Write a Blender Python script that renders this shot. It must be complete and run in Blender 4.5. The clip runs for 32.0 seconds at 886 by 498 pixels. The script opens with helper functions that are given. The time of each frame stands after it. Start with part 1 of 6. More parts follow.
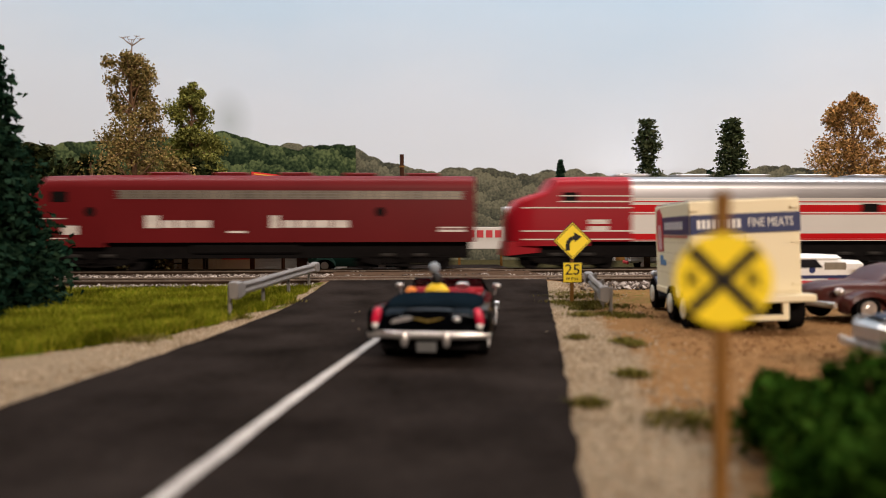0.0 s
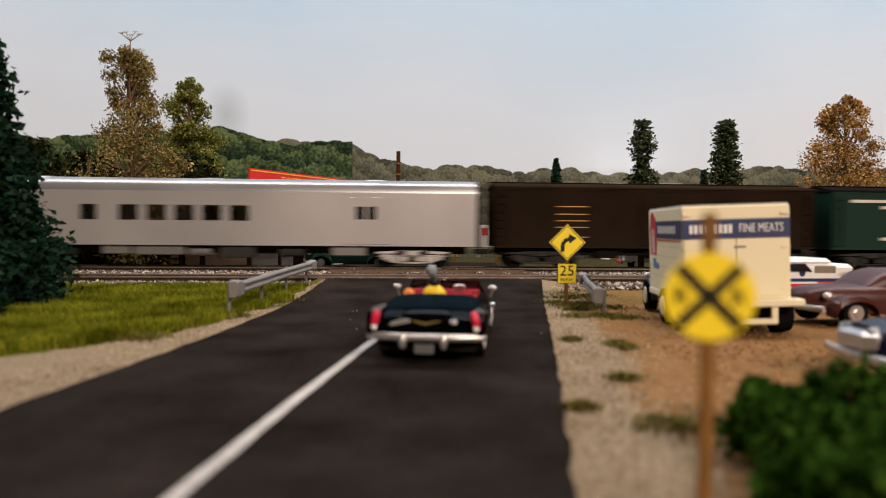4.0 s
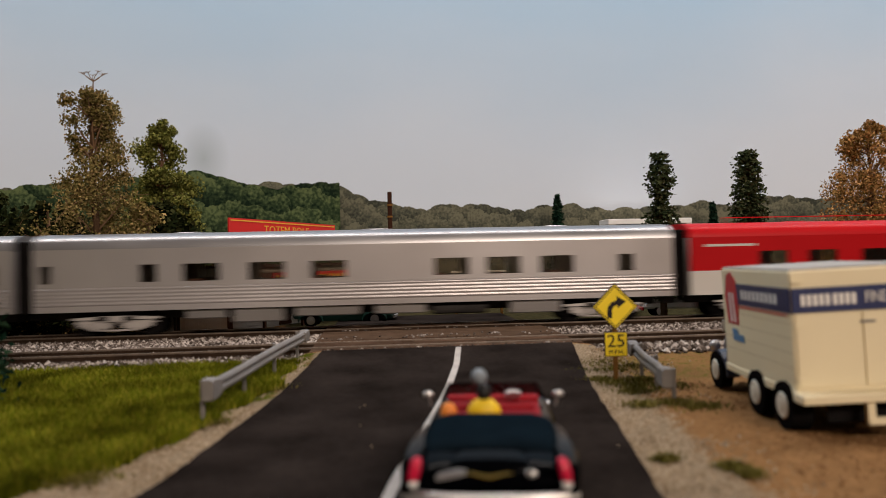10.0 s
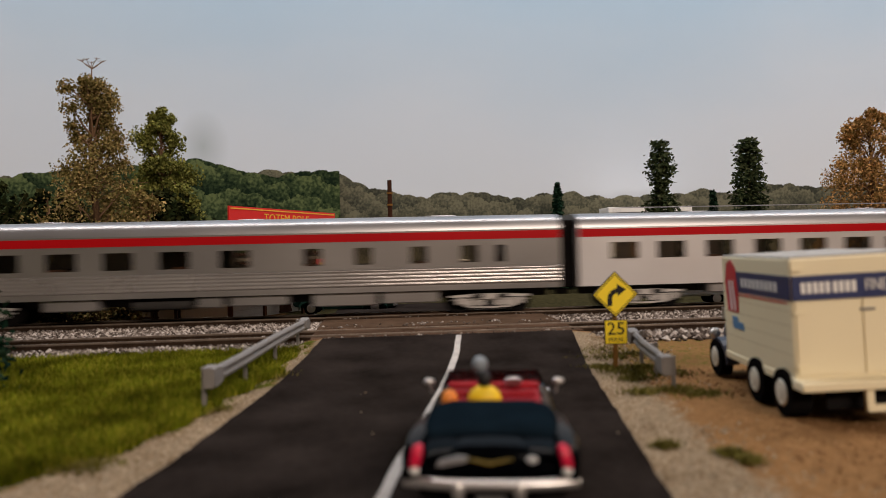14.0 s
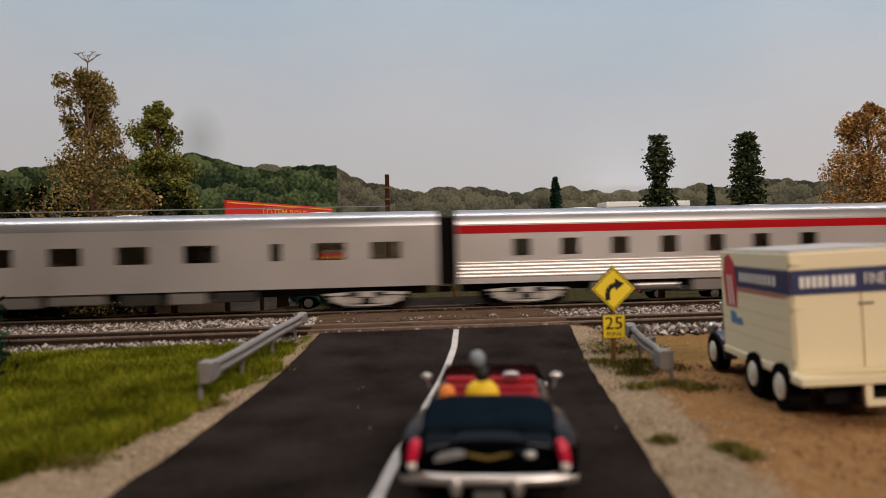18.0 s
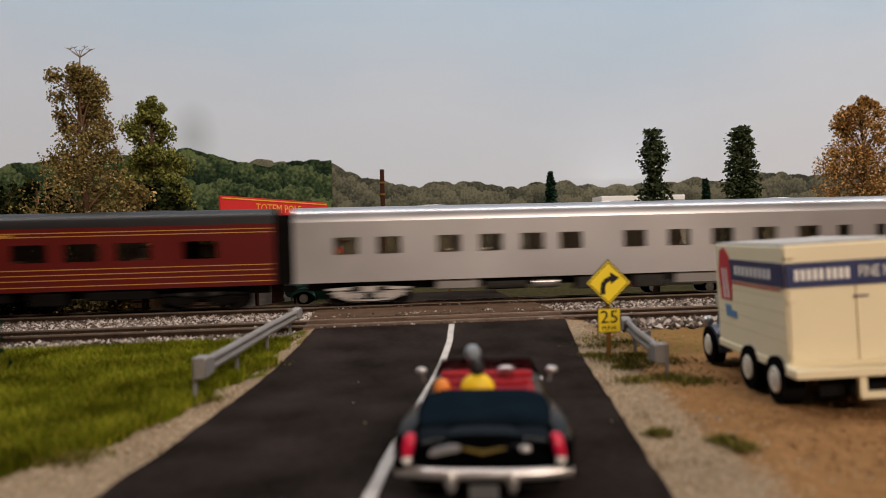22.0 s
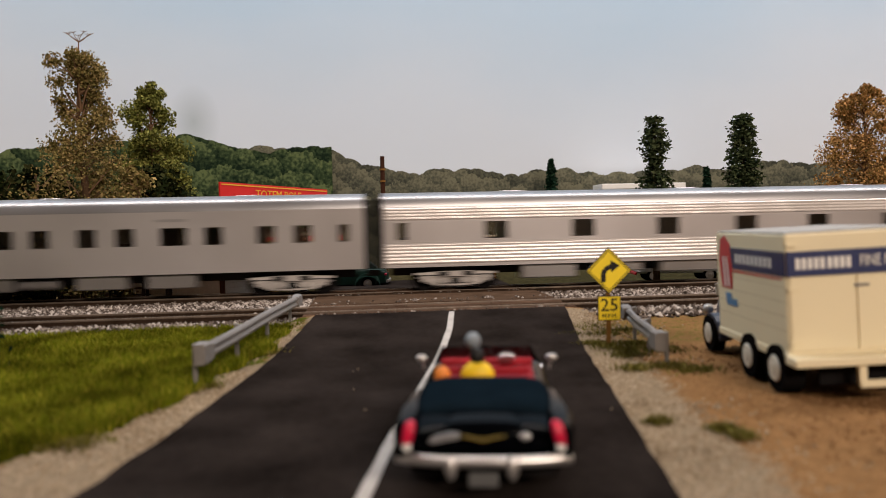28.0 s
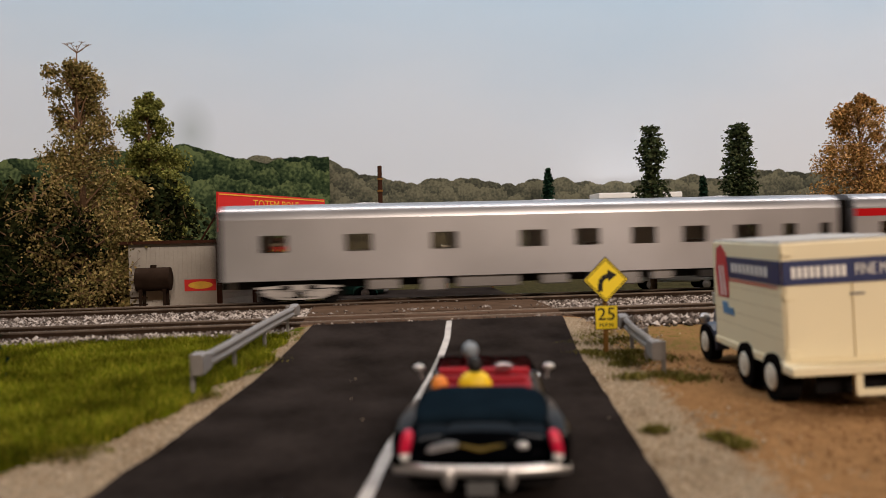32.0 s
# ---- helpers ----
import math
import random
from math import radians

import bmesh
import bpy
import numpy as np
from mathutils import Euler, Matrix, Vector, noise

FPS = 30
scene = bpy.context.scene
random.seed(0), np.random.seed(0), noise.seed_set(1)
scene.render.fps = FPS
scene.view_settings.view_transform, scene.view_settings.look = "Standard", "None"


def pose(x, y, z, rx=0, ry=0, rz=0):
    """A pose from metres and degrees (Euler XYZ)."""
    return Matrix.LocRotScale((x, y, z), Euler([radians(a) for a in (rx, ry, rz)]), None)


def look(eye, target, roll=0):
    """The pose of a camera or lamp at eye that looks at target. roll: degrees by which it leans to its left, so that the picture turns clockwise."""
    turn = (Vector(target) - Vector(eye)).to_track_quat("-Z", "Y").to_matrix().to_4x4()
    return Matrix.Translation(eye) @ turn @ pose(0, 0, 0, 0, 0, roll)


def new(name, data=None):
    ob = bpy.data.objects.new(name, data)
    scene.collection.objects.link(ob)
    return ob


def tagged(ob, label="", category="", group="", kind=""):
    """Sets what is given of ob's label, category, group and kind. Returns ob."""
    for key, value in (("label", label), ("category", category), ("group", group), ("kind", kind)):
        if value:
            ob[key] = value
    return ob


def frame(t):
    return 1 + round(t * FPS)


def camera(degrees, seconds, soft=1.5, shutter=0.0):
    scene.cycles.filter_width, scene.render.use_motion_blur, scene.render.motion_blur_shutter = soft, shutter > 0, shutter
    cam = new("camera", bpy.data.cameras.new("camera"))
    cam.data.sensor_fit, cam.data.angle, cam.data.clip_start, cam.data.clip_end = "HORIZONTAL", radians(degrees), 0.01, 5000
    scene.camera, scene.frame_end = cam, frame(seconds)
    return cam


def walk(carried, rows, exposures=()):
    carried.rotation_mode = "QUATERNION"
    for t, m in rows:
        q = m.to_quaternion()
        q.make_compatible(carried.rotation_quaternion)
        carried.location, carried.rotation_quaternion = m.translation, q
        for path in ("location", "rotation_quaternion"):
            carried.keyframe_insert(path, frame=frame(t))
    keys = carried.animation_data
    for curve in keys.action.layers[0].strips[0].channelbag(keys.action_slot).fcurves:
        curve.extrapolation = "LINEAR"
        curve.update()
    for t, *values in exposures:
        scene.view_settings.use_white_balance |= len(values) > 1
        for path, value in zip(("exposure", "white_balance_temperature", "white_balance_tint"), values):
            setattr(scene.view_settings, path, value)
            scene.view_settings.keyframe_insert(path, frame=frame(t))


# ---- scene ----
K = 1 / 87.1   # a model railway: plan in metres of the prototype, built at 1:87
cam = camera(63.9, 32.0, soft=0.8, shutter=0.7)
cam.data.dof.use_dof, cam.data.dof.focus_distance, cam.data.dof.aperture_fstop = True, 34 * K, 20.0
PATH = [
    (0, (-0.561, 0.591, 2.105), (-0.435, 2.586, 2.059), -0.1),
    (0.5, (-0.543, 0.633, 2.11), (-0.423, 2.629, 2.069), -0.3),
    (1, (-0.558, 0.67, 2.117), (-0.447, 2.666, 2.085), -0.3),
    (1.5, (-0.573, 0.682, 2.139), (-0.458, 2.678, 2.105), -0.0),
    (2, (-0.557, 0.664, 2.155), (-0.436, 2.66, 2.118), 0.1),
    (2.5, (-0.528, 0.634, 2.148), (-0.403, 2.63, 2.108), -0.1),
    (3, (-0.555, 0.583, 2.162), (-0.422, 2.578, 2.125), -0.0),
    (3.5, (-0.599, 0.475, 2.221), (-0.471, 2.47, 2.178), 0.2),
    (5.5, (-1.299, 0.015, 3.106), (-1.100, 2.002, 2.998), 1.6),
    (5.8, (-1.833, 0.053, 3.643), (-1.669, 2.045, 3.559), 1.4),
    (6, (-2.311, 0.075, 3.783), (-2.154, 2.068, 3.715), 1.1),
    (6.2, (-2.993, 0.247, 3.842), (-2.835, 2.240, 3.787), 0.9),
    (6.4, (-2.907, 0.343, 3.597), (-2.736, 2.336, 3.575), 0.1),
    (6.6, (-2.997, 0.637, 4.214), (-2.808, 2.628, 4.229), -0.1),
    (6.8, (-3.048, 1.353, 4.140), (-2.791, 3.337, 4.167), -0.1),
    (7, (-2.500, 1.847, 4.465), (-2.164, 3.817, 4.538), 0.5),
    (7.2, (-2.101, 2.339, 4.279), (-1.775, 4.311, 4.351), 0.7),
    (7.4, (-1.823, 3.107, 3.957), (-1.511, 5.081, 4.033), 0.5),
    (7.6, (-1.616, 3.372, 3.632), (-1.299, 5.345, 3.710), 0.4),
    (7.8, (-1.289, 3.758, 3.416), (-1.031, 5.739, 3.512), 0.8),
    (8, (-1.276, 3.853, 3.347), (-1.045, 5.837, 3.440), 0.3),
    (8.4, (-1.223, 3.996, 3.071), (-1.012, 5.984, 3.132), -1.4),
    (9, (-1.249, 4.039, 3.073), (-1.054, 6.029, 3.116), -1.3),
    (9.5, (-1.267, 4.051, 3.049), (-1.072, 6.041, 3.096), -1.2),
    (10, (-1.279, 4.075, 3.079), (-1.091, 6.066, 3.111), -1.3),
    (10.5, (-1.297, 4.066, 3.083), (-1.108, 6.057, 3.112), -1.2),
    (11, (-1.296, 4.075, 3.078), (-1.108, 6.066, 3.076), -1.3),
    (11.5, (-1.281, 4.108, 3.08), (-1.093, 6.1, 3.076), -1.2),
    (12, (-1.267, 4.127, 3.073), (-1.08, 6.119, 3.06), -1.3),
    (12.5, (-1.276, 4.128, 3.073), (-1.088, 6.12, 3.065), -1.3),
    (13, (-1.306, 4.126, 3.077), (-1.116, 6.117, 3.064), -1.3),
    (13.5, (-1.293, 4.091, 3.07), (-1.105, 6.082, 3.068), -1.3),
    (14, (-1.294, 4.073, 3.071), (-1.106, 6.065, 3.07), -1.3),
    (14.5, (-1.289, 4.078, 3.069), (-1.101, 6.069, 3.067), -1.4),
    (16.5, (-1.279, 4.132, 3.057), (-1.09, 6.123, 3.048), -1.3),
    (17, (-1.268, 4.121, 3.058), (-1.079, 6.112, 3.047), -1.3),
    (17.5, (-1.28, 4.119, 3.06), (-1.088, 6.11, 3.047), -1.4),
    (18, (-1.285, 4.135, 3.06), (-1.091, 6.126, 3.044), -1.3),
    (18.5, (-1.293, 4.142, 3.063), (-1.097, 6.133, 3.042), -1.3),
    (19, (-1.288, 4.144, 3.072), (-1.093, 6.134, 3.047), -1.3),
    (19.5, (-1.259, 4.122, 3.064), (-1.061, 6.112, 3.047), -1.5),
    (20, (-1.267, 4.111, 3.055), (-1.063, 6.1, 3.039), -1.5),
    (20.5, (-1.259, 4.127, 3.052), (-1.054, 6.116, 3.033), -1.5),
    (21, (-1.282, 4.157, 3.057), (-1.074, 6.146, 3.029), -1.4),
    (21.5, (-1.283, 4.172, 3.053), (-1.075, 6.161, 3.025), -1.4),
    (22, (-1.267, 4.175, 3.043), (-1.061, 6.164, 3.013), -1.5),
    (22.5, (-1.253, 4.169, 3.046), (-1.049, 6.158, 3.001), -1.5),
    (23, (-1.28, 4.164, 3.038), (-1.073, 6.153, 3.004), -1.3),
    (23.5, (-1.275, 4.15, 3.041), (-1.069, 6.139, 3.018), -1.4),
    (24, (-1.269, 4.145, 3.057), (-1.063, 6.135, 3.036), -1.4),
    (24.5, (-1.251, 4.148, 3.06), (-1.047, 6.137, 3.027), -1.5),
    (25, (-1.25, 4.157, 3.043), (-1.046, 6.147, 3.009), -1.5),
    (25.5, (-1.254, 4.188, 3.038), (-1.05, 6.178, 3.004), -1.5),
    (27.5, (-1.243, 4.197, 3.051), (-1.04, 6.186, 3.002), -1.5),
    (28, (-1.271, 4.206, 3.046), (-1.066, 6.194, 2.98), -1.3),
    (28.5, (-1.262, 4.194, 3.052), (-1.057, 6.183, 3.0), -1.4),
    (29, (-1.258, 4.187, 3.056), (-1.053, 6.176, 3.002), -1.5),
    (29.5, (-1.264, 4.18, 3.057), (-1.058, 6.168, 3.005), -1.4),
    (30, (-1.272, 4.174, 3.06), (-1.066, 6.163, 3.012), -1.5),
    (30.5, (-1.262, 4.164, 3.053), (-1.056, 6.152, 2.996), -1.3),
    (31, (-1.249, 4.166, 3.05), (-1.043, 6.155, 3.007), -1.5),
    (31.5, (-1.277, 4.17, 3.042), (-1.065, 6.159, 3.002), -1.4),
    (32, (-1.275, 4.164, 3.053), (-1.062, 6.152, 3.013), -1.4),
]

walk(cam, [(t, look(Vector(eye) * K, Vector(target) * K, roll)) for t, eye, target, roll in PATH],
     exposures=[(t, e + 0.52) for t, e in ((0, 0.1), (3, 0.05), (5.5, 0.0), (6, -0.05), (7, -0.33), (10, -0.43), (13, -0.43), (17, -0.38), (20, -0.36), (22, -0.3), (23, -0.2), (24, -0.1), (25, 0.0), (26.5, -0.1), (28, -0.2), (32, -0.2))])

# ---------------------------------------------------------------- light
world = bpy.data.worlds.new("room_air")
scene.world = world
world.use_nodes = True
world.node_tree.nodes["Background"].inputs[0].default_value = (1.0, 0.96, 0.90, 1)
world.node_tree.nodes["Background"].inputs[1].default_value = 0.01


def unseen_lamp(x, y, z, w, d, power, colour, tilt=0):
    data = bpy.data.lights.new("ceiling_light_glow", "AREA")
    data.shape, data.size, data.size_y, data.energy, data.color = "RECTANGLE", w, d, power, colour
    ob = new("ceiling_light_glow", data)
    ob.location, ob.rotation_euler = (x, y, z), (radians(tilt), 0, 0)
    return ob


# unseen key lamp, hung low behind the camera to light upright faces
unseen_lamp(0.7, -1.75, 1.02, 1.2, 0.5, 80, (1.0, 0.825, 0.69))
# unseen strip added near the backdrop, tilted to brighten the sky board
unseen_lamp(0.12, 0.425, 0.88, 2.0, 0.08, 15.5, (1.0, 0.905, 0.85), 34)

# ---------------------------------------------------------------- materials


def material(name, base, rough=0.6, metal=0.0, vary=0.25, scale=3.0, fine=40.0, bump=0.0, second=None, coat=0.0, objrand=0.0, spec=0.5):
    """A procedural surface: base colour varied at two scales, with fine relief. Scales are per prototype metre."""
    m = bpy.data.materials.new(name)
    m.use_nodes = True
    nt = m.node_tree
    n, l = nt.nodes, nt.links
    b = n["Principled BSDF"]
    b.inputs["Roughness"].default_value, b.inputs["Metallic"].default_value = rough, metal
    b.inputs["Coat Weight"].default_value = coat
    b.inputs["Specular IOR Level"].default_value = spec if rough < 0.7 else 0.0
    co = n.new("ShaderNodeTexCoord")
    big, small = n.new("ShaderNodeTexNoise"), n.new("ShaderNodeTexNoise")
    for t, sc, de in ((big, scale, 4), (small, fine, 3)):
        t.inputs["Scale"].default_value, t.inputs["Detail"].default_value = sc / K, de
        l.new(co.outputs["Object"], t.inputs["Vector"])
    ramp = n.new("ShaderNodeMix")
    ramp.data_type = "RGBA"
    dark = second or tuple(c * (1 - vary) for c in base)
    light = tuple(min(1, c * (1 + vary * 0.6)) for c in base)
    ramp.inputs[6].default_value, ramp.inputs[7].default_value = (*dark, 1), (*light, 1)
    add = n.new("ShaderNodeMath")
    add.operation = "MULTIPLY_ADD"
    l.new(small.outputs["Fac"], add.inputs[0])
    add.inputs[1].default_value = 0.5
    half = n.new("ShaderNodeMath")
    half.operation = "MULTIPLY_ADD"
    l.new(big.outputs["Fac"], half.inputs[0])
    half.inputs[1].default_value, half.inputs[2].default_value = 1.6, -0.55
    l.new(half.outputs[0], add.inputs[2])
    l.new(add.outputs[0], ramp.inputs[0])
    col = ramp.outputs[2]
    if objrand:
        info, hsv, mp = n.new("ShaderNodeObjectInfo"), n.new("ShaderNodeHueSaturation"), n.new("ShaderNodeMapRange")
        l.new(info.outputs["Random"], mp.inputs[0])
        mp.inputs[3].default_value, mp.inputs[4].default_value = 1 - objrand, 1 + objrand
        l.new(mp.outputs[0], hsv.inputs["Value"])
        l.new(col, hsv.inputs["Color"])
        col = hsv.outputs[0]
    l.new(col, b.inputs["Base Color"])
    if bump:
        bp = n.new("ShaderNodeBump")
        bp.inputs["Strength"].default_value, bp.inputs["Distance"].default_value = 0.6, bump * K
        l.new(small.outputs["Fac"], bp.inputs["Height"])
        l.new(bp.outputs[0], b.inputs["Normal"])
    rg = n.new("ShaderNodeMapRange")
    l.new(big.outputs["Fac"], rg.inputs[0])
    rg.inputs[3].default_value, rg.inputs[4].default_value = max(0.02, rough - 0.08), min(1, rough + 0.08)
    l.new(rg.outputs[0], b.inputs["Roughness"])
    return m


def leafy(name, a, b2, c, patch=0.0):
    """Foliage: each leaf takes its own tint between three colours."""
    m = bpy.data.materials.new(name)
    m.use_nodes = True
    n, l = m.node_tree.nodes, m.node_tree.links
    b = n["Principled BSDF"]
    b.inputs["Roughness"].default_value = 0.8
    b.inputs["Specular IOR Level"].default_value = 0.0
    g, r = n.new("ShaderNodeNewGeometry"), n.new("ShaderNodeValToRGB")
    l.new(g.outputs["Random Per Island"], r.inputs[0])
    r.color_ramp.elements[0].color, r.color_ramp.elements[1].color = (*a, 1), (*c, 1)
    e = r.color_ramp.elements.new(0.5)
    e.color = (*b2, 1)
    col = r.outputs[0]
    if patch:
        co, no, mr, hs = n.new("ShaderNodeTexCoord"), n.new("ShaderNodeTexNoise"), n.new("ShaderNodeMapRange"), n.new("ShaderNodeHueSaturation")
        no.inputs["Scale"].default_value, no.inputs["Detail"].default_value = 0.75 / K, 3
        l.new(co.outputs["Object"], no.inputs["Vector"])
        l.new(no.outputs["Fac"], mr.inputs[0])
        mr.inputs[1].default_value, mr.inputs[2].default_value, mr.inputs[3].default_value, mr.inputs[4].default_value = 0.32, 0.68, 1 - patch, 1 + patch
        l.new(mr.outputs[0], hs.inputs["Value"])
        l.new(col, hs.inputs["Color"])
        col = hs.outputs[0]
    l.new(col, b.inputs["Base Color"])
    return m


M = {
    "asphalt": material("asphalt", (0.021, 0.0165, 0.0145), 0.85, vary=0.75, scale=0.55, fine=6, bump=0.02),
    "line": material("road_paint", (0.44, 0.41, 0.385), 0.7, vary=0.3, scale=2, fine=25),
    "rail": material("rail_steel", (0.040, 0.026, 0.018), 0.7, 0.1, vary=0.4, fine=20),
    "railtop": material("rail_head", (0.20, 0.155, 0.12), 0.45, 0.6, vary=0.4),
    "tie": material("tie_wood", (0.034, 0.023, 0.017), 0.9, vary=0.5, scale=2, fine=12, bump=0.02, objrand=0.35),
    "plank": material("crossing_wood", (0.085, 0.052, 0.035), 0.9, vary=0.55, scale=1.2, fine=9, bump=0.03, objrand=0.3),
    "stone": leafy("ballast_stone", (0.030, 0.023, 0.018), (0.125, 0.10, 0.086), (0.44, 0.39, 0.35)),
    "pebble": leafy("shoulder_gravel", (0.18, 0.13, 0.08), (0.28, 0.215, 0.145), (0.38, 0.31, 0.225)),
    "crumb": leafy("earth_crumbs", (0.15, 0.078, 0.034), (0.26, 0.143, 0.067), (0.36, 0.215, 0.11)),
    "grass": leafy("static_grass", (0.050, 0.066, 0.004), (0.108, 0.125, 0.008), (0.22, 0.20, 0.023), 0.5),
    "tuft": leafy("weed_leaves", (0.06, 0.058, 0.012), (0.115, 0.105, 0.024), (0.20, 0.165, 0.055), 0.3),
    "bush": leafy("bush_leaves", (0.011, 0.034, 0.004), (0.021, 0.056, 0.007), (0.040, 0.085, 0.012)),
    "fir": leafy("fir_needles", (0.004, 0.014, 0.009), (0.010, 0.026, 0.016), (0.022, 0.045, 0.025)),
    "pine": leafy("pine_needles", (0.018, 0.027, 0.012), (0.040, 0.054, 0.024), (0.095, 0.11, 0.052)),
    "autumn": leafy("autumn_leaves", (0.085, 0.072, 0.022), (0.19, 0.15, 0.052), (0.34, 0.235, 0.10)),
    "orange": leafy("orange_leaves", (0.115, 0.082, 0.025), (0.31, 0.172, 0.058), (0.52, 0.29, 0.115)),
    "green": leafy("green_leaves", (0.05, 0.058, 0.013), (0.13, 0.135, 0.032), (0.26, 0.25, 0.07)),
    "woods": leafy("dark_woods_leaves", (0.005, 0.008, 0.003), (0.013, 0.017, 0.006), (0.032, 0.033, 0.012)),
    "bark": material("bark", (0.10, 0.06, 0.035), 0.9, vary=0.4, fine=15, bump=0.03),
    "twig": material("bare_twigs", (0.20, 0.12, 0.07), 0.9),
    "galv": material("galvanised_steel", (0.19, 0.175, 0.165), 0.6, 0.0, vary=0.18, scale=2, fine=16),
    "yellow": material("sign_yellow", (0.88, 0.655, 0.006), 0.5, vary=0.06),
    "black": material("black_paint", (0.012, 0.011, 0.011), 0.45, spec=0.22, vary=0.2),
    "matte": material("matte_black", (0.010, 0.009, 0.009), 0.85, vary=0.3),
    "post": material("brown_post", (0.20, 0.10, 0.03), 0.75, vary=0.3, fine=20),
    "silver": material("silver_paint", (0.50, 0.475, 0.48), 0.34, 0.5, vary=0.2, scale=0.18, fine=30),
    "silverlight": material("pale_silver_paint", (0.62, 0.60, 0.605), 0.34, 0.45, vary=0.2, scale=0.18, fine=30),
    "silverdark": material("dull_silver_paint", (0.44, 0.425, 0.435), 0.35, 0.55, vary=0.22, scale=0.2, fine=30),
    "roof": material("silver_roof", (0.30, 0.295, 0.305), 0.37, 0.75, vary=0.16, scale=0.25, fine=30),
    "flute": material("corrugated_steel", (0.78, 0.74, 0.725), 0.30, 0.3, vary=0.12, scale=0.3, fine=30),
    "steel": material("bare_dull_steel", (0.30, 0.285, 0.28), 0.32, 0.6, vary=0.2, scale=0.2, fine=30),
    "flutedark": material("dull_corrugated_steel", (0.40, 0.38, 0.37), 0.26, 0.6, vary=0.15, scale=0.3, fine=30),
    "red": material("train_red", (0.47, 0.006, 0.010), 0.40, spec=0.10, vary=0.1, scale=0.3),
    "locored": material("locomotive_crimson", (0.27, 0.007, 0.014), 0.42, spec=0.12, vary=0.12, scale=0.3),
    "cream": material("train_offwhite", (0.62, 0.60, 0.57), 0.4, vary=0.06, scale=0.3),
    "maroon": material("train_maroon", (0.125, 0.008, 0.010), 0.45, spec=0.12, vary=0.14, scale=0.4),
    "tuscan": material("tuscan_red", (0.115, 0.011, 0.009), 0.45, spec=0.15, vary=0.14, scale=0.4),
    "gold": material("gold_stripe", (0.48, 0.24, 0.05), 0.5),
    "greencar": material("express_green", (0.005, 0.027, 0.018), 0.45, spec=0.18, vary=0.2, scale=0.4),
    "browncar": material("weathered_brown", (0.022, 0.014, 0.009), 0.7, spec=0.15, vary=0.35, scale=0.5, fine=12),
    "grille": material("steel_grille", (0.24, 0.21, 0.165), 0.45, 0.4, vary=0.5, scale=0.5, fine=8),
    "under": material("underbody_dark", (0.045, 0.042, 0.040), 0.7, vary=0.4),
    "truckside": material("silver_bogie", (0.50, 0.47, 0.45), 0.45, 0.3, vary=0.4, scale=1.2, fine=12),
    "letter": material("white_lettering", (0.66, 0.62, 0.58), 0.6),
    "seat": material("seat_cloth", (0.10, 0.05, 0.035), 0.9),
    "carpaint": material("car_black_blue", (0.0012, 0.0015, 0.0022), 0.12, spec=0.03, vary=0.15),
    "cartop": material("car_folded_top_blue", (0.005, 0.010, 0.015), 0.8, spec=0.15, vary=0.3, fine=25),
    "chrome": material("chrome", (0.60, 0.575, 0.56), 0.33, 0.8, vary=0.06),
    "lamp_red": material("tail_lamp_red", (0.58, 0.010, 0.05), 0.35, vary=0.1),
    "plate": material("number_plate_grey", (0.10, 0.10, 0.10), 0.6),
    "carseat": material("red_upholstery", (0.24, 0.005, 0.010), 0.55, spec=0.1, vary=0.2),
    "tyre": material("tyre_rubber", (0.007, 0.0065, 0.0065), 0.85, spec=0.2, vary=0.2),
    "wheelwhite": material("cream_wheel", (0.62, 0.58, 0.48), 0.5, vary=0.1),
    "truckcream": material("truck_cream", (0.78, 0.69, 0.47), 0.5, vary=0.05, scale=0.6),
    "truckroof": material("truck_roof_white", (0.33, 0.31, 0.285), 0.65, vary=0.1),
    "navy": material("navy_blue", (0.010, 0.020, 0.095), 0.45, vary=0.1),
    "carnavy": material("car_navy", (0.004, 0.007, 0.030), 0.35, spec=0.25, vary=0.15),
    "cabblue": material("cab_dark_blue", (0.010, 0.016, 0.040), 0.5, vary=0.2),
    "joint": material("panel_shadow_cream", (0.62, 0.52, 0.34), 0.7),
    "bandred": material("emblem_red", (0.50, 0.02, 0.03), 0.45),
    "bandblue": material("emblem_blue", (0.08, 0.22, 0.42), 0.45),
    "white": material("white_paint", (0.74, 0.73, 0.71), 0.4, vary=0.06),
    "brownpaint": material("maroon_brown_car", (0.055, 0.013, 0.010), 0.35, spec=0.25, vary=0.15),
    "clap": material("white_siding", (0.40, 0.37, 0.33), 0.8, vary=0.2, scale=0.8, fine=10),
    "trim": material("dark_brown_trim", (0.05, 0.022, 0.014), 0.7, vary=0.3),
    "signred": material("sign_red", (0.60, 0.016, 0.012), 0.5, vary=0.06),
    "signyellow": material("sign_lettering_yellow", (0.75, 0.42, 0.04), 0.6),
    "rust": material("rusty_black_iron", (0.022, 0.014, 0.010), 0.8, vary=0.4),
    "shirt": material("figure_yellow", (0.80, 0.55, 0.01), 0.6, vary=0.1),
    "hat": material("figure_grey", (0.20, 0.23, 0.26), 0.6, vary=0.1),
    "wall": material("room_wall_paint", (0.24, 0.205, 0.17), 0.9, vary=0.05, scale=0.05, fine=1),
}


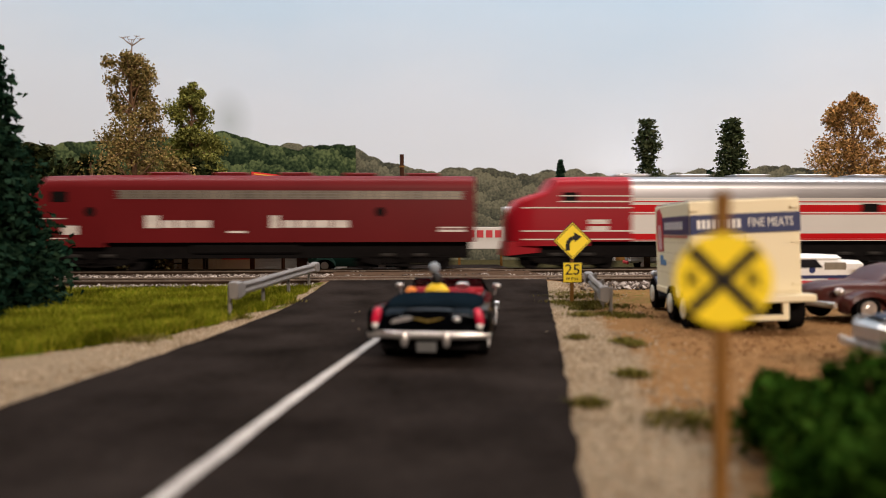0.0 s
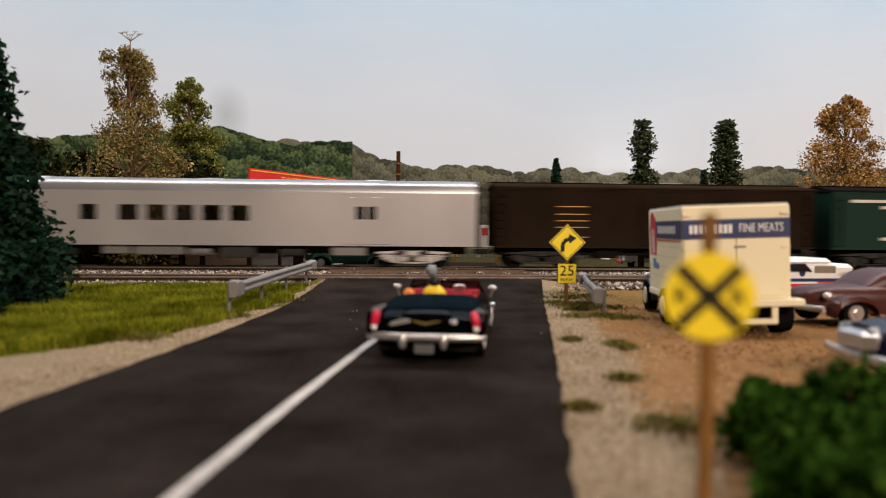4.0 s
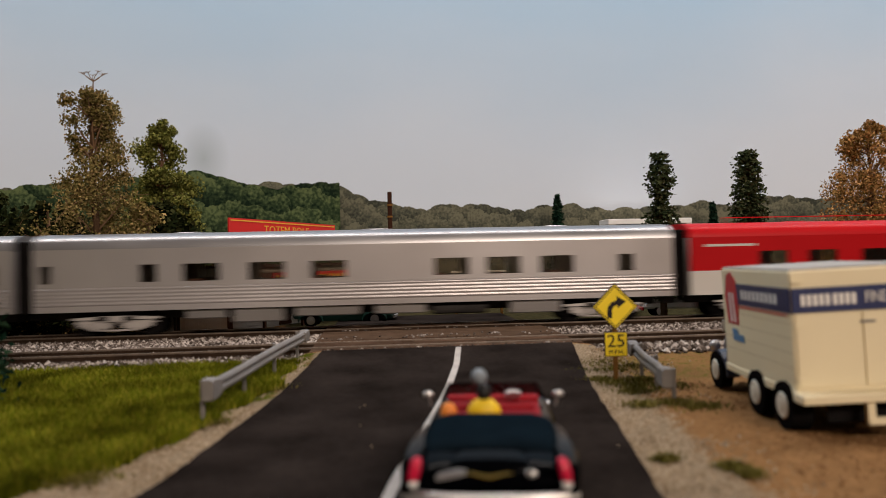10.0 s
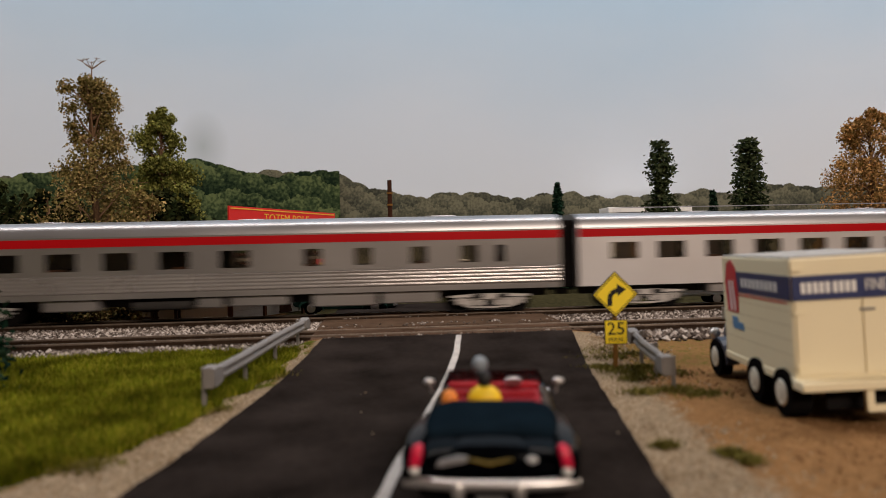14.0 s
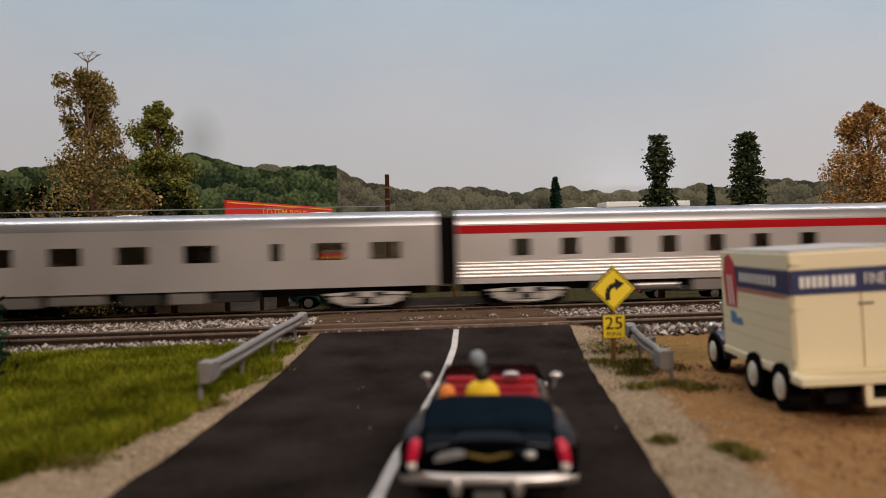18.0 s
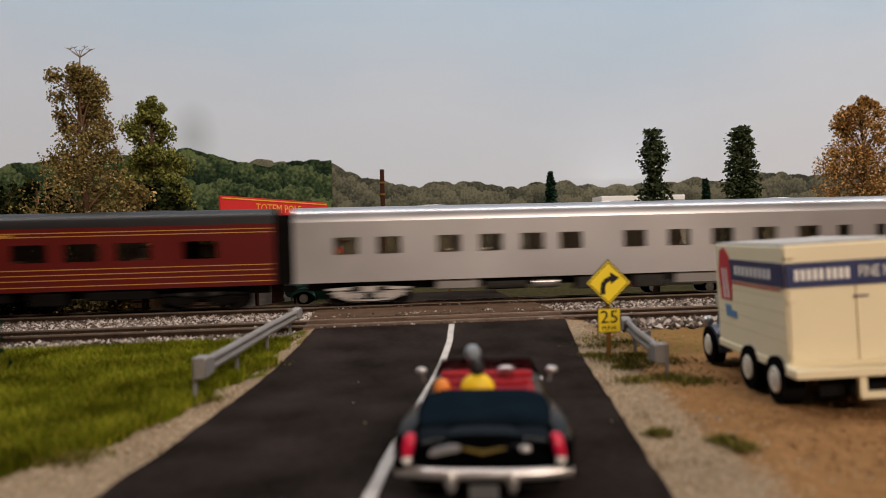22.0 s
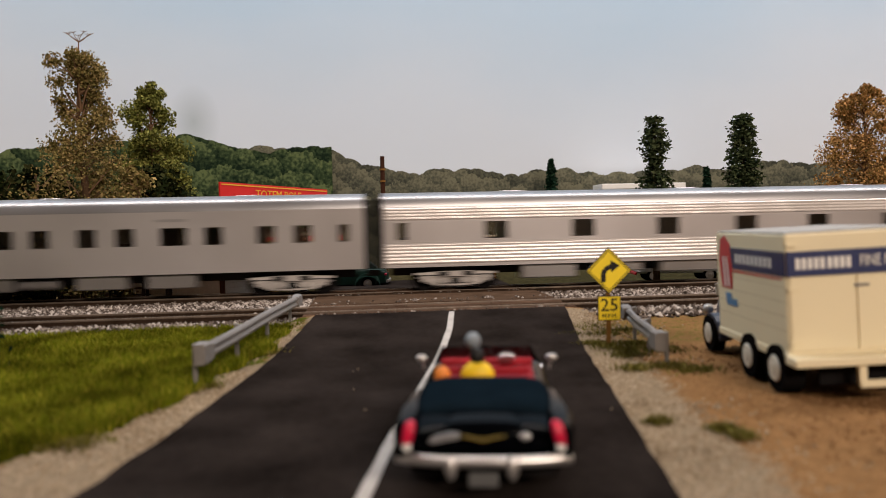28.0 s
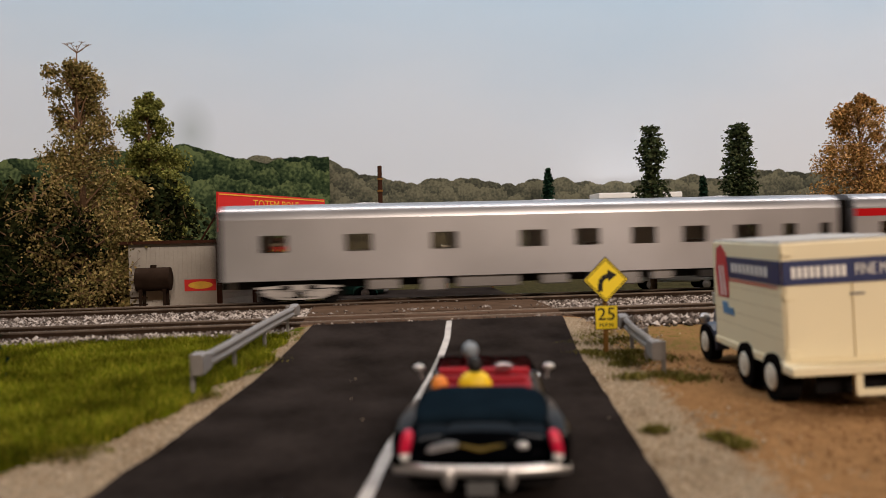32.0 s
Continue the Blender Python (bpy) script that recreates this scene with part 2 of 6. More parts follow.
def glass_material(name, tint):
    m = bpy.data.materials.new(name)
    m.use_nodes = True
    n, l = m.node_tree.nodes, m.node_tree.links
    out = n["Material Output"]
    n.remove(n["Principled BSDF"])
    tr, gl, mx, fr = (n.new("ShaderNodeBsdfTransparent"), n.new("ShaderNodeBsdfGlossy"), n.new("ShaderNodeMixShader"), n.new("ShaderNodeFresnel"))
    tr.inputs[0].default_value = (*tint, 1)
    gl.inputs["Roughness"].default_value = 0.06
    fr.inputs[0].default_value = 1.45
    l.new(fr.outputs[0], mx.inputs[0])
    l.new(tr.outputs[0], mx.inputs[1])
    l.new(gl.outputs[0], mx.inputs[2])
    l.new(mx.outputs[0], out.inputs[0])
    return m


M["glass"] = glass_material("window_glass", (0.80, 0.77, 0.72))
M["clear"] = glass_material("clear_glass", (0.97, 0.97, 0.96))


def ground_material():
    """Bare earth, pale gravel and turf soil, blended by the painted zone masks with ragged edges."""
    m = bpy.data.materials.new("scenic_ground")
    m.use_nodes = True
    n, l = m.node_tree.nodes, m.node_tree.links
    b = n["Principled BSDF"]
    b.inputs["Roughness"].default_value = 0.95
    b.inputs["Specular IOR Level"].default_value = 0.0
    co, at = n.new("ShaderNodeTexCoord"), n.new("ShaderNodeVertexColor")
    at.layer_name = "zones"
    big, small, grit = (n.new("ShaderNodeTexNoise") for _ in range(3))
    for t, sc in ((big, 0.5), (small, 5.0), (grit, 22.0)):
        t.inputs["Scale"].default_value, t.inputs["Detail"].default_value = sc / K, 4
        l.new(co.outputs["Object"], t.inputs["Vector"])

    def tone(a, c, tex):
        x = n.new("ShaderNodeValToRGB")
        x.color_ramp.elements[0].position, x.color_ramp.elements[1].position = 0.33, 0.68
        x.color_ramp.elements[0].color, x.color_ramp.elements[1].color = (*a, 1), (*c, 1)
        l.new(tex.outputs["Fac"], x.inputs[0])
        return x.outputs[0]

    def mix(f, a, c):
        x = n.new("ShaderNodeMix")
        x.data_type = "RGBA"
        l.new(f, x.inputs[0])
        l.new(a, x.inputs[6])
        l.new(c, x.inputs[7])
        return x.outputs[2]

    sep = n.new("ShaderNodeSeparateColor")
    l.new(at.outputs[0], sep.inputs[0])

    def ragged(ch):
        x, y = n.new("ShaderNodeMath"), n.new("ShaderNodeMapRange")
        x.operation = "ADD"
        l.new(sep.outputs[ch], x.inputs[0])
        l.new(small.outputs["Fac"], x.inputs[1])
        l.new(x.outputs[0], y.inputs[0])
        y.inputs[1].default_value, y.inputs[2].default_value = 0.85, 1.15
        return y.outputs[0]

    earth = mix(big.outputs["Fac"], tone((0.20, 0.102, 0.041), (0.33, 0.185, 0.083), grit), tone((0.105, 0.054, 0.022), (0.26, 0.147, 0.067), small))
    gravel = tone((0.15, 0.108, 0.068), (0.31, 0.24, 0.163), grit)
    turf = tone((0.04, 0.05, 0.006), (0.10, 0.11, 0.016), grit)
    field = tone((0.022, 0.020, 0.010), (0.055, 0.047, 0.022), small)
    c = mix(ragged(0), earth, gravel)
    c = mix(ragged(1), c, turf)
    c = mix(ragged(2), c, field)
    l.new(c, b.inputs["Base Color"])
    bp = n.new("ShaderNodeBump")
    bp.inputs["Strength"].default_value, bp.inputs["Distance"].default_value = 0.8, 0.06 * K
    l.new(grit.outputs["Fac"], bp.inputs["Height"])
    l.new(bp.outputs[0], b.inputs["Normal"])
    return m


def sky_material():
    """A printed sky: pale at the horizon, blue-grey higher up, with soft streaks of cloud and a painted tree shadow."""
    m = bpy.data.materials.new("painted_sky")
    m.use_nodes = True
    n, l = m.node_tree.nodes, m.node_tree.links
    b = n["Principled BSDF"]
    b.inputs["Roughness"].default_value = 0.9
    b.inputs["Specular IOR Level"].default_value = 0.0
    co, sx, no, mp = n.new("ShaderNodeTexCoord"), n.new("ShaderNodeSeparateXYZ"), n.new("ShaderNodeTexNoise"), n.new("ShaderNodeMapping")
    l.new(co.outputs["Object"], sx.inputs[0])
    l.new(co.outputs["Object"], mp.inputs[0])
    mp.inputs["Scale"].default_value = (0.022 / K, 1, 0.05 / K)
    l.new(mp.outputs[0], no.inputs["Vector"])
    no.inputs["Scale"].default_value, no.inputs["Detail"].default_value = 1.0, 5
    h = n.new("ShaderNodeMapRange")
    l.new(sx.outputs[2], h.inputs[0])
    h.inputs[1].default_value, h.inputs[2].default_value = 5.6 * K, 23.5 * K
    add = n.new("ShaderNodeMath")
    add.operation = "MULTIPLY_ADD"
    l.new(no.outputs["Fac"], add.inputs[0])
    add.inputs[1].default_value = 0.9
    sub = n.new("ShaderNodeMath")
    sub.operation = "SUBTRACT"
    l.new(h.outputs[0], sub.inputs[0])
    sub.inputs[1].default_value = 0.42
    l.new(sub.outputs[0], add.inputs[2])
    r = n.new("ShaderNodeValToRGB")
    el = r.color_ramp.elements
    el[0].color, el[1].color = (0.63, 0.67, 0.735, 1), (0.35, 0.51, 0.68, 1)
    e = el.new(0.45)
    e.color = (0.545, 0.62, 0.72, 1)
    l.new(add.outputs[0], r.inputs[0])
    # soft dark smudge: the green tree's shadow painted into the sky colour
    d, mr, mx = n.new("ShaderNodeVectorMath"), n.new("ShaderNodeMapRange"), n.new("ShaderNodeMix")
    mq = n.new("ShaderNodeMapping")
    mq.inputs["Location"].default_value, mq.inputs["Scale"].default_value = (13.6 / 1.9, 0, -10.9 / 2.7), (1 / (1.9 * K), 0, 1 / (2.7 * K))
    l.new(co.outputs["Object"], mq.inputs[0])
    d.operation = "LENGTH"
    l.new(mq.outputs[0], d.inputs[0])
    l.new(d.outputs["Value"], mr.inputs[0])
    mr.inputs[1].default_value, mr.inputs[2].default_value, mr.inputs[3].default_value, mr.inputs[4].default_value = 0.0, 1.0, 0.45, 0.0
    mx.data_type = "RGBA"
    l.new(mr.outputs[0], mx.inputs[0])
    l.new(r.outputs[0], mx.inputs[6])
    mx.inputs[7].default_value = (0.20, 0.25, 0.25, 1)
    l.new(mx.outputs[2], b.inputs["Base Color"])
    return m


def hill_material(name, a, c, d, size):
    """Printed woods: rounded crowns, upper sides coloured lighter as if lit, with fine leaf grain and broad patches."""
    m = bpy.data.materials.new(name)
    m.use_nodes = True
    n, l = m.node_tree.nodes, m.node_tree.links
    b = n["Principled BSDF"]
    b.inputs["Roughness"].default_value = 0.95
    b.inputs["Specular IOR Level"].default_value = 0.0
    co, warp, grain, patch, v, sub, dot = (n.new("ShaderNodeTexCoord"), n.new("ShaderNodeTexNoise"), n.new("ShaderNodeTexNoise"), n.new("ShaderNodeTexNoise"), n.new("ShaderNodeTexVoronoi"), n.new("ShaderNodeVectorMath"), n.new("ShaderNodeVectorMath"))
    for t, sc, de in ((warp, 2.2 / size, 3), (grain, 4.2 / size, 9), (patch, 0.22 / size, 3)):
        t.inputs["Scale"].default_value, t.inputs["Detail"].default_value = sc / K, de
        l.new(co.outputs["Object"], t.inputs["Vector"])
    add = n.new("ShaderNodeVectorMath")
    add.operation = "MULTIPLY_ADD"
    l.new(warp.outputs["Color"], add.inputs[0])
    add.inputs[1].default_value = (0.9 * size * K,) * 3
    l.new(co.outputs["Object"], add.inputs[2])
    l.new(add.outputs[0], v.inputs["Vector"])
    v.inputs["Scale"].default_value = 0.75 / (size * K)
    # how far above its crown's middle a point lies: the print's top light
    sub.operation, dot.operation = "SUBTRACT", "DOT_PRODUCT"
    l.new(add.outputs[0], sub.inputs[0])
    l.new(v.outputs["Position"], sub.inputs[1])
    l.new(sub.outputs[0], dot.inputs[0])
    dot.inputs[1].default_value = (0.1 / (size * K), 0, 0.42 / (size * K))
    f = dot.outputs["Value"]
    for tex, k in ((grain, 1.7), (patch, 0.8)):
        x = n.new("ShaderNodeMath")
        x.operation = "MULTIPLY_ADD"
        l.new(tex.outputs["Fac"], x.inputs[0])
        x.inputs[1].default_value = k
        l.new(f, x.inputs[2])
        f = x.outputs[0]
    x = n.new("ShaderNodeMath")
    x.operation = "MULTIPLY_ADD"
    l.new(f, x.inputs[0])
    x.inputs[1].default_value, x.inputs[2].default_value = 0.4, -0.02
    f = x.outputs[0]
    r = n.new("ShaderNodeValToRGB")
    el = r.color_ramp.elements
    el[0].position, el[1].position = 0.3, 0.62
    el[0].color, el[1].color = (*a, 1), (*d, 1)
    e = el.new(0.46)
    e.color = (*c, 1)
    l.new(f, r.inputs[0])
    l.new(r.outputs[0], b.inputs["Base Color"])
    return m


M["ground"] = ground_material()
M["sky"] = sky_material()
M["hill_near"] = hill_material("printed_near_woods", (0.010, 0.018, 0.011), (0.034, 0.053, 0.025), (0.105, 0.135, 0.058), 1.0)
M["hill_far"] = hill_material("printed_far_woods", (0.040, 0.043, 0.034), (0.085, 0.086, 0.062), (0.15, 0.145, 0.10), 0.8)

# ---------------------------------------------------------------- mesh helpers (prototype metres)


def box(bm, x0, x1, y0, y1, z0, z1, bev=0.0):
    """A box, with its long edges chamfered by bev."""
    if bev <= 0:
        v = [bm.verts.new((x, y, z)) for z in (z0, z1) for x, y in ((x0, y0), (x1, y0), (x1, y1), (x0, y1))]
        for f in ((3, 2, 1, 0), (4, 5, 6, 7), (0, 1, 5, 4), (1, 2, 6, 5), (2, 3, 7, 6), (3, 0, 4, 7)):
            bm.faces.new([v[i] for i in f])
        return bm
    b = min(bev, (x1 - x0) / 2.1, (y1 - y0) / 2.1, (z1 - z0) / 2.1)
    rings = []
    for z, i in ((z0, b), (z0 + b, 0), (z1 - b, 0), (z1, b)):
        a0, a1, c0, c1 = x0 + i, x1 - i, y0 + i, y1 - i
        rings.append([bm.verts.new((x, y, z)) for x, y in ((a0 + b, c0), (a1 - b, c0), (a1, c0 + b), (a1, c1 - b), (a1 - b, c1), (a0 + b, c1), (a0, c1 - b), (a0, c0 + b))])
    for p, q in zip(rings, rings[1:]):
        for i in range(8):
            j = (i + 1) % 8
            bm.faces.new((p[i], p[j], q[j], q[i]))
    bm.faces.new(rings[0][::-1])
    bm.faces.new(rings[-1])
    return bm


def tube(bm, p, q, r0, r1=None, n=8, cap=True):
    r1 = r0 if r1 is None else r1
    p, q = Vector(p), Vector(q)
    w = (q - p).normalized()
    u = w.orthogonal().normalized()
    v = w.cross(u)
    a = [bm.verts.new(p + (u * math.cos(i * math.tau / n) + v * math.sin(i * math.tau / n)) * r0) for i in range(n)]
    c = [bm.verts.new(q + (u * math.cos(i * math.tau / n) + v * math.sin(i * math.tau / n)) * r1) for i in range(n)]
    for i in range(n):
        j = (i + 1) % n
        bm.faces.new((a[i], a[j], c[j], c[i]))
    if cap:
        bm.faces.new(a[::-1])
        bm.faces.new(c)
    return bm


def prism(bm, prof, a, b, axis="x"):
    """A closed outline (u, v) drawn from a to b along an axis: x: (y, z), y: (x, z), z: (x, y)."""
    put = {"x": lambda t, u, v: (t, u, v), "y": lambda t, u, v: (u, t, v), "z": lambda t, u, v: (u, v, t)}[axis]
    p = [bm.verts.new(put(a, *c)) for c in prof]
    q = [bm.verts.new(put(b, *c)) for c in prof]
    n = len(prof)
    for i in range(n):
        j = (i + 1) % n
        bm.faces.new((p[i], p[j], q[j], q[i]))
    bm.faces.new(p[::-1])
    bm.faces.new(q)
    return bm


def loft(bm, rings, close=True):
    """Skins a row of equal rings of points."""
    vs = [[bm.verts.new(p) for p in r] for r in rings]
    n = len(vs[0])
    for p, q in zip(vs, vs[1:]):
        for i in range(n):
            j = (i + 1) % n
            bm.faces.new((p[i], p[j], q[j], q[i]))
    if close:
        bm.faces.new(vs[0][::-1])
        bm.faces.new(vs[-1])
    return bm


def ball(bm, c, r, n=10, m=6, squash=(1, 1, 1)):
    c = Vector(c)
    rings = []
    for i in range(1, m):
        a = math.pi * i / m
        rings.append([c + Vector((math.cos(j * math.tau / n) * math.sin(a) * squash[0], math.sin(j * math.tau / n) * math.sin(a) * squash[1], -math.cos(a) * squash[2])) * r for j in range(n)])
    return loft(bm, rings)


def mesh_of(bm, mat, smooth=False):
    bmesh.ops.recalc_face_normals(bm, faces=bm.faces) if len(bm.faces) < 6000 else None
    for v in bm.verts:
        v.co *= K
    me = bpy.data.meshes.new("mesh")
    bm.to_mesh(me)
    bm.free()
    me.materials.append(mat)
    if smooth:
        me.polygons.foreach_set("use_smooth", [True] * len(me.polygons))
        me.set_sharp_from_angle(angle=radians(40))
    return me


def part(name, bm, mat, parent=None, label="", smooth=False, m=None):
    """Links a bmesh as one mesh object under a thing or a part."""
    ob = new(name, mesh_of(bm, M[mat] if isinstance(mat, str) else mat, smooth))
    if parent is not None:
        ob.parent = parent
    if m is not None:
        ob.matrix_basis = small(m)
    return tagged(ob, label)


def again(ob, m):
    """One more piece on the mesh of ob, under the same parent."""
    c = new(ob.name.split(".")[0], ob.data)
    c.parent = ob.parent
    c.matrix_basis = small(m)
    return c


def small(m):
    m = m.copy()
    m.translation = m.translation * K
    return m


def thing(name, m, label, category, group="", kind=""):
    ob = new(name)
    ob.empty_display_size = 0.01
    ob.matrix_basis = small(m)
    return tagged(ob, label, category, group, kind)


def solo(name, bm, mat, m, label, category, group="", kind="", smooth=False):
    ob = part(name, bm, mat, None, label, smooth, m)
    return tagged(ob, "", category, group, kind)


def points_mesh(verts, faces, mat):
    me = bpy.data.meshes.new("mesh")
    me.from_pydata([(x * K, y * K, z * K) for x, y, z in verts], [], faces)
    me.materials.append(M[mat])
    return me


def text(name, words, size, mat, parent, m, label="", depth=0.01, squeeze=1.0):
    cu = bpy.data.curves.new("words", "FONT")
    cu.body, cu.size, cu.extrude, cu.align_x, cu.align_y = words, size * K, depth * K, "CENTER", "CENTER"
    cu.resolution_u = 2
    tmp = bpy.data.objects.new("words", cu)
    me = bpy.data.meshes.new_from_object(tmp)
    bpy.data.objects.remove(tmp)
    for v in me.vertices:
        v.co.x *= squeeze
    me.materials.clear()
    me.materials.append(M[mat])
    ob = new(name, me)
    ob.parent = parent
    ob.matrix_basis = small(m)
    return tagged(ob, label)


def B():
    return bmesh.new()


# ---------------------------------------------------------------- ground, road


ROAD_R = [(-6, -1.2), (0, -0.25), (3, 0.32), (6.1, 0.91), (8.5, 1.40), (12, 2.12), (16, 2.9), (19.6, 3.58), (22.5, 4.12), (25.0, 4.62), (26.3, 4.85)]
ROAD_L = [(-6, -6.6), (0, -6.1), (3, -5.9), (6.1, -5.65), (9.5, -5.32), (12, -4.85), (15.3, -4.3), (19, -3.85), (23.4, -3.30), (26.3, -2.95)]
LINE = [(-6, -4.0), (0, -3.25), (4, -2.78), (6.3, -2.41), (9.4, -1.91), (12, -1.44), (14.6, -0.96), (17, -0.44), (20.4, 0.26), (23.5, 0.85), (26.2, 1.24)]


def along(rows, y):
    return float(np.interp(y, [r[0] for r in rows], [r[1] for r in rows]))


def road_z(y):
    return 0.02 + 0.40 * min(1, max(0, (y - 19.5) / 6.5)) ** 1.6


def lift(y):
    """The ground's height: flat in front, a low bank under the tracks, flat behind."""
    if y < 24.5:
        return -0.03 + 0.10 * max(0, (y - 20) / 4.5)
    if y < 36.2:
        return 0.07
    return 0.07 - 0.12 * min(1, (y - 36.2) / 2)


def build_ground():
    xs, ys = np.arange(-70, 80.1, 0.5), np.concatenate([np.arange(-30, -4, 2.0), np.arange(-4, 46, 0.4), np.arange(46, 57.6, 1.0)])
    verts, zones = [], []
    for y in ys:
        l, r = along(ROAD_L, y), along(ROAD_R, y)
        for x in xs:
            bump = 0.05 * noise.noise((x * 0.5, y * 0.5, 0)) + 0.03 * noise.noise((x * 1.7, y * 1.7, 3))
            d = max(l - x, x - r) if y < 26.5 else 1.0
            z = lift(y) + bump * min(1, max(0, d)) - (0.03 if y < 26.4 and d < 0.2 else 0)
            if y < 26.4 and d < 1.0:
                z = min(max(z, road_z(y) - 0.05 - 0.12 * max(0, d)), road_z(y) - 0.05)
            verts.append((x, y, z))
            wob = 0.5 * noise.noise((x * 0.35, y * 0.35, 7))
            gravel = field = turf = 0.0
            if y < 26:
                if x < l:
                    edge = float(np.interp(y, (-6, 8, 13.8, 15.3, 17, 19.5, 25.4), (9, 6.0, 2.0, 1.25, 0.75, 0.5, 0.25)))
                    turf = 1.0 if l - x > edge + wob * 0.5 else 0.0
                    gravel = 1 - turf
                else:
                    wide = float(np.interp(y, (-6, 6, 12, 18, 25), (1.0, 1.1, 1.3, 0.9, 0.9)))
                    gravel = min(1, max(0, 0.5 + (wide + wob - (x - r)) * 0.8))
                    turf = 0.42 if 21.4 + wob * 2 < y < 25.2 and x - r > 0.9 + wob else 0.0
            elif y > 36:
                field = 1.0 if x > -6 or y > 46 else 0.4
            zones.append((gravel, turf, field, 1))
    nx = len(xs)
    faces = [(j * nx + i, j * nx + i + 1, (j + 1) * nx + i + 1, (j + 1) * nx + i) for j in range(len(ys) - 1) for i in range(nx - 1)]
    me = points_mesh(verts, faces, "ground")
    at = me.color_attributes.new("zones", "FLOAT_COLOR", "POINT")
    at.data.foreach_set("color", [c for z in zones for c in z])
    me.polygons.foreach_set("use_smooth", [True] * len(me.polygons))
    tagged(new("ground", me), "modelled ground of bare earth, pale gravel and turf", "ground", kind="structure")


def strip(name, left, right, y0, y1, mat, lift_z, thick, label, category, step=0.4, wob=0.0):
    bm = B()
    rows = []
    y = y0
    while y <= y1 + 1e-6:
        a, c = left(y) + wob * noise.noise((y * 1.4, 1, 0)), right(y) + wob * noise.noise((y * 1.4, 9, 0))
        z = road_z(y) + lift_z
        n = 8 if c - a > 1 else 1
        rows.append([bm.verts.new((a + (c - a) * i / n, y, z)) for i in range(n + 1)] + [bm.verts.new((c, y, z - thick)), bm.verts.new((a, y, z - thick))])
        y += step
    for p, q in zip(rows, rows[1:]):
        k = len(p)
        for i in range(k):
            j = (i + 1) % k
            bm.faces.new((p[i], p[j], q[j], q[i]))
    bm.faces.new(rows[0])
    bm.faces.new(rows[-1][::-1])
    return tagged(part(name, bm, mat, None, label), "", category, kind="structure")


build_ground()
strip("road", lambda y: along(ROAD_L, y), lambda y: along(ROAD_R, y), -6, 26.2, "asphalt", 0.0, 0.30, "dark asphalt country road with worn edges", "road", wob=0.06)
strip("road_centre_line", lambda y: along(LINE, y) - 0.084, lambda y: along(LINE, y) + 0.084, -6, 26.0, "line", 0.012, 0.008, "white painted line along the asphalt road", "road marking", step=0.3, wob=0.012)

# ---------------------------------------------------------------- tracks

RAIL_Z = 0.40
NEAR_Y, FAR_Y = 27.75, 33.95
X0, X1 = -44.0, 62.0
RUN = 640.0   # the rails go on along the benchwork past both ends of the scenery


def build_track(cy, label):
    t = thing("railway_track", pose(0, cy, 0), label, "railway track", "railway tracks", "structure")
    for s in (-0.72, 0.72):
        bm = B()
        for prof in ([(-0.07, 0.19), (0.07, 0.19), (0.07, 0.215), (0.02, 0.235), (0.02, 0.34), (-0.02, 0.34), (-0.02, 0.235), (-0.07, 0.215)],):
            prism(bm, [(u + s, v) for u, v in prof], -RUN, RUN)
        rail = part("rail", bm, "rail", t)
        part("rail_head", prism(B(), [(s - 0.037, 0.34), (s + 0.037, 0.34), (s + 0.037, 0.385), (s + 0.028, 0.40), (s - 0.028, 0.40), (s - 0.037, 0.385)], -RUN, RUN), "railtop", rail, "polished steel running surface")
    return t


near_track = build_track(NEAR_Y, "brown weathered rails on wooden ties beside the road")
far_track = build_track(FAR_Y, "brown weathered rails that carry the passing train")


def stones(name, n, place, size, mat, label, category, seed):
    """Loose stones: squashed little six-cornered lumps."""
    rnd = random.Random(seed)
    verts, faces = [], []
    for _ in range(n):
        x, y, z = place(rnd)
        r = size * rnd.uniform(0.55, 1.25)
        a = rnd.uniform(0, math.tau)
        k = len(verts)
        for i in range(4):
            q = r * rnd.uniform(0.7, 1.2)
            verts.append((x + q * math.cos(a + i * math.pi / 2), y + q * math.sin(a + i * math.pi / 2), z + r * rnd.uniform(-0.25, 0.25)))
        verts += [(x + r * rnd.uniform(-0.3, 0.3), y + r * rnd.uniform(-0.3, 0.3), z + r * rnd.uniform(0.55, 0.95)), (x, y, z - r * 0.7)]
        for i in range(4):
            j = (i + 1) % 4
            faces += [(k + i, k + j, k + 4), (k + j, k + i, k + 5)]
    return tagged(new(name, points_mesh(verts, faces, mat)), label, category, kind="stuff")


CROSS_L, CROSS_R = -3.4, 5.3


def ballast_place(rnd):
    while True:
        x, y = rnd.triangular(X0, X1, 3) if rnd.random() < 0.5 else rnd.uniform(-20, 24), rnd.uniform(25.0, 36.4)
        if CROSS_L < x < CROSS_R and 26.0 < y < 35.5:
            continue
        d = min(abs(y - NEAR_Y), abs(y - FAR_Y))
        if d < 1.32 and rnd.random() < 0.66:
            continue
        if abs(d - 0.72) < 0.12:
            continue
        edge = min(1, max(0, (y - 24.9) / 1.0)) * min(1, max(0, (36.6 - y) / 0.9))
        if edge < rnd.random() * 0.8:
            continue
        z = 0.10 + 0.11 * edge
        if d < 1.35:
            z = 0.175
        return x, y, z


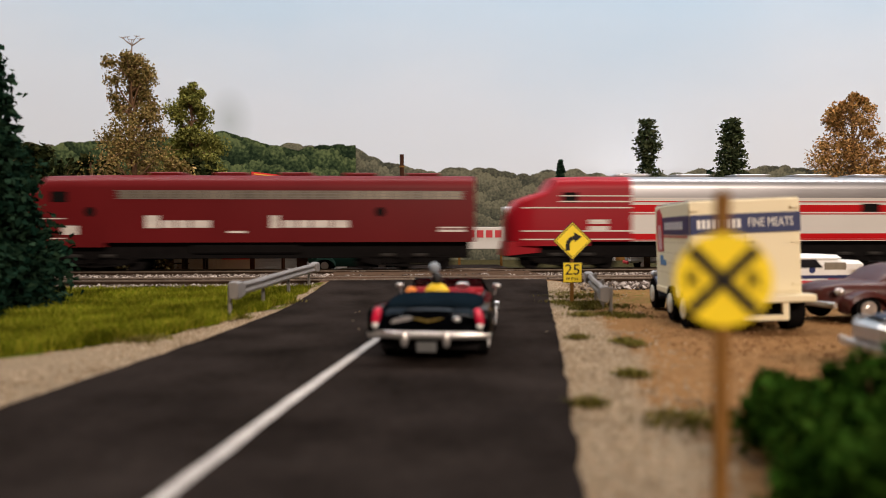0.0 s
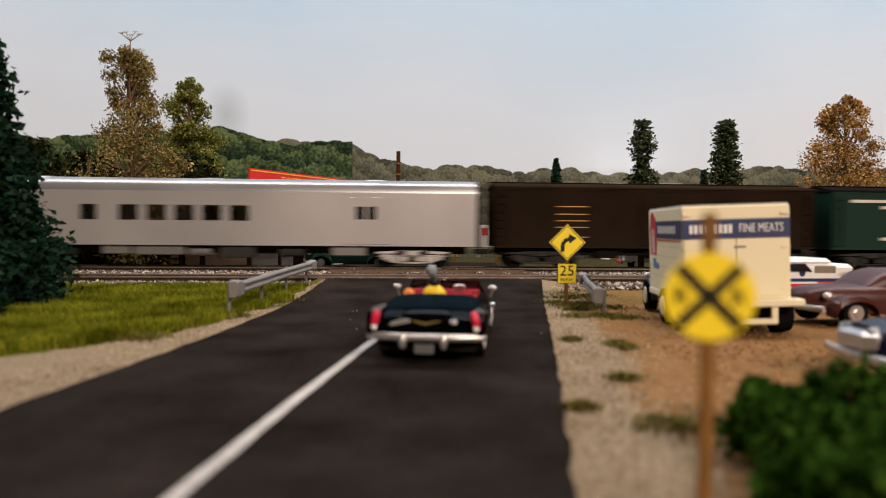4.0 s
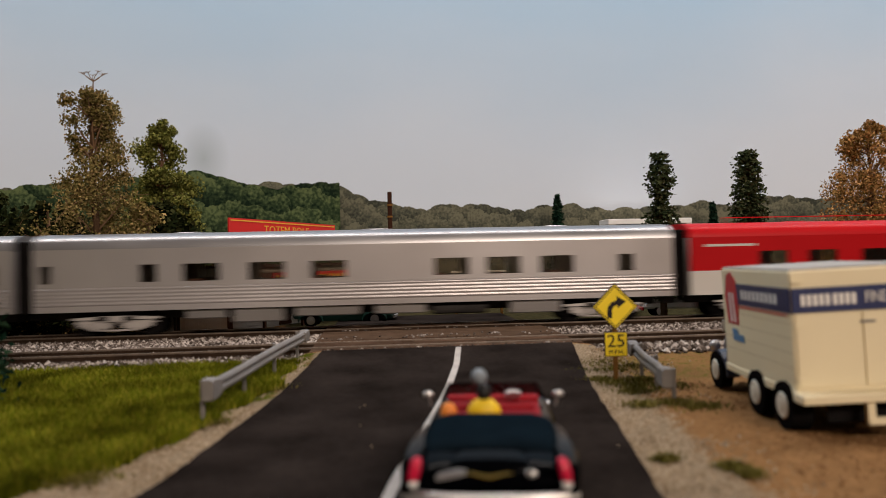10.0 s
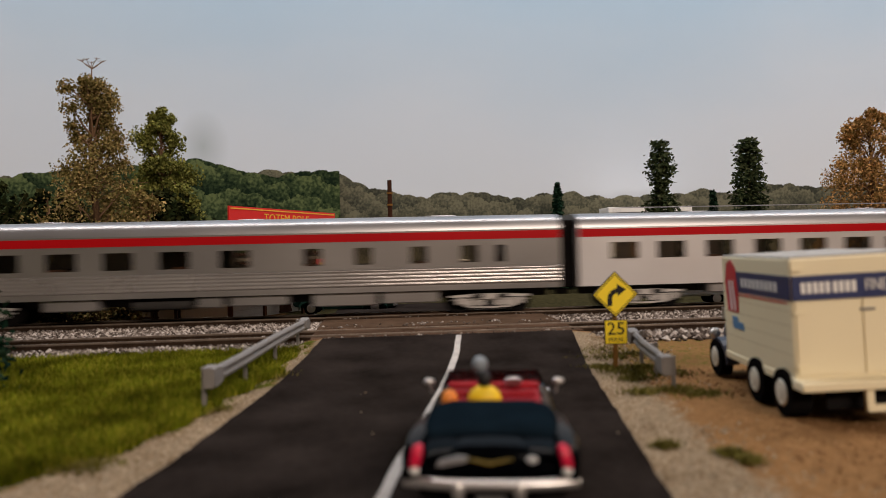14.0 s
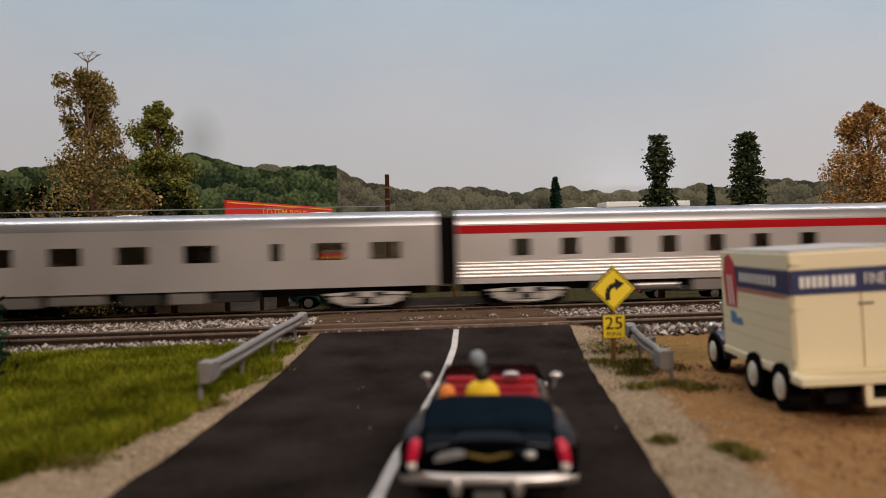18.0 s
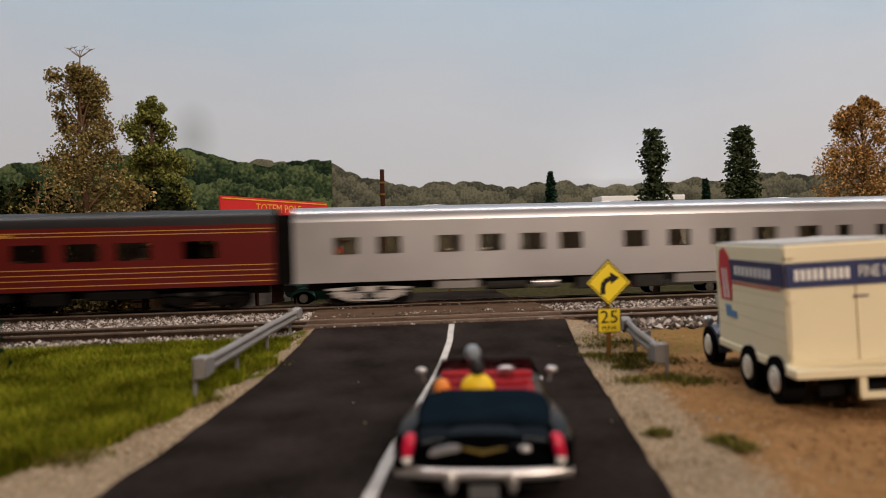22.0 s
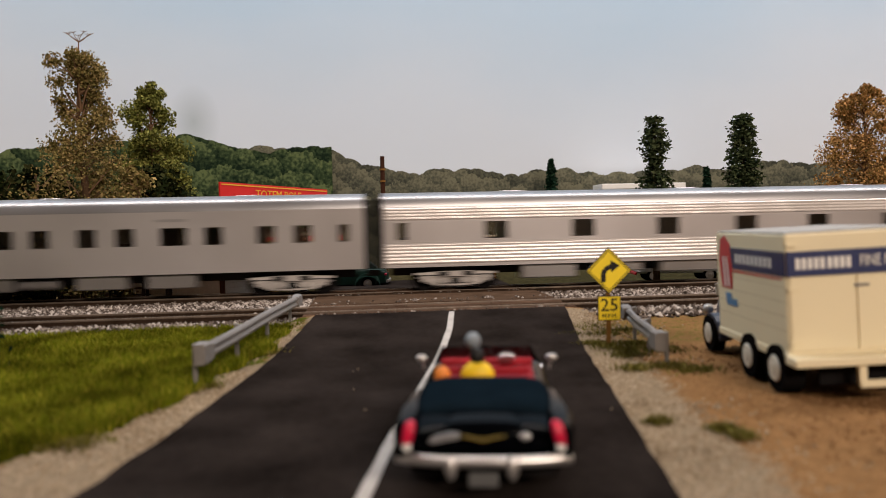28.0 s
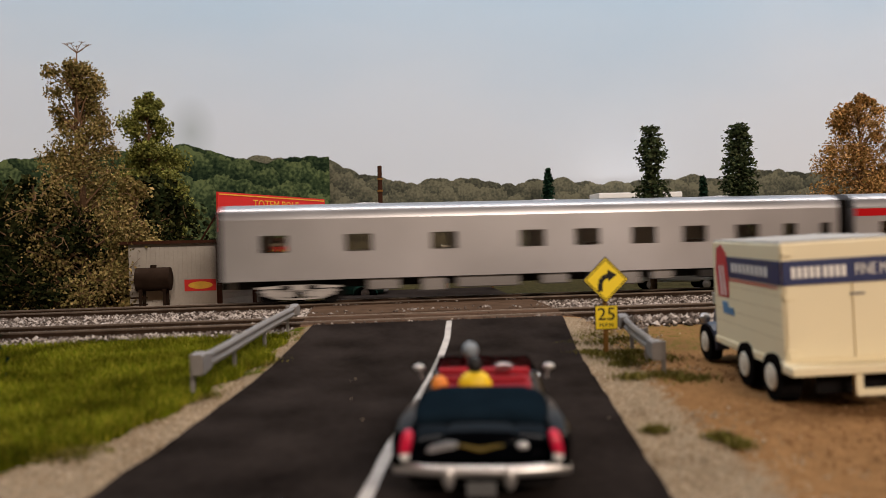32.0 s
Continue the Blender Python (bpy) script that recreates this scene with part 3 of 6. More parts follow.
stones("ballast", 25000, ballast_place, 0.118, "stone", "pale grey crushed stone ballast under the rails", "ballast", 5)
bm = B()
prism(bm, [(24.8, -0.05), (25.7, 0.12), (29.8, 0.155), (35.4, 0.13), (36.6, -0.05)], -RUN, RUN)
solo("ballast_bed", bm, material("ballast_grit", (0.060, 0.044, 0.034), 0.95, vary=0.5, scale=2, fine=9, bump=0.06), pose(0, 0, 0), "grey brown grit bed beneath both tracks", "ballast", kind="structure")


# ---------------------------------------------------------------- backdrop and room

bm = B()
prism(bm, [(-150, -8), (150, -8), (150, 75), (-150, 75)], 57.0, 57.6, "y")
solo("backdrop", bm, "sky", pose(0, 0, 0), "printed pale blue sky with thin cloud and a painted tree shadow behind the layout", "backdrop", kind="structure")


def hills(name, profile, y, mat, seed, rough, label):
    """A flat cut-out of printed woods with a crown-shaped upper edge."""
    rnd = random.Random(seed)
    xs = np.arange(profile[0][0], profile[-1][0] + 0.01, 0.07)
    crowns, x = [], profile[0][0]
    while x < profile[-1][0] + 2:
        crowns.append((x, rnd.uniform(0.55, 1.25) * rough, rnd.uniform(0.8, 1.15)))
        x += rnd.uniform(0.5, 1.5) * rough
    mid, half, tall = (np.array(q) for q in zip(*crowns))
    top = []
    for x in xs:
        z = float(np.interp(x, [p[0] for p in profile], [p[1] for p in profile]))
        dome = np.sqrt(np.maximum(0, 1 - ((x - mid) / half) ** 2)) * half * tall * 0.55
        top.append((float(x), z - 0.28 * rough + float(dome.max()) + 0.05 * noise.noise((x * 6, seed, 8))))
    verts, faces = [], []
    for d in (0, 0.12):
        for x, z in top:
            verts += [(x, y + d, -4.0), (x, y + d, z)]
    n = len(top)
    for i in range(n - 1):
        a, b = 2 * i, 2 * n + 2 * i
        faces += [(a, a + 2, a + 3, a + 1), (b, b + 1, b + 3, b + 2), (a + 1, a + 3, b + 3, b + 1)]
    faces += [(0, 1, 2 * n + 1, 2 * n), (2 * n - 2, 4 * n - 2, 4 * n - 1, 2 * n - 1)]
    tagged(new(name, points_mesh(verts, faces, mat)), label, "backdrop", kind="structure")


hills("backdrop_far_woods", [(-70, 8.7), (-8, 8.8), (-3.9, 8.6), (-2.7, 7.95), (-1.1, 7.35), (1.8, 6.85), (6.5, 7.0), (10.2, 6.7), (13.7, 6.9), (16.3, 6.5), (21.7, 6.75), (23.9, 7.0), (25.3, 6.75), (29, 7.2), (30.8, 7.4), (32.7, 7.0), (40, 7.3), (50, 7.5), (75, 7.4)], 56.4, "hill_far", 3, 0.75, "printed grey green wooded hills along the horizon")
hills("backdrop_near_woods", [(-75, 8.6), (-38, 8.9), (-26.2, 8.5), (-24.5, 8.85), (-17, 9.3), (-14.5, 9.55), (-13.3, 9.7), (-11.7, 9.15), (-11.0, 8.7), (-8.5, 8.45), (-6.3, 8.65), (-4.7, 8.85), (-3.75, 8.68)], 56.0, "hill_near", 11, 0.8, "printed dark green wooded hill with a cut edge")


bm = B()
box(bm, -645, 645, 22, 67.5, -6, -0.35, 0.1)
box(bm, -69.5, 79.5, -29.5, 21.9, -6, -0.35, 0.1)
solo("benchwork", bm, "plank", pose(0, 0, 0), "brown timber benchwork that carries the layout", "table", kind="structure")


def room():
    """The unseen layout room: plain painted walls and ceiling added round the table, dark to limit bounced light."""
    for name, b in (("wall_south", (-662, 662, -262, -260, -90, 125)), ("wall_east", (660, 662, -260, 70, -90, 125)), ("wall_west", (-662, -660, -260, 70, -90, 125)), ("wall_north", (-660, 660, 68, 70, -90, 125)), ("floor", (-660, 660, -260, 68, -92, -90)), ("ceiling", (-660, 660, -260, 68, 123, 125))):
        bm = B()
        box(bm, *b)
        tagged(part(name, bm, "wall", None, "unseen plain brown room surface added round the layout"), "", name.split("_")[0], kind="structure")
    # fixtures added at the two unseen lamps
    for x, y, w, d, z in ((60.97, -152.4, 106, 45, 89.2), (10.45, 37.0, 176, 8, 77.0)):
        t = thing("ceiling_light", pose(x, y, z), "unseen long white light fixture added above the layout", "ceiling light", "ceiling lights")
        bm = B()
        box(bm, -w / 2 - 2, w / 2 + 2, -d / 2 - 2, d / 2 + 2, 0.4, 3)
        part("housing", bm, "white", t, m=pose(0, 0, 0, 34 if d < 20 else 0, 0, 0))
        for s in (-1, 1):
            part("hanger", tube(B(), (s * w / 2, 0, 3), (s * w / 2, 0, 122.8 - z), 0.5), "galv", t)


room()

# ---------------------------------------------------------------- crossing planks and ties


def plank_row(t, ys, x0, x1, seed):
    rnd = random.Random(seed)
    for y0, y1 in ys:
        x = x0
        while x < x1 - 0.3:
            w = min(rnd.uniform(2.3, 3.4), x1 - x)
            bm = B()
            box(bm, 0, w - 0.03, y0, y1 - 0.03, 0.12, 0.375 + rnd.uniform(-0.02, 0.012), 0.02)
            part("plank", bm, "plank", t, m=pose(x, 0, 0))
            x += w


deck = thing("grade_crossing", pose(0, 0, 0), "weathered brown timber crossing deck between the rails", "crossing", kind="structure")
rows_y = []
for cy in (NEAR_Y, FAR_Y):
    rows_y += [(cy - 1.42, cy - 1.10), (cy - 1.10, cy - 0.80), (cy - 0.62, cy - 0.31), (cy - 0.31, cy), (cy, cy + 0.31), (cy + 0.31, cy + 0.62), (cy + 0.80, cy + 1.10), (cy + 1.10, cy + 1.42)]
plank_row(deck, rows_y, CROSS_L, CROSS_R, 4)
bm = B()
prism(bm, [(NEAR_Y + 1.42, 0.1), (FAR_Y - 1.42, 0.1), (FAR_Y - 1.42, 0.37), (NEAR_Y + 1.42, 0.37)], CROSS_L, CROSS_R)
part("fill", bm, material("packed_brown_fill", (0.075, 0.048, 0.032), 0.95, vary=0.4, scale=1.5, fine=10, bump=0.04), deck, "packed brown earth between the tracks")
bm = B()
box(bm, CROSS_L + 0.2, CROSS_R - 0.2, FAR_Y + 1.45, 40.5, -0.1, 0.30, 0.05)
tagged(part("road_beyond", bm, "asphalt", None, "dark asphalt road beyond the tracks"), "", "road", kind="structure")


def ties(t):
    rnd = random.Random(8)
    first, x = None, X0 + 0.3
    while x < X1 - 0.3:
        if not CROSS_L - 0.1 < x < CROSS_R + 0.1:
            m = pose(x, 0, rnd.uniform(-0.012, 0.006), 0, 0, rnd.uniform(-1.2, 1.2))
            if first is None:
                bm = B()
                box(bm, -0.13, 0.13, -1.3, 1.3, 0.02, 0.19, 0.015)
                first = part("tie", bm, "tie", t, m=m)
            else:
                again(first, m)
        x += 0.62


# ---------------------------------------------------------------- the train

ROW_S = (-589.55, -572.05, -554.06, -536.31, -518.4, -500.42, -482.35, -464.26, -445.96, -427.91, -409.44, -390.79, -372.39, -353.93, -335.08, -316.55, -298.02, -279.53, -260.93, -242.63, -224.09, -205.83, -187.78, -169.55, -151.3, -133.35, -115.48, -97.62, -79.76, -61.68, -43.47, -25.23, -6.89)  # the tail's place along the track, second by second
TRAIN = []


def bogie(parent, x, mat, axles=2):
    """A truck with side frames, springs, and flanged wheels."""
    b = part("bogie", box(B(), -0.35, 0.35, -0.9, 0.9, 0.72, 0.98, 0.04), "under", parent, m=pose(x, 0, 0))
    L = 1.25 if axles == 2 else 1.75
    where = [-L, L] if axles == 2 else [-L, 0, L]
    for s in (-1, 1):
        bm = B()
        y0, y1 = s * 1.08 - 0.05, s * 1.08 + 0.05
        prism(bm, [(-L - 0.42, 0.74), (-L - 0.40, 0.66), (-0.5, 0.66), (-0.38, 0.58), (0.38, 0.58), (0.5, 0.66), (L + 0.40, 0.66), (L + 0.42, 0.74), (0.5, 0.80), (-0.5, 0.80)], y0, y1, "y")
        side = part("side_frame", bm, mat, b)
        bm = B()
        box(bm, -L * 0.9, -L * 0.16, s * 0.99 - 0.03, s * 0.99 + 0.03, 0.30, 0.62, 0.03)
        box(bm, L * 0.16, L * 0.9, s * 0.99 - 0.03, s * 0.99 + 0.03, 0.30, 0.62, 0.03)
        tube(bm, (-L - 0.3, s * 1.0, 0.54), (L + 0.3, s * 1.0, 0.54), 0.035, n=6)
        part("brake_rigging", bm, mat, side)
        for k in (-1, 1):
            bm = B()
            prism(bm, [(k * L * 0.98, 0.44), (k * L * 0.62, 0.30), (0, 0.27), (0, 0.20), (k * L * 0.66, 0.23), (k * L * 1.02, 0.37)], y0 + 0.02, y1 - 0.02, "y")
            part("equaliser", bm, mat, side)
            part("spring", tube(B(), (k * L * 0.46, s * 1.10, 0.28), (k * L * 0.46, s * 1.10, 0.66), 0.085, n=8), mat, side)
            part("brake_cylinder", tube(B(), (k * L * 0.25, s * 1.16, 0.70), (k * L * 0.58, s * 1.16, 0.70), 0.08, n=8), "under", side)
        for ax in where:
            part("journal_box", box(B(), ax - 0.15, ax + 0.15, s * 1.15 - 0.07, s * 1.15 + 0.07, 0.36, 0.64, 0.04), mat, side)
            bm = B()
            tube(bm, (ax, s * 0.68, 0.46), (ax, s * 0.80, 0.46), 0.46, 0.45, n=14)
            tube(bm, (ax, s * 0.64, 0.46), (ax, s * 0.68, 0.46), 0.50, 0.50, n=14)
            part("wheel", bm, "matte", b)
    return b


def roof_profile(w, z0, z1, n=9):
    pts = []
    for i in range(n + 1):
        a = math.pi * i / n
        c, s = math.cos(a), math.sin(a)
        pts.append((w * (abs(c) ** 0.55) * (1 if c > 0 else -1), z0 + (z1 - z0) * (s ** 0.75)))
    return pts


def side_wall(L, side, z0, z1, wz0, wz1, wins, th=0.09):
    """One side with real window openings: a sill band, a head band and the piers between."""
    bm = B()
    y0, y1 = (-1.5, -1.5 + th) if side < 0 else (1.5 - th, 1.5)
    if not wins:
        return box(bm, 0, L, y0, y1, z0, z1)
    box(bm, 0, L, y0, y1, z0, wz0)
    box(bm, 0, L, y0, y1, wz1, z1)
    x = 0.0
    for c, w in sorted(wins):
        if c - w / 2 > x:
            box(bm, x, c - w / 2, y0, y1, wz0, wz1)
        x = c + w / 2
    if x < L:
        box(bm, x, L, y0, y1, wz0, wz1)
    return bm


def passenger_car(front, rear, wins, doors, body="silver", roof="roof", stripe=None, flutes=(), upper=None, bogies="truckside", label="", sills=None, boxes="steel", bars=(), big_doors=(), rods=False):
    """A lightweight passenger car; window places are metres behind its front end."""
    L = front - rear - 0.75
    t = thing("passenger_car", pose(0, 0, 0), label, "railway car", "passenger train")
    Z0, Z1, W0, W1 = 1.00, 3.40, 2.10, 2.78
    w = [(L - d, ww) for d, ww in wins]
    dw = [(L - d, 0.42) for d in doors]
    allw = w + dw
    for s in (-1, 1):
        if upper:
            part("lower_wall", side_wall(L, s, Z0, upper[1], W0, W1, []), body, t)
            part("upper_wall", side_wall(L, s, upper[1], Z1, max(W0, upper[1] + 0.02), W1, allw), upper[0], t, "bright red upper side")
        else:
            part("side_wall", side_wall(L, s, Z0, Z1, W0, W1, allw), body, t)
    for ci, (c, ww) in enumerate(allw):
        wi = part("window", box(B(), c - ww / 2, c + ww / 2, -1.46, -1.44, max(W0, (upper[1] + 0.02) if upper else W0), W1), "glass", t)
        wi.visible_shadow = False
        if ci % 2 == 0 or ww < 0.6:
            bm = B()
            h = max(W0, (upper[1] + 0.02) if upper else W0)
            box(bm, c - ww / 2 - 0.05, c + ww / 2 + 0.05, -1.512, -1.501, h - 0.05, h - 0.002)
            part("window_sill", bm, body if not upper else upper[0], wi)
        far = part("window", box(B(), c - ww / 2, c + ww / 2, 1.44, 1.46, max(W0, (upper[1] + 0.02) if upper else W0), W1), "glass", t)
        far.visible_shadow = False
    rp = roof_profile(1.5, Z1, 4.02)
    part("roof", prism(B(), rp, 0, L), roof, t, smooth=True)
    bm = B()
    box(bm, 0.02, L - 0.02, -1.40, 1.40, Z0 - 0.02, Z0 + 0.12)
    part("floor", bm, "under", t)
    for x in (0.0, L - 0.1):
        bm = B()
        prism(bm, [(-1.40, Z0), (1.40, Z0), (1.40, 3.38), (-1.40, 3.38)], x + 0.005, x + 0.095)
        part("end_wall", bm, body, t)
        bm = B()
        a, b = (x - 0.32, x) if x == 0 else (x + 0.1, x + 0.42)
        box(bm, a, b, -1.15, 1.15, Z0 - 0.05, 3.75, 0.05)
        part("diaphragm", bm, "matte", t, "black folded end diaphragm")
    # seats and tables show as a dark row behind the glass
    bm = B()
    for i in range(int(L // 1.6)):
        for y in (-0.9, 0.9):
            box(bm, 0.9 + i * 1.6, 1.35 + i * 1.6, y - 0.45, y + 0.45, Z0 + 0.1, 2.02 + 0.16 * (i % 3 == 0), 0.05)
    part("seat_row", bm, "seat", t)
    if stripe:
        for s in (-1, 1):
            a, b = (-1.514, -1.502) if s < 0 else (1.502, 1.514)
            part("stripe", box(B(), 0.02, L - 0.02, a, b, stripe[1], stripe[2]), stripe[0], t, "red band under the roof")
    for f0, f1, fz0, fz1, fm in flutes:
        n = max(3, int((fz1 - fz0) / 0.125))
        f1 = L + f1 if f1 < 0 else f1
        prof = [(-1.501, fz0)]
        for i in range(n):
            z, h = fz0 + (fz1 - fz0) * i / n, (fz1 - fz0) / n
            prof += [(-1.504 - 0.055 * math.sin(math.pi * q / 6) ** 0.7, z + h * q / 6) for q in range(1, 6)]
        prof.append((-1.501, fz1))
        part("corrugated_panel", prism(B(), prof, f0, min(f1, L - 0.05)), fm, t, "horizontally corrugated side panel", smooth=True)
    for z in sills or ():
        part("trim_line", box(B(), 0.05, L - 0.05, -1.516, -1.502, z - 0.018, z + 0.018), "chrome" if sills != GOLD else "gold", t)
    for x0, x1, z0, z1, bmname in bars:
        part("lettering", box(B(), L - x0, L - x1, -1.516, -1.503, z0, z1), bmname, t, "plain bar in place of the lettering")
    for d, ww in big_doors:
        c = L - d
        bd = part("baggage_door", box(B(), c - ww / 2, c + ww / 2, -1.525, -1.502, Z0 + 0.08, 3.2, 0.01), body, t)
        part("door_window", box(B(), c - 0.45, c - 0.06, -1.535, -1.526, W0 + 0.1, W1), "matte", bd, "dark glass")
        part("door_window", box(B(), c + 0.06, c + 0.45, -1.535, -1.526, W0 + 0.1, W1), "matte", bd, "dark glass")
    rnd = random.Random(int(rear * 10))
    x = 5.6
    while x < L - 6.0:
        w_, z_ = rnd.uniform(0.9, 2.6), rnd.uniform(0.42, 0.62)
        if rnd.random() < 0.25:
            bm = B()
            tube(bm, (x, -1.0, 0.72), (x + w_, -1.0, 0.72), 0.22, n=10)
            part("air_tank", bm, boxes if rnd.random() < 0.6 else "under", t, smooth=True)
        else:
            part("equipment_box", box(B(), x, x + w_, -1.32, -0.6, z_, Z0, 0.04), boxes if rnd.random() < 0.75 else "under", t)
        x += w_ + rnd.uniform(0.15, 1.3)
    part("centre_sill", box(B(), 0.3, L - 0.3, -0.3, 0.3, 0.62, Z0), "under", t)
    for x in (2.9, L - 2.9):
        bogie(t, x, bogies)
    for i in range(3):
        x = L * (0.2 + 0.3 * i)
        part("roof_vent", box(B(), x, x + 0.9, -0.25, 0.25, 4.0, 4.06, 0.02), roof, t)
    if rods:
        rod = part("roof_antenna", tube(B(), (2.0, -0.5, 4.24), (L - 2.0, -0.5, 4.24), 0.022, n=5), roof, t, "thin rail on stanchions above the roof")
        for i in range(6):
            x = 2.0 + (L - 4.0) * i / 5
            part("stanchion", tube(B(), (x, -0.5, 3.85), (x, -0.5, 4.24), 0.022, n=5), roof, rod)
    for x in (0, L):
        s = -1 if x == 0 else 1
        bm = B()
        box(bm, min(x, x + s * 0.40), max(x, x + s * 0.40), -0.1, 0.1, 0.62, 0.86, 0.03)
        part("coupler", bm, "under", t)
    TRAIN.append((t, rear + 0.375))
    return t


GOLD = (1.18, 1.42, 1.62, 1.82, 3.08, 3.22)
OFF = {"tail": 0.0, "S13": 25.98, "W5": 52.41, "S12": 78.66, "S11": 104.75, "S10": 130.9, "R2": 156.95, "M2": 183.18, "S9": 209.57, "S8": 236.18, "S7": 262.59, "W4": 289.28, "W3": 315.02, "W2": 341.66, "W1": 368.34, "S5": 394.76, "S4": 420.76, "R1": 446.75, "S3": 473.39, "S2": 496.0, "S1": 521.93, "BX": 537.99, "G2": 554.19, "G1": 571.3, "MU": 592.75, "EU": 614.2}
ORDER = list(OFF)


def span(k):
    return {"front": OFF[k], "rear": OFF[ORDER[ORDER.index(k) - 1]]}


def wn(w, *ds):
    return [(d, w) for d in ds]


RED = ("red", 3.02, 3.34)
LOWER = lambda m: ((0.1, 60, 1.22, 1.92, m),)
FULL = lambda m: ((0.1, -1.7, 1.12, 1.95, m), (0.1, -1.7, 2.88, 3.38, m))
SM = "smooth silver lightweight passenger car with dark windows"
FL = "silver passenger car with a corrugated lower side"
ST = "silver passenger car with a red band below the roof"


def build_passenger_cars():
    passenger_car(front=OFF["S13"], rear=-0.375, body="silverdark", wins=wn(1.05, 23.6, 20.3, 16.9, 13.3, 11, 8.6, 6.4, 4.1) + wn(0.6, 2.2), doors=(0.6,), label="smooth silver passenger car at the end of the train")
    passenger_car(**span("W5"), body="silverdark", wins=wn(1.05, 3, 6.4, 10.2, 13.7, 15.8, 18, 20.2, 22.3) + wn(0.6, 24.2), doors=(), stripe=RED, bogies="under", boxes="under", label="silver passenger car with red band and black trucks")
    passenger_car(**span("S12"), wins=wn(1.0, 19.6, 17.5, 15.4, 7.3) + wn(0.7, 23.5, 21.2, 13.5, 12.2, 10.5, 9.1, 5.8, 3.8, 2.4), doors=(0.8,), label=SM, bars=[(20.2, 18.9, 3.02, 3.12, "silverdark"), (18.2, 16.9, 3.02, 3.12, "silverdark"), (16, 14.7, 3.02, 3.12, "silverdark"), (8, 6.8, 3.02, 3.12, "silverdark")])
    passenger_car(**span("S11"), wins=wn(0.95, 20.8, 17.2, 13.6, 10.2, 7.0, 3.6), doors=(24.6, 0.8), flutes=FULL("flute"), label="silver passenger car with corrugated upper and lower sides")
    passenger_car(**span("S10"), wins=wn(0.9, 4.65, 6.4, 9, 10.7, 12.6, 14.5, 16.4, 18.3, 20.2, 22) + wn(0.6, 2.9), doors=(1.1,), flutes=FULL("flute"), label="silver passenger car with corrugated upper and lower sides")
    passenger_car(**span("R2"), rods=True, wins=wn(1.2, 5.2, 7, 8.9, 10.8, 13, 15.1) + wn(0.5, 23.4), doors=(), body="cream", roof="red", upper=("red", 2.08), flutes=((0.1, 60, 1.1, 1.95, "cream"), (0.1, 10, 2.9, 3.38, "red")), label="passenger car with a red upper and corrugated white lower side", bars=[(16.7, 9.6, 2.98, 3.16, "cream"), (2.8, 0.3, 3.06, 3.16, "cream")])
    passenger_car(**span("M2"), wins=wn(1.3, 22.5, 20.3, 17.1, 14.5, 11.9, 9.1, 7.2, 5.3, 2.8), doors=(24.6,), body="tuscan", roof="black", sills=GOLD, bogies="matte", boxes="matte", label="dark maroon passenger car with gold pinstripes and black roof", bars=[(15.6, 9.7, 3.1, 3.18, "gold")])
    passenger_car(**span("S9"), body="silverdark", wins=wn(0.95, 23.6, 21.9, 19.5, 17.8, 16.1, 14.5, 11.8, 9.9, 8, 6.1, 4.2) + wn(0.55, 2.6), doors=(0.9,), label=SM)
    passenger_car(**span("S8"), body="steel", wins=wn(1.05, 21.1, 19, 17, 14.9, 12.9, 9.7, 6.1, 2.8) + wn(0.6, 23.2), doors=(24.8,), label=SM)
    passenger_car(**span("S7"), rods=True, wins=wn(1.2, 19.4, 16.8, 14.3, 11.8, 9.3, 4.3, 2.1) + wn(0.6, 23), doors=(24.8, 6.4), label=SM)
    passenger_car(**span("W4"), wins=wn(0.75, 11, 13.1, 15.1, 17.1, 19.2, 21.3, 23.3), doors=(), stripe=RED, flutes=LOWER("flute"), big_doors=((6.0, 2.0),), label="silver corrugated passenger car with a red band")
    passenger_car(**span("W3"), wins=wn(1.05, 22.9, 21.2, 19.5, 18, 15.5, 13.5, 11.5, 9.5, 7.5) + wn(0.6, 3), doors=(1.2,), stripe=RED, bogies="under", boxes="under", label="silver passenger car with red band and black trucks")
    passenger_car(**span("W2"), wins=wn(1.15, 13, 15.3, 17.4, 19.5, 21.6) + wn(0.7, 3.75, 5.8, 8, 10), doors=(2.5,), body="steel", stripe=RED, flutes=LOWER("flutedark"), label="silver corrugated passenger car with a red band")
    passenger_car(**span("W1"), rods=True, body="silverlight", wins=wn(1.2, 24.0, 22, 19.9, 17.8, 15.8, 13.8, 11.9, 10.05) + wn(0.55, 6.1, 2.9), doors=(1.5,), stripe=RED, label=ST)
    passenger_car(**span("S5"), wins=wn(1.4, 6.4, 8.7, 11.2, 16.5, 19.0) + wn(0.65, 13.3, 14.8, 22.3) + wn(0.9, 3.3), doors=(0.75,), flutes=LOWER("silver"), label=FL)
    passenger_car(**span("S4"), wins=wn(1.4, 19, 16.5, 14.1, 9.2, 7.1, 4.9) + wn(0.65, 21, 2.0), doors=(24.8,), flutes=LOWER("silver"), label=FL)
    passenger_car(**span("R1"), rods=True, wins=wn(1.3, 21.6, 19.4, 17, 12.3, 10.5, 8.8, 7.0, 4.8, 3.0), doors=(), body="cream", roof="red", upper=("red", 2.0), label="passenger car with a red upper and plain white lower side", bars=[(15.2, 8.9, 2.98, 3.16, "cream"), (2.4, 0.4, 3.0, 3.1, "cream"), (24.6, 22.4, 3.0, 3.1, "cream"), (13.4, 10.8, 1.45, 1.52, "silverdark")])
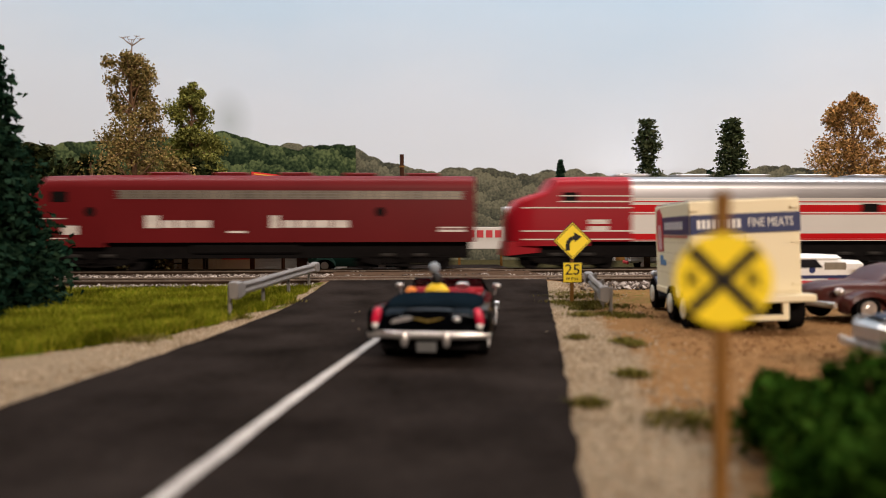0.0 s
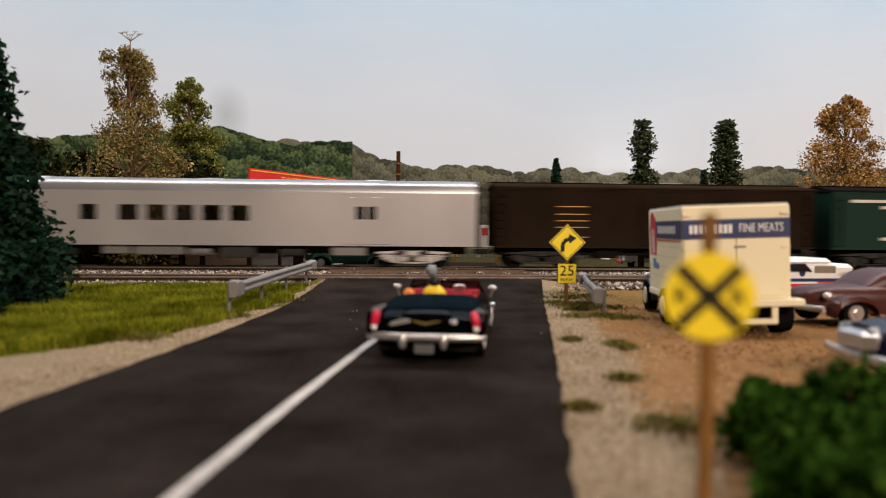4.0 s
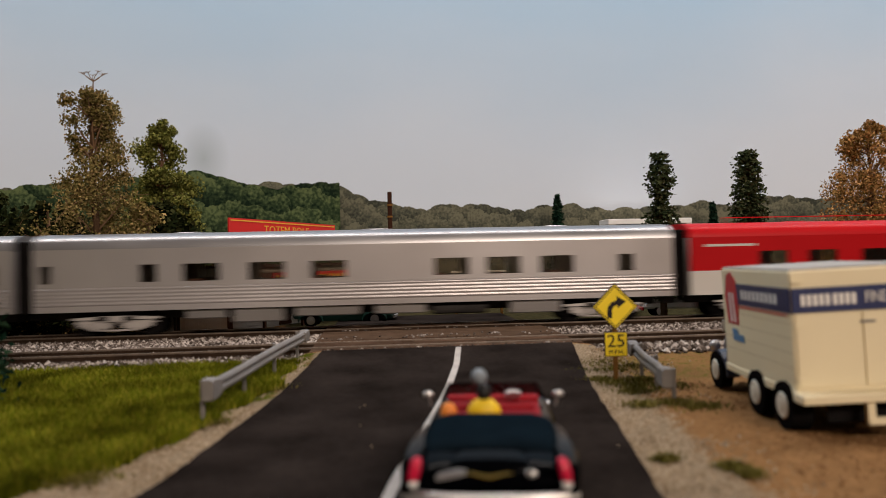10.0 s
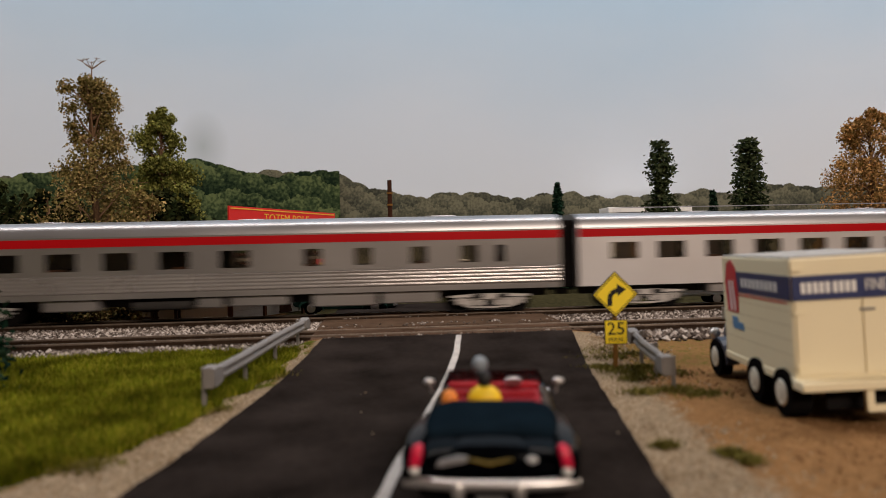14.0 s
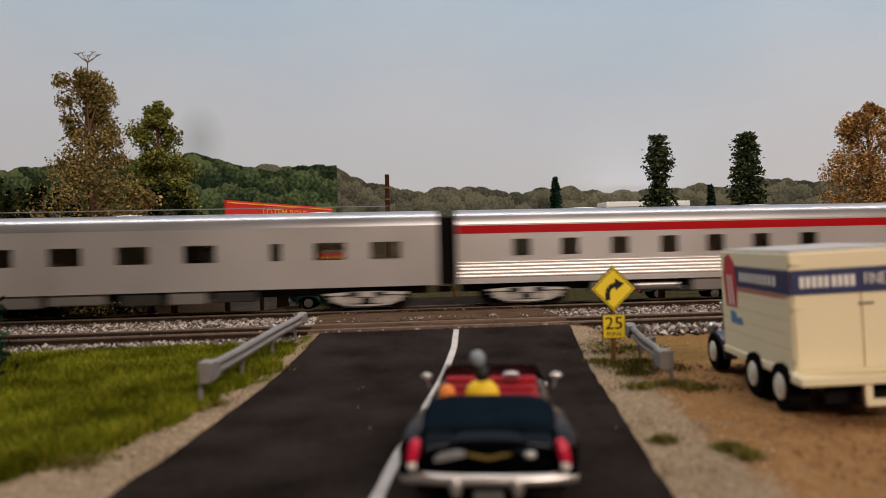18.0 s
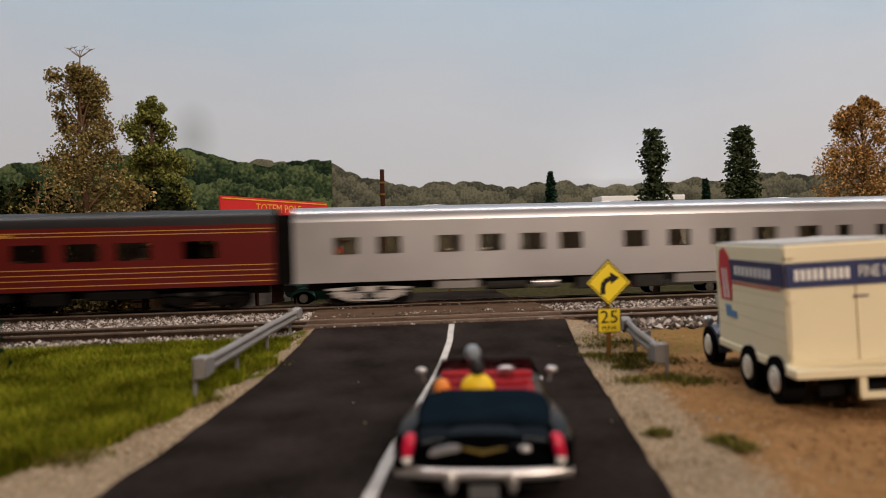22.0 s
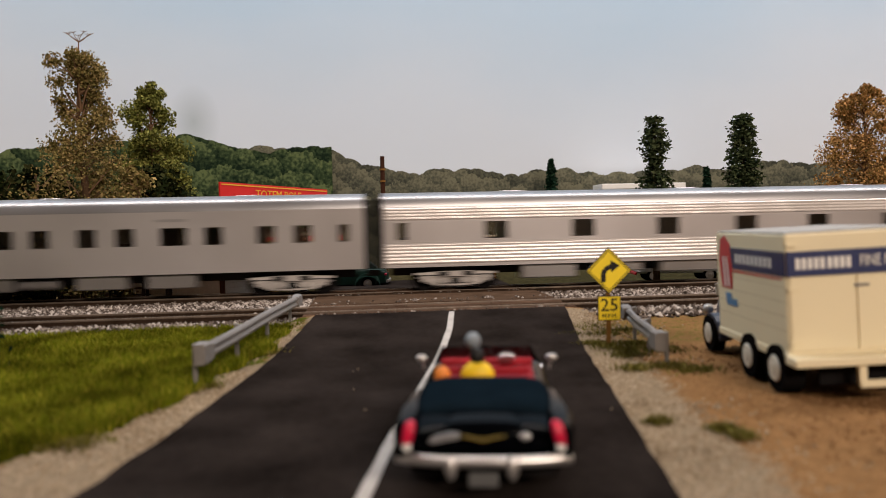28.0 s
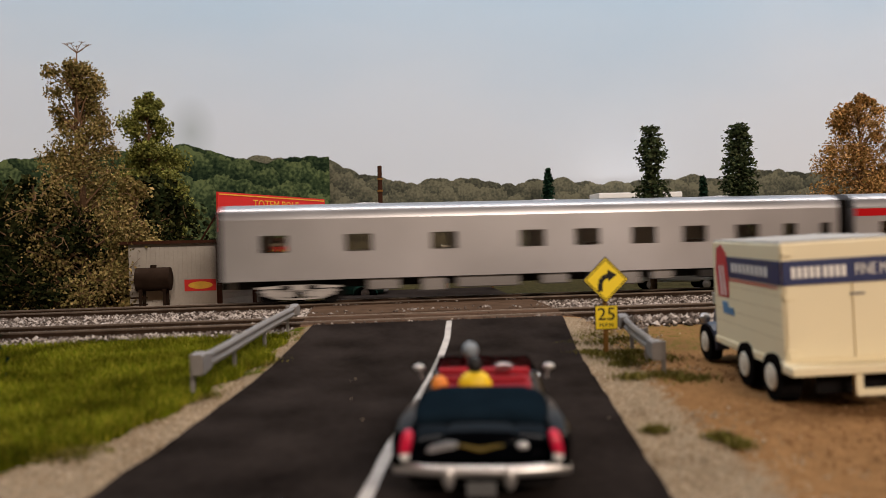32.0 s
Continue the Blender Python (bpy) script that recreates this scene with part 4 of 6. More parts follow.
    passenger_car(**span("S3"), wins=wn(0.95, 22.4, 19.9, 18.5, 17.05, 15.7, 14.15, 12.8, 11.35, 10, 8.7, 7.4, 6.1) + wn(0.8, 3.2), doors=(0.6,), sills=(1.98, 2.9), label=SM)
    passenger_car(**span("S2"), wins=[], doors=(), big_doors=((15.8, 2.4), (6.2, 2.6)), label="smooth silver baggage car with sliding doors")
    passenger_car(**span("S1"), wins=wn(0.85, 15.4, 14.2, 13.0, 11.8, 10.6) + wn(0.7, 17.1), doors=(), big_doors=((23.0, 2.2), (5.0, 2.2)), label="smooth silver baggage and dormitory car")


def express_car(k, mat, roof, label, emblem=None, gold=False):
    """A wooden-sheathed express refrigerator or box car."""
    f = span(k)
    L = f["front"] - f["rear"] - 0.9
    t = thing("express_boxcar", pose(0, 0, 0), label, "railway car", "express cars")
    part("body", box(B(), 0, L, -1.45, 1.45, 0.98, 3.72, 0.03), mat, t)
    part("roof", prism(B(), [(-1.52, 3.70), (1.52, 3.70), (1.5, 3.78), (0.2, 4.0), (-0.2, 4.0), (-1.5, 3.78)], -0.05, L + 0.05), roof, t)
    part("running_board", box(B(), -0.1, L + 0.1, -0.25, 0.25, 4.01, 4.05), roof, t)
    bm = B()
    for i in range(1, int(L / 0.42)):
        box(bm, i * 0.42 - 0.008, i * 0.42 + 0.008, -1.458, -1.451, 1.05, 3.66)
    part("board_joints", bm, "matte", t)
    for z in (1.02, 3.64):
        part("rail_strip", box(B(), 0, L, -1.475, -1.452, z - 0.05, z + 0.05), mat, t)
    d = part("door", box(B(), L / 2 - 0.75, L / 2 + 0.75, -1.50, -1.452, 1.1, 3.55, 0.015), mat, t)
    for x in (L / 2 - 0.7, L / 2 + 0.6):
        for z in (1.4, 2.3, 3.2):
            part("hinge", box(B(), x, x + 0.35 if x < L / 2 else x + 0.1, -1.52, -1.502, z, z + 0.06), mat, d)
    for x in (0.12, L - 0.5):
        bm = B()
        for i in range(7):
            box(bm, x, x + 0.38, -1.54, -1.50, 1.15 + i * 0.36, 1.18 + i * 0.36)
        for q in (x, x + 0.36):
            box(bm, q, q + 0.03, -1.54, -1.46, 1.1, 3.5)
        part("ladder", bm, mat, t)
    c = "gold" if gold else "letter"
    if gold:
        for z in (2.85, 2.5, 2.2, 1.9, 1.45):
            part("lettering", box(B(), 2.9, 4.3, -1.466, -1.456, z, z + 0.05), c, t)
        part("lettering", box(B(), 10.8, 13.6, -1.466, -1.456, 2.78, 2.92), c, t)
        part("lettering", box(B(), 10.3, 12.0, -1.466, -1.456, 1.75, 1.82), c, t)
    else:
        for x0, x1, z in ((0.9, 3.3, 3.2), (3.6, 6.2, 3.2), (2.4, 4.6, 2.9), (10.6, 14.4, 3.2), (2.4, 4.4, 1.42)):
            part("lettering", box(B(), x0, x1, -1.466, -1.456, z, z + 0.14), c, t, "plain bar in place of the lettering")
        q = part("emblem", prism(B(), [(12.6, 1.15), (13.75, 2.1), (12.6, 3.05), (11.45, 2.1)], -1.475, -1.458, "y"), emblem, t, "red diamond emblem")
        for i in range(3):
            part("emblem_bar", box(B(), 12.05 - 0.1 * (i == 1), 13.15 + 0.1 * (i == 1), -1.482, -1.476, 1.85 + i * 0.22, 1.97 + i * 0.22), "letter", q)
    part("underframe", box(B(), 0.2, L - 0.2, -1.0, 1.0, 0.62, 0.98, 0.03), "matte", t)
    for x in (4.8, 7.2, 9.4):
        part("equipment_box", box(B(), x, x + 1.1, -1.2, -0.5, 0.5, 0.95, 0.03), "matte", t)
    for x in (2.3, L - 2.3):
        bogie(t, x, "under")
    for x in (0, L):
        s = -1 if x == 0 else 1
        part("coupler", box(B(), min(x, x + s * 0.46), max(x, x + s * 0.46), -0.1, 0.1, 0.62, 0.86, 0.03), "under", t)
    TRAIN.append((t, f["rear"] + 0.45))


def locomotive(k, low, high, roofm, label, silver_from=None, n0=-0.1):
    """A streamlined diesel, its rounded nose turned to the rear of the train."""
    f = span(k)
    L = f["front"] - f["rear"] - 0.6
    t = thing("diesel_locomotive", pose(0, 0, 0), label, "locomotive", "train locomotives")
    mid = silver_from or L
    top = roof_profile(1.5, 3.35, 3.98)
    body = [(-1.5, 0.95), (-1.5, 3.35)] + top[::-1][1:-1] + [(1.5, 3.35), (1.5, 0.95)]
    part("body_shell", prism(B(), body, 4.6, mid), low, t, smooth=True)
    if silver_from:
        part("body_shell", prism(B(), [(-1.5, 2.95), (-1.5, 3.35)] + top[::-1][1:-1] + [(1.5, 3.35), (1.5, 2.95)], mid, L), "roof", t, "silver upper body", smooth=True)
        part("body_shell", prism(B(), [(-1.5, 0.95), (-1.5, 2.95), (1.5, 2.95), (1.5, 0.95)], mid, L), "cream", t, "white lower body")
    # cab and nose
    rings = []
    for x, w, z, zr in ((4.6, 1.5, 3.35, 3.98), (n0 + 2.15, 1.5, 3.3, 3.93), (n0 + 1.75, 1.48, 3.0, 3.30), (n0 + 1.2, 1.45, 2.85, 3.14), (n0 + 0.55, 1.32, 2.65, 2.92), (n0 + 0.16, 1.0, 2.25, 2.5), (n0, 0.65, 1.65, 1.9)):
        tp = roof_profile(w, z, zr)
        rings.append([(x, -w, 0.75)] + [(x, -w, z)] + [(x, u, v) for u, v in tp[::-1][1:-1]] + [(x, w, z), (x, w, 0.75)])
    part("nose", loft(B(), rings), high, t, smooth=True)
    part("pilot", prism(B(), [(n0 - 0.1, 0.30), (n0 + 1.4, 0.45), (n0 + 1.4, 0.95), (n0, 0.95)], -1.25, 1.25, "y"), high, t)
    part("windshield", prism(B(), [(n0 + 1.79, 3.16), (n0 + 2.14, 3.74), (n0 + 2.10, 3.78), (n0 + 1.75, 3.2)], -1.2, 1.2, "y"), "matte", t, "dark cab glass")
    part("cab_window", box(B(), n0 + 2.45, n0 + 3.15, -1.514, -1.49, 2.72, 3.18, 0.02), "matte", t)
    part("headlight", tube(B(), (n0 + 0.02, 0, 2.35), (n0 + 0.5, 0, 2.45), 0.22, 0.22, 12), "chrome", t)
    if not silver_from:
        g = part("side_grille", box(B(), 5.2, L - 0.6, -1.512, -1.496, 2.88, 3.22, 0.01), "grille", t, "long steel air intake grille")
        bm = B()
        for i in range(24):
            x = 5.2 + (L - 5.9) * i / 24
            box(bm, x, x + 0.05, -1.52, -1.513, 2.9, 3.2)
        part("grille_slats", bm, "under", g)
        for z in (2.87, 2.99, 3.11, 3.225):
            part("grille_bar", box(B(), 5.1, L - 0.5, -1.526, -1.521, z - 0.014, z + 0.014), "galv", g)
        for x0, x1, z0, z1 in ((6.35, 6.95, 1.58, 2.14), (7.05, 7.6, 1.6, 1.92), (7.7, 8.25, 1.6, 1.92), (8.35, 9.15, 1.6, 1.92), (11.75, 12.15, 1.58, 2.14), (12.3, 12.9, 1.6, 1.92), (13.0, 13.5, 1.6, 1.92), (13.6, 14.4, 1.6, 1.92), (14.5, 15.2, 1.6, 1.92), (19.2, 20.4, 1.40, 1.5), (19.2, 20.4, 1.56, 1.63), (9.9, 10.7, 1.36, 1.46)):
            part("lettering", box(B(), x0, x1, -1.514, -1.502, z0, z1), "letter", t, "plain bar in place of the lettering")
        for z in (1.12, 1.98):
            part("pinstripe", box(B(), n0 + 0.45, n0 + 3.0, -1.512, -1.30, z, z + 0.05), "letter", t)
        part("number_bar", box(B(), n0 + 2.9, n0 + 3.6, -1.514, -1.502, 1.3, 1.7), "letter", t, "plain bar in place of the number")
        for x in (4.0, 16.6):
            part("porthole", tube(B(), (x, -1.516, 2.3), (x, -1.498, 2.3), 0.22, n=14), "matte", t)
    else:
        for z0, z1 in ((3.0, 3.05), (2.74, 2.80), (2.46, 2.52), (1.40, 1.46), (1.02, 1.08)):
            tip = n0 + (0.62 if z0 < 2.6 else 2.2)
            plan = [(tip, -1.345), (n0 + 1.2, -1.475), (n0 + 1.75, -1.505)] if z0 < 2.6 else []
            back = [(n0 + 1.75, -1.46), (tip, -1.30)] if z0 < 2.6 else []
            part("pinstripe", prism(B(), plan + [(n0 + 2.3, -1.518), (mid, -1.518), (mid, -1.48), (n0 + 2.3, -1.48)] + back, z0, z1, "z"), "letter", t)
        for z0, z1 in ((2.30, 2.62), (1.05, 1.30)):
            part("stripe", box(B(), mid, L - 0.05, -1.514, -1.502, z0, z1), "red", t, "red side stripe")
        for z0 in (2.18, 2.74, 0.99):
            part("pinstripe", box(B(), mid, L - 0.05, -1.514, -1.502, z0, z0 + 0.05), "red", t)
        for x in (9.5, 13.5, 17.5):
            part("side_window", box(B(), x, x + 0.9, -1.524, -1.500, 2.3, 2.68, 0.02), "matte", t)
        for z in (1.45, 1.75):
            part("number_bar", box(B(), 4.6, 5.5, -1.514, -1.502, z, z + 0.2), "letter", t, "plain bar in place of the number")
    for i in range(5):
        x = 6.2 + i * 2.9
        part("roof_vent", box(B(), x, x + 1.5, -0.6, 0.6, 3.95, 4.12, 0.04), roofm, t)
    part("fuel_tank", box(B(), 8.2, 13.0, -1.25, 1.25, 0.42, 0.98, 0.08), "matte", t)
    part("underframe", box(B(), 1.0, L - 0.2, -1.1, 1.1, 0.22, 0.99, 0.03), "matte", t)
    # the body rides high over its trucks
    for c in t.children:
        c.location.z += 0.34 * K
    for x in (3.9, L - 3.2):
        bogie(t, x, "matte", 3)
    TRAIN.append((t, f["rear"] + 0.3))


def build_train():
    build_passenger_cars()
    express_car("BX", "browncar", "browncar", "weathered dark brown express boxcar with gold lettering bars", gold=True)
    express_car("G2", "greencar", "matte", "dark green express car with a black roof and red diamond emblem", "bandred")
    express_car("G1", "greencar", "greencar", "dark green express car with green roof and red diamond emblem", "bandred")
    locomotive("MU", "maroon", "maroon", "maroon", "maroon streamlined diesel locomotive with a long steel grille")
    locomotive("EU", "locored", "locored", "roof", "red, white and silver streamlined diesel locomotive", silver_from=6.6, n0=0.95)


build_train()

# ---------------------------------------------------------------- road furniture


def curve_sign():
    t = thing("curve_warning_sign", pose(4.5, 21.0, -0.02, 0, 0, -3), "yellow diamond curve sign with speed plate on a brown post", "road sign")
    part("post", box(B(), -0.05, 0.05, 0.0, 0.10, -0.1, 2.2, 0.01), "post", t)

    def diamond(r, y0, y1):
        return prism(B(), [(0, 1.88 - r), (r, 1.88), (0, 1.88 + r), (-r, 1.88)], y0, y1, "y")

    part("edge_plate", diamond(0.565, -0.045, -0.005), "black", t)
    p = part("diamond_plate", diamond(0.535, -0.052, -0.047), "yellow", t)
    b = B()
    for r0, r1 in ((0.475, 0.500),):
        for i in range(4):
            c = [(0, -1), (1, 0), (0, 1), (-1, 0)]
            a, d = c[i], c[(i + 1) % 4]
            prism(b, [(a[0] * r0, 1.88 + a[1] * r0), (d[0] * r0, 1.88 + d[1] * r0), (d[0] * r1, 1.88 + d[1] * r1), (a[0] * r1, 1.88 + a[1] * r1)], -0.060, -0.054, "y")
    part("border", b, "black", p)
    # arrow: a stem that bends to the right
    b = B()
    pts = [(-0.14, 1.60), (-0.14, 1.80), (-0.10, 1.90), (0.0, 1.965), (0.10, 1.985)]
    for (x0, z0), (x1, z1) in zip(pts, pts[1:]):
        n = Vector((-(z1 - z0), 0, x1 - x0)).normalized() * 0.058
        prism(b, [(x0 + n.x, z0 + n.z), (x1 + n.x, z1 + n.z), (x1 - n.x, z1 - n.z), (x0 - n.x, z0 - n.z)], -0.062, -0.055, "y")
    prism(b, [(0.06, 1.84), (0.27, 2.0), (0.04, 2.13)], -0.0625, -0.0555, "y")
    part("arrow", b, "black", p)
    q = part("speed_plate", box(B(), -0.285, 0.285, -0.05, -0.01, 0.66, 1.26, 0.01), "black", t)
    part("speed_face", box(B(), -0.265, 0.265, -0.056, -0.051, 0.68, 1.24), "yellow", q)
    text("speed_figure", "25", 0.44, "black", q, pose(0, -0.06, 1.03, 90), squeeze=1.05)
    text("speed_unit", "M.P.H.", 0.14, "black", q, pose(0, -0.06, 0.77, 90))


def crossing_sign():
    t = thing("railroad_warning_sign", pose(1.72, 5.45, -0.03, 0, 0, -16), "round yellow railroad warning sign on a brown wooden post", "road sign")
    part("post", box(B(), -0.05, 0.05, 0.0, 0.09, -0.1, 2.42, 0.01), "post", t)
    d = part("disc", tube(B(), (0, -0.02, 1.80), (0, -0.004, 1.80), 0.328, n=40), "yellow", t)
    b = B()
    for a in (45, -45):
        m = pose(0, 0, 1.80, 0, a, 0)
        v = [m @ Vector(c) for c in ((-0.31, -0.021, -0.042), (0.31, -0.021, -0.042), (0.31, -0.021, 0.042), (-0.31, -0.021, 0.042), (-0.31, -0.028 - (a > 0) * 0.002, -0.042), (0.31, -0.028 - (a > 0) * 0.002, -0.042), (0.31, -0.028 - (a > 0) * 0.002, 0.042), (-0.31, -0.028 - (a > 0) * 0.002, 0.042))]
        vs = [b.verts.new(c) for c in v]
        for f in ((3, 2, 1, 0), (4, 5, 6, 7), (0, 1, 5, 4), (1, 2, 6, 5), (2, 3, 7, 6), (3, 0, 4, 7)):
            b.faces.new([vs[i] for i in f])
    part("cross", b, "black", d)
    for s in (-1, 1):
        text("letter", "R", 0.17, "black", d, pose(s * 0.20, -0.026, 1.80, 90))


def guardrail(a, b, n, label, flip=1):
    """A W-beam rail on posts that runs from a to b."""
    a, b = Vector(a), Vector(b)
    L = (b - a).to_2d().length
    yaw = math.degrees(math.atan2(b.y - a.y, b.x - a.x))
    t = thing("guardrail", pose(a.x, a.y, 0, 0, 0, yaw), label, "guardrail", "guardrails beside the road")
    prof = [(u, v * 0.84) for u, v in [(-0.05, -0.175), (0.02, -0.175), (0.06, -0.115), (0.06, -0.075), (0.0, -0.025), (0.0, 0.025), (0.06, 0.075), (0.06, 0.115), (0.02, 0.175), (-0.05, 0.175), (-0.05, 0.15), (-0.01, 0.15), (0.025, 0.105), (0.025, 0.08), (-0.04, 0.03), (-0.04, -0.03), (0.025, -0.08), (0.025, -0.105), (-0.01, -0.15), (-0.05, -0.15)]]
    bm = B()
    steps = 8
    rings = [[(L * i / steps, u * flip - 0.02 * math.sin(i), v + a.z - 0.175 + (b.z - a.z) * i / steps) for u, v in prof] for i in range(steps + 1)]
    part("beam", loft(bm, rings), "galv", t)
    for x in (0.0, L):
        z = a.z - 0.175 + (b.z - a.z) * (x / L)
        s = -1 if x == 0 else 1
        h = 0.215 if x == 0 else 0.18
        # the flared end shoe: a thick rounded plate a little taller than the beam
        bm = B()
        loft(bm, [[(x + s * q, c * flip * 0.11, z + d * h * w) for c, d in ((-0.9, -1), (0.5, -1), (0.95, -0.8), (1, 0), (0.95, 0.8), (0.5, 1), (-0.9, 1), (-1, 0))] for q, w in ((-0.36, 0.74), (-0.22, 0.92), (-0.1, 1.0), (0.10, 1.0), (0.16, 0.9))])
        part("end_cap", bm, "galv", t, smooth=True)
    for i in range(n):
        x = 0.15 + (L - 0.3) * i / (n - 1)
        z = a.z + (b.z - a.z) * (x / L)
        bm = B()
        box(bm, x - 0.04, x + 0.04, -0.21 * flip - 0.04, -0.21 * flip + 0.04, -0.1, z - 0.02, 0.012)
        p = part("post", bm, "galv", t)
        part("spacer", box(B(), x - 0.07, x + 0.07, min(-0.05 * flip, -0.168 * flip), max(-0.05 * flip, -0.168 * flip), z - 0.33, z - 0.05), "galv", p)
    return t


curve_sign()
crossing_sign()
guardrail((-4.47, 18.0, 0.90), (-3.47, 25.9, 1.07), 4, "grey galvanised guardrail on posts along the grass edge", -1)
guardrail((4.70, 18.5, 0.70), (5.16, 21.7, 0.92), 3, "grey galvanised guardrail beside the curve sign", 1)

# ---------------------------------------------------------------- the convertible


def section(x_half, z_low, z_top, n=6, round_=0.35):
    """Half-open car section ring in (x, z), from the left sill over the top to the right sill."""
    pts = []
    for i in range(n + 1):
        a = math.pi * i / n
        c, s = math.cos(a), math.sin(a)
        pts.append((-x_half * (abs(c) ** round_) * (1 if c > 0 else -1), z_low + (z_top - z_low) * (s ** 0.6)))
    return pts


def wheel(parent, x, y, r, w, face, s, hub="chrome", disc=0.62):
    t = part("wheel", tube(B(), (x - s * w / 2, y, r), (x + s * w / 2, y, r), r, r * 0.96, 22), "tyre", parent, smooth=True)
    rim = part("rim", tube(B(), (x + s * (w / 2 + 0.004), y, r), (x + s * (w / 2 + 0.03), y, r), r * disc, r * (disc - 0.06), 20), face, t)
    part("hub", tube(B(), (x + s * (w / 2 + 0.031), y, r), (x + s * (w / 2 + 0.05), y, r), r * 0.3, r * 0.2, 14), hub, rim)
    return t


def convertible():
    t = thing("convertible_car", pose(-0.10, 11.78, road_z(12) + 0.0, 0, 0, -10.2), "glossy black vintage convertible with red seats and chrome bumpers", "car")
    # body: rings from the tail (y = 0.12) to the nose (y = 5.0)
    rings = []
    for y, w, z0, z1 in ((0.10, 0.80, 0.52, 0.86), (0.20, 0.88, 0.40, 0.95), (0.6, 0.93, 0.34, 1.0), (1.4, 0.95, 0.30, 1.03), (1.6, 0.95, 0.28, 1.02), (3.1, 0.95, 0.28, 1.0), (3.4, 0.94, 0.28, 1.02), (4.4, 0.90, 0.32, 0.98), (4.85, 0.84, 0.40, 0.9), (5.0, 0.70, 0.5, 0.75)):
        sec = section(w, z0, z1, 12, 0.32)
        rings.append([(x, y, z) for x, z in sec] + [(w * 0.9, y, z0 - 0.04), (-w * 0.9, y, z0 - 0.04)])
    part("body", loft(B(), rings), "carpaint", t, smooth=True)
    # rear fenders with their fins
    for s in (-1, 1):
        rg = []
        for y, h, w in ((-0.02, 0.78, 0.08), (0.05, 1.00, 0.12), (0.5, 1.03, 0.15), (1.3, 0.99, 0.12), (1.9, 0.92, 0.05)):
            rg.append([(s * 0.86 + w * c, y, 0.5 + (h - 0.5) * max(0.0, d)) for c, d in ((-1, 0), (-1, 0.8), (-0.6, 0.97), (0, 1.0), (0.6, 0.97), (1, 0.8), (1, 0))])
        part("rear_fender", loft(B(), rg), "carpaint", t, smooth=True)
        lp = part("tail_light", loft(B(), [[(s * (0.815 - 0.03 * math.sin(a)) + r * 0.72 * math.copysign(abs(math.cos(a)) ** 0.6, math.cos(a)), y, 0.84 + r * 2.1 * math.copysign(abs(math.sin(a)) ** 0.8, math.sin(a))) for a in [i * math.tau / 12 for i in range(12)]] for y, r in ((0.02, 0.092), (-0.06, 0.092), (-0.10, 0.07), (-0.115, 0.025))]), "lamp_red", t, "red tail lamp", smooth=True)
        part("lamp_bezel", ball(B(), (s * 0.83, -0.08, 0.66), 0.06, squash=(0.9, 0.6, 1.2)), "white", lp)
        part("door_seam", box(B(), s * 0.952 - 0.004, s * 0.952 + 0.004, 1.9, 3.0, 0.42, 0.44), "chrome", t, "chrome side strip")
    # boot lid with the emblem
    bm = B()
    loft(bm, [[(x * 0.86, y, z) for x, z in section(0.62, zl, zt, 10, 0.5)] for y, zl, zt in ((0.07, 0.60, 0.83), (0.15, 0.66, 0.955), (0.5, 0.75, 1.02), (1.15, 0.8, 1.05))])
    boot = part("boot_lid", bm, "carpaint", t, smooth=True)
    b = B()
    prism(b, [(-0.26, 0.80), (0, 0.71), (0.26, 0.80), (0.17, 0.80), (0, 0.755), (-0.17, 0.80)], -0.02, 0.01, "y")
    part("emblem", b, material("emblem_gold", (0.42, 0.30, 0.08), 0.3, 0.7), boot, "gold V-shaped emblem")
    # chrome shapes added to stand for two bright reflections on the boot
    part("reflector_strip", prism(B(), [(-0.60, 0.70), (-0.55, 0.68), (-0.26, 0.76), (-0.25, 0.82), (-0.36, 0.83), (-0.56, 0.76)], -0.01, 0.09, "y"), "chrome", boot)
    part("reflector_knob", ball(B(), (0.46, 0.02, 0.78), 0.062, squash=(1.1, 0.6, 0.9)), "chrome", boot, smooth=True)
    # folded top and its cover
    b = B()
    loft(b, [[(x, y, z) for x, z in section(w, 0.9, zt, 10, 0.45)] for y, w, zt in ((0.46, 0.66, 0.99), (0.50, 0.74, 1.07), (0.62, 0.79, 1.135), (0.86, 0.82, 1.175), (1.2, 0.83, 1.20), (1.5, 0.82, 1.22), (1.75, 0.80, 1.17))])
    part("folded_top", b, "cartop", t, "folded dark blue fabric roof", smooth=True)
    # cabin: tub, seats, dash
    part("cabin_tub", box(B(), -0.68, 0.68, 1.72, 3.25, 0.985, 1.035, 0.02), "carseat", t, "red interior floor and sills")
    for y in (1.78, 2.45):
        st = part("seat", box(B(), -0.62, 0.62, y, y + 0.5, 1.0, 1.07, 0.04), "carseat", t)
        part("seat_back", box(B(), -0.62, 0.62, y - 0.02, y + 0.13, 1.02, 1.14, 0.05), "carseat", st)
    part("dashboard", box(B(), -0.70, 0.70, 3.08, 3.3, 1.0, 1.13, 0.04), "carseat", t)
    part("steering_wheel", tube(B(), (0.30, 2.90, 1.20), (0.30, 2.93, 1.23), 0.13, 0.13, 18), "silver", t, "white steering wheel")
    # windscreen
    fr = B()
    for s in (-1, 1):
        tube(fr, (s * 0.80, 3.28, 1.0), (s * 0.66, 3.02, 1.42), 0.015, n=6)
    tube(fr, (-0.66, 3.02, 1.42), (0.66, 3.02, 1.42), 0.012, n=6)
    tube(fr, (0, 3.3, 1.02), (0, 3.03, 1.42), 0.008, n=6)
    ws = part("windscreen_frame", fr, "carpaint", t)
    b = B()
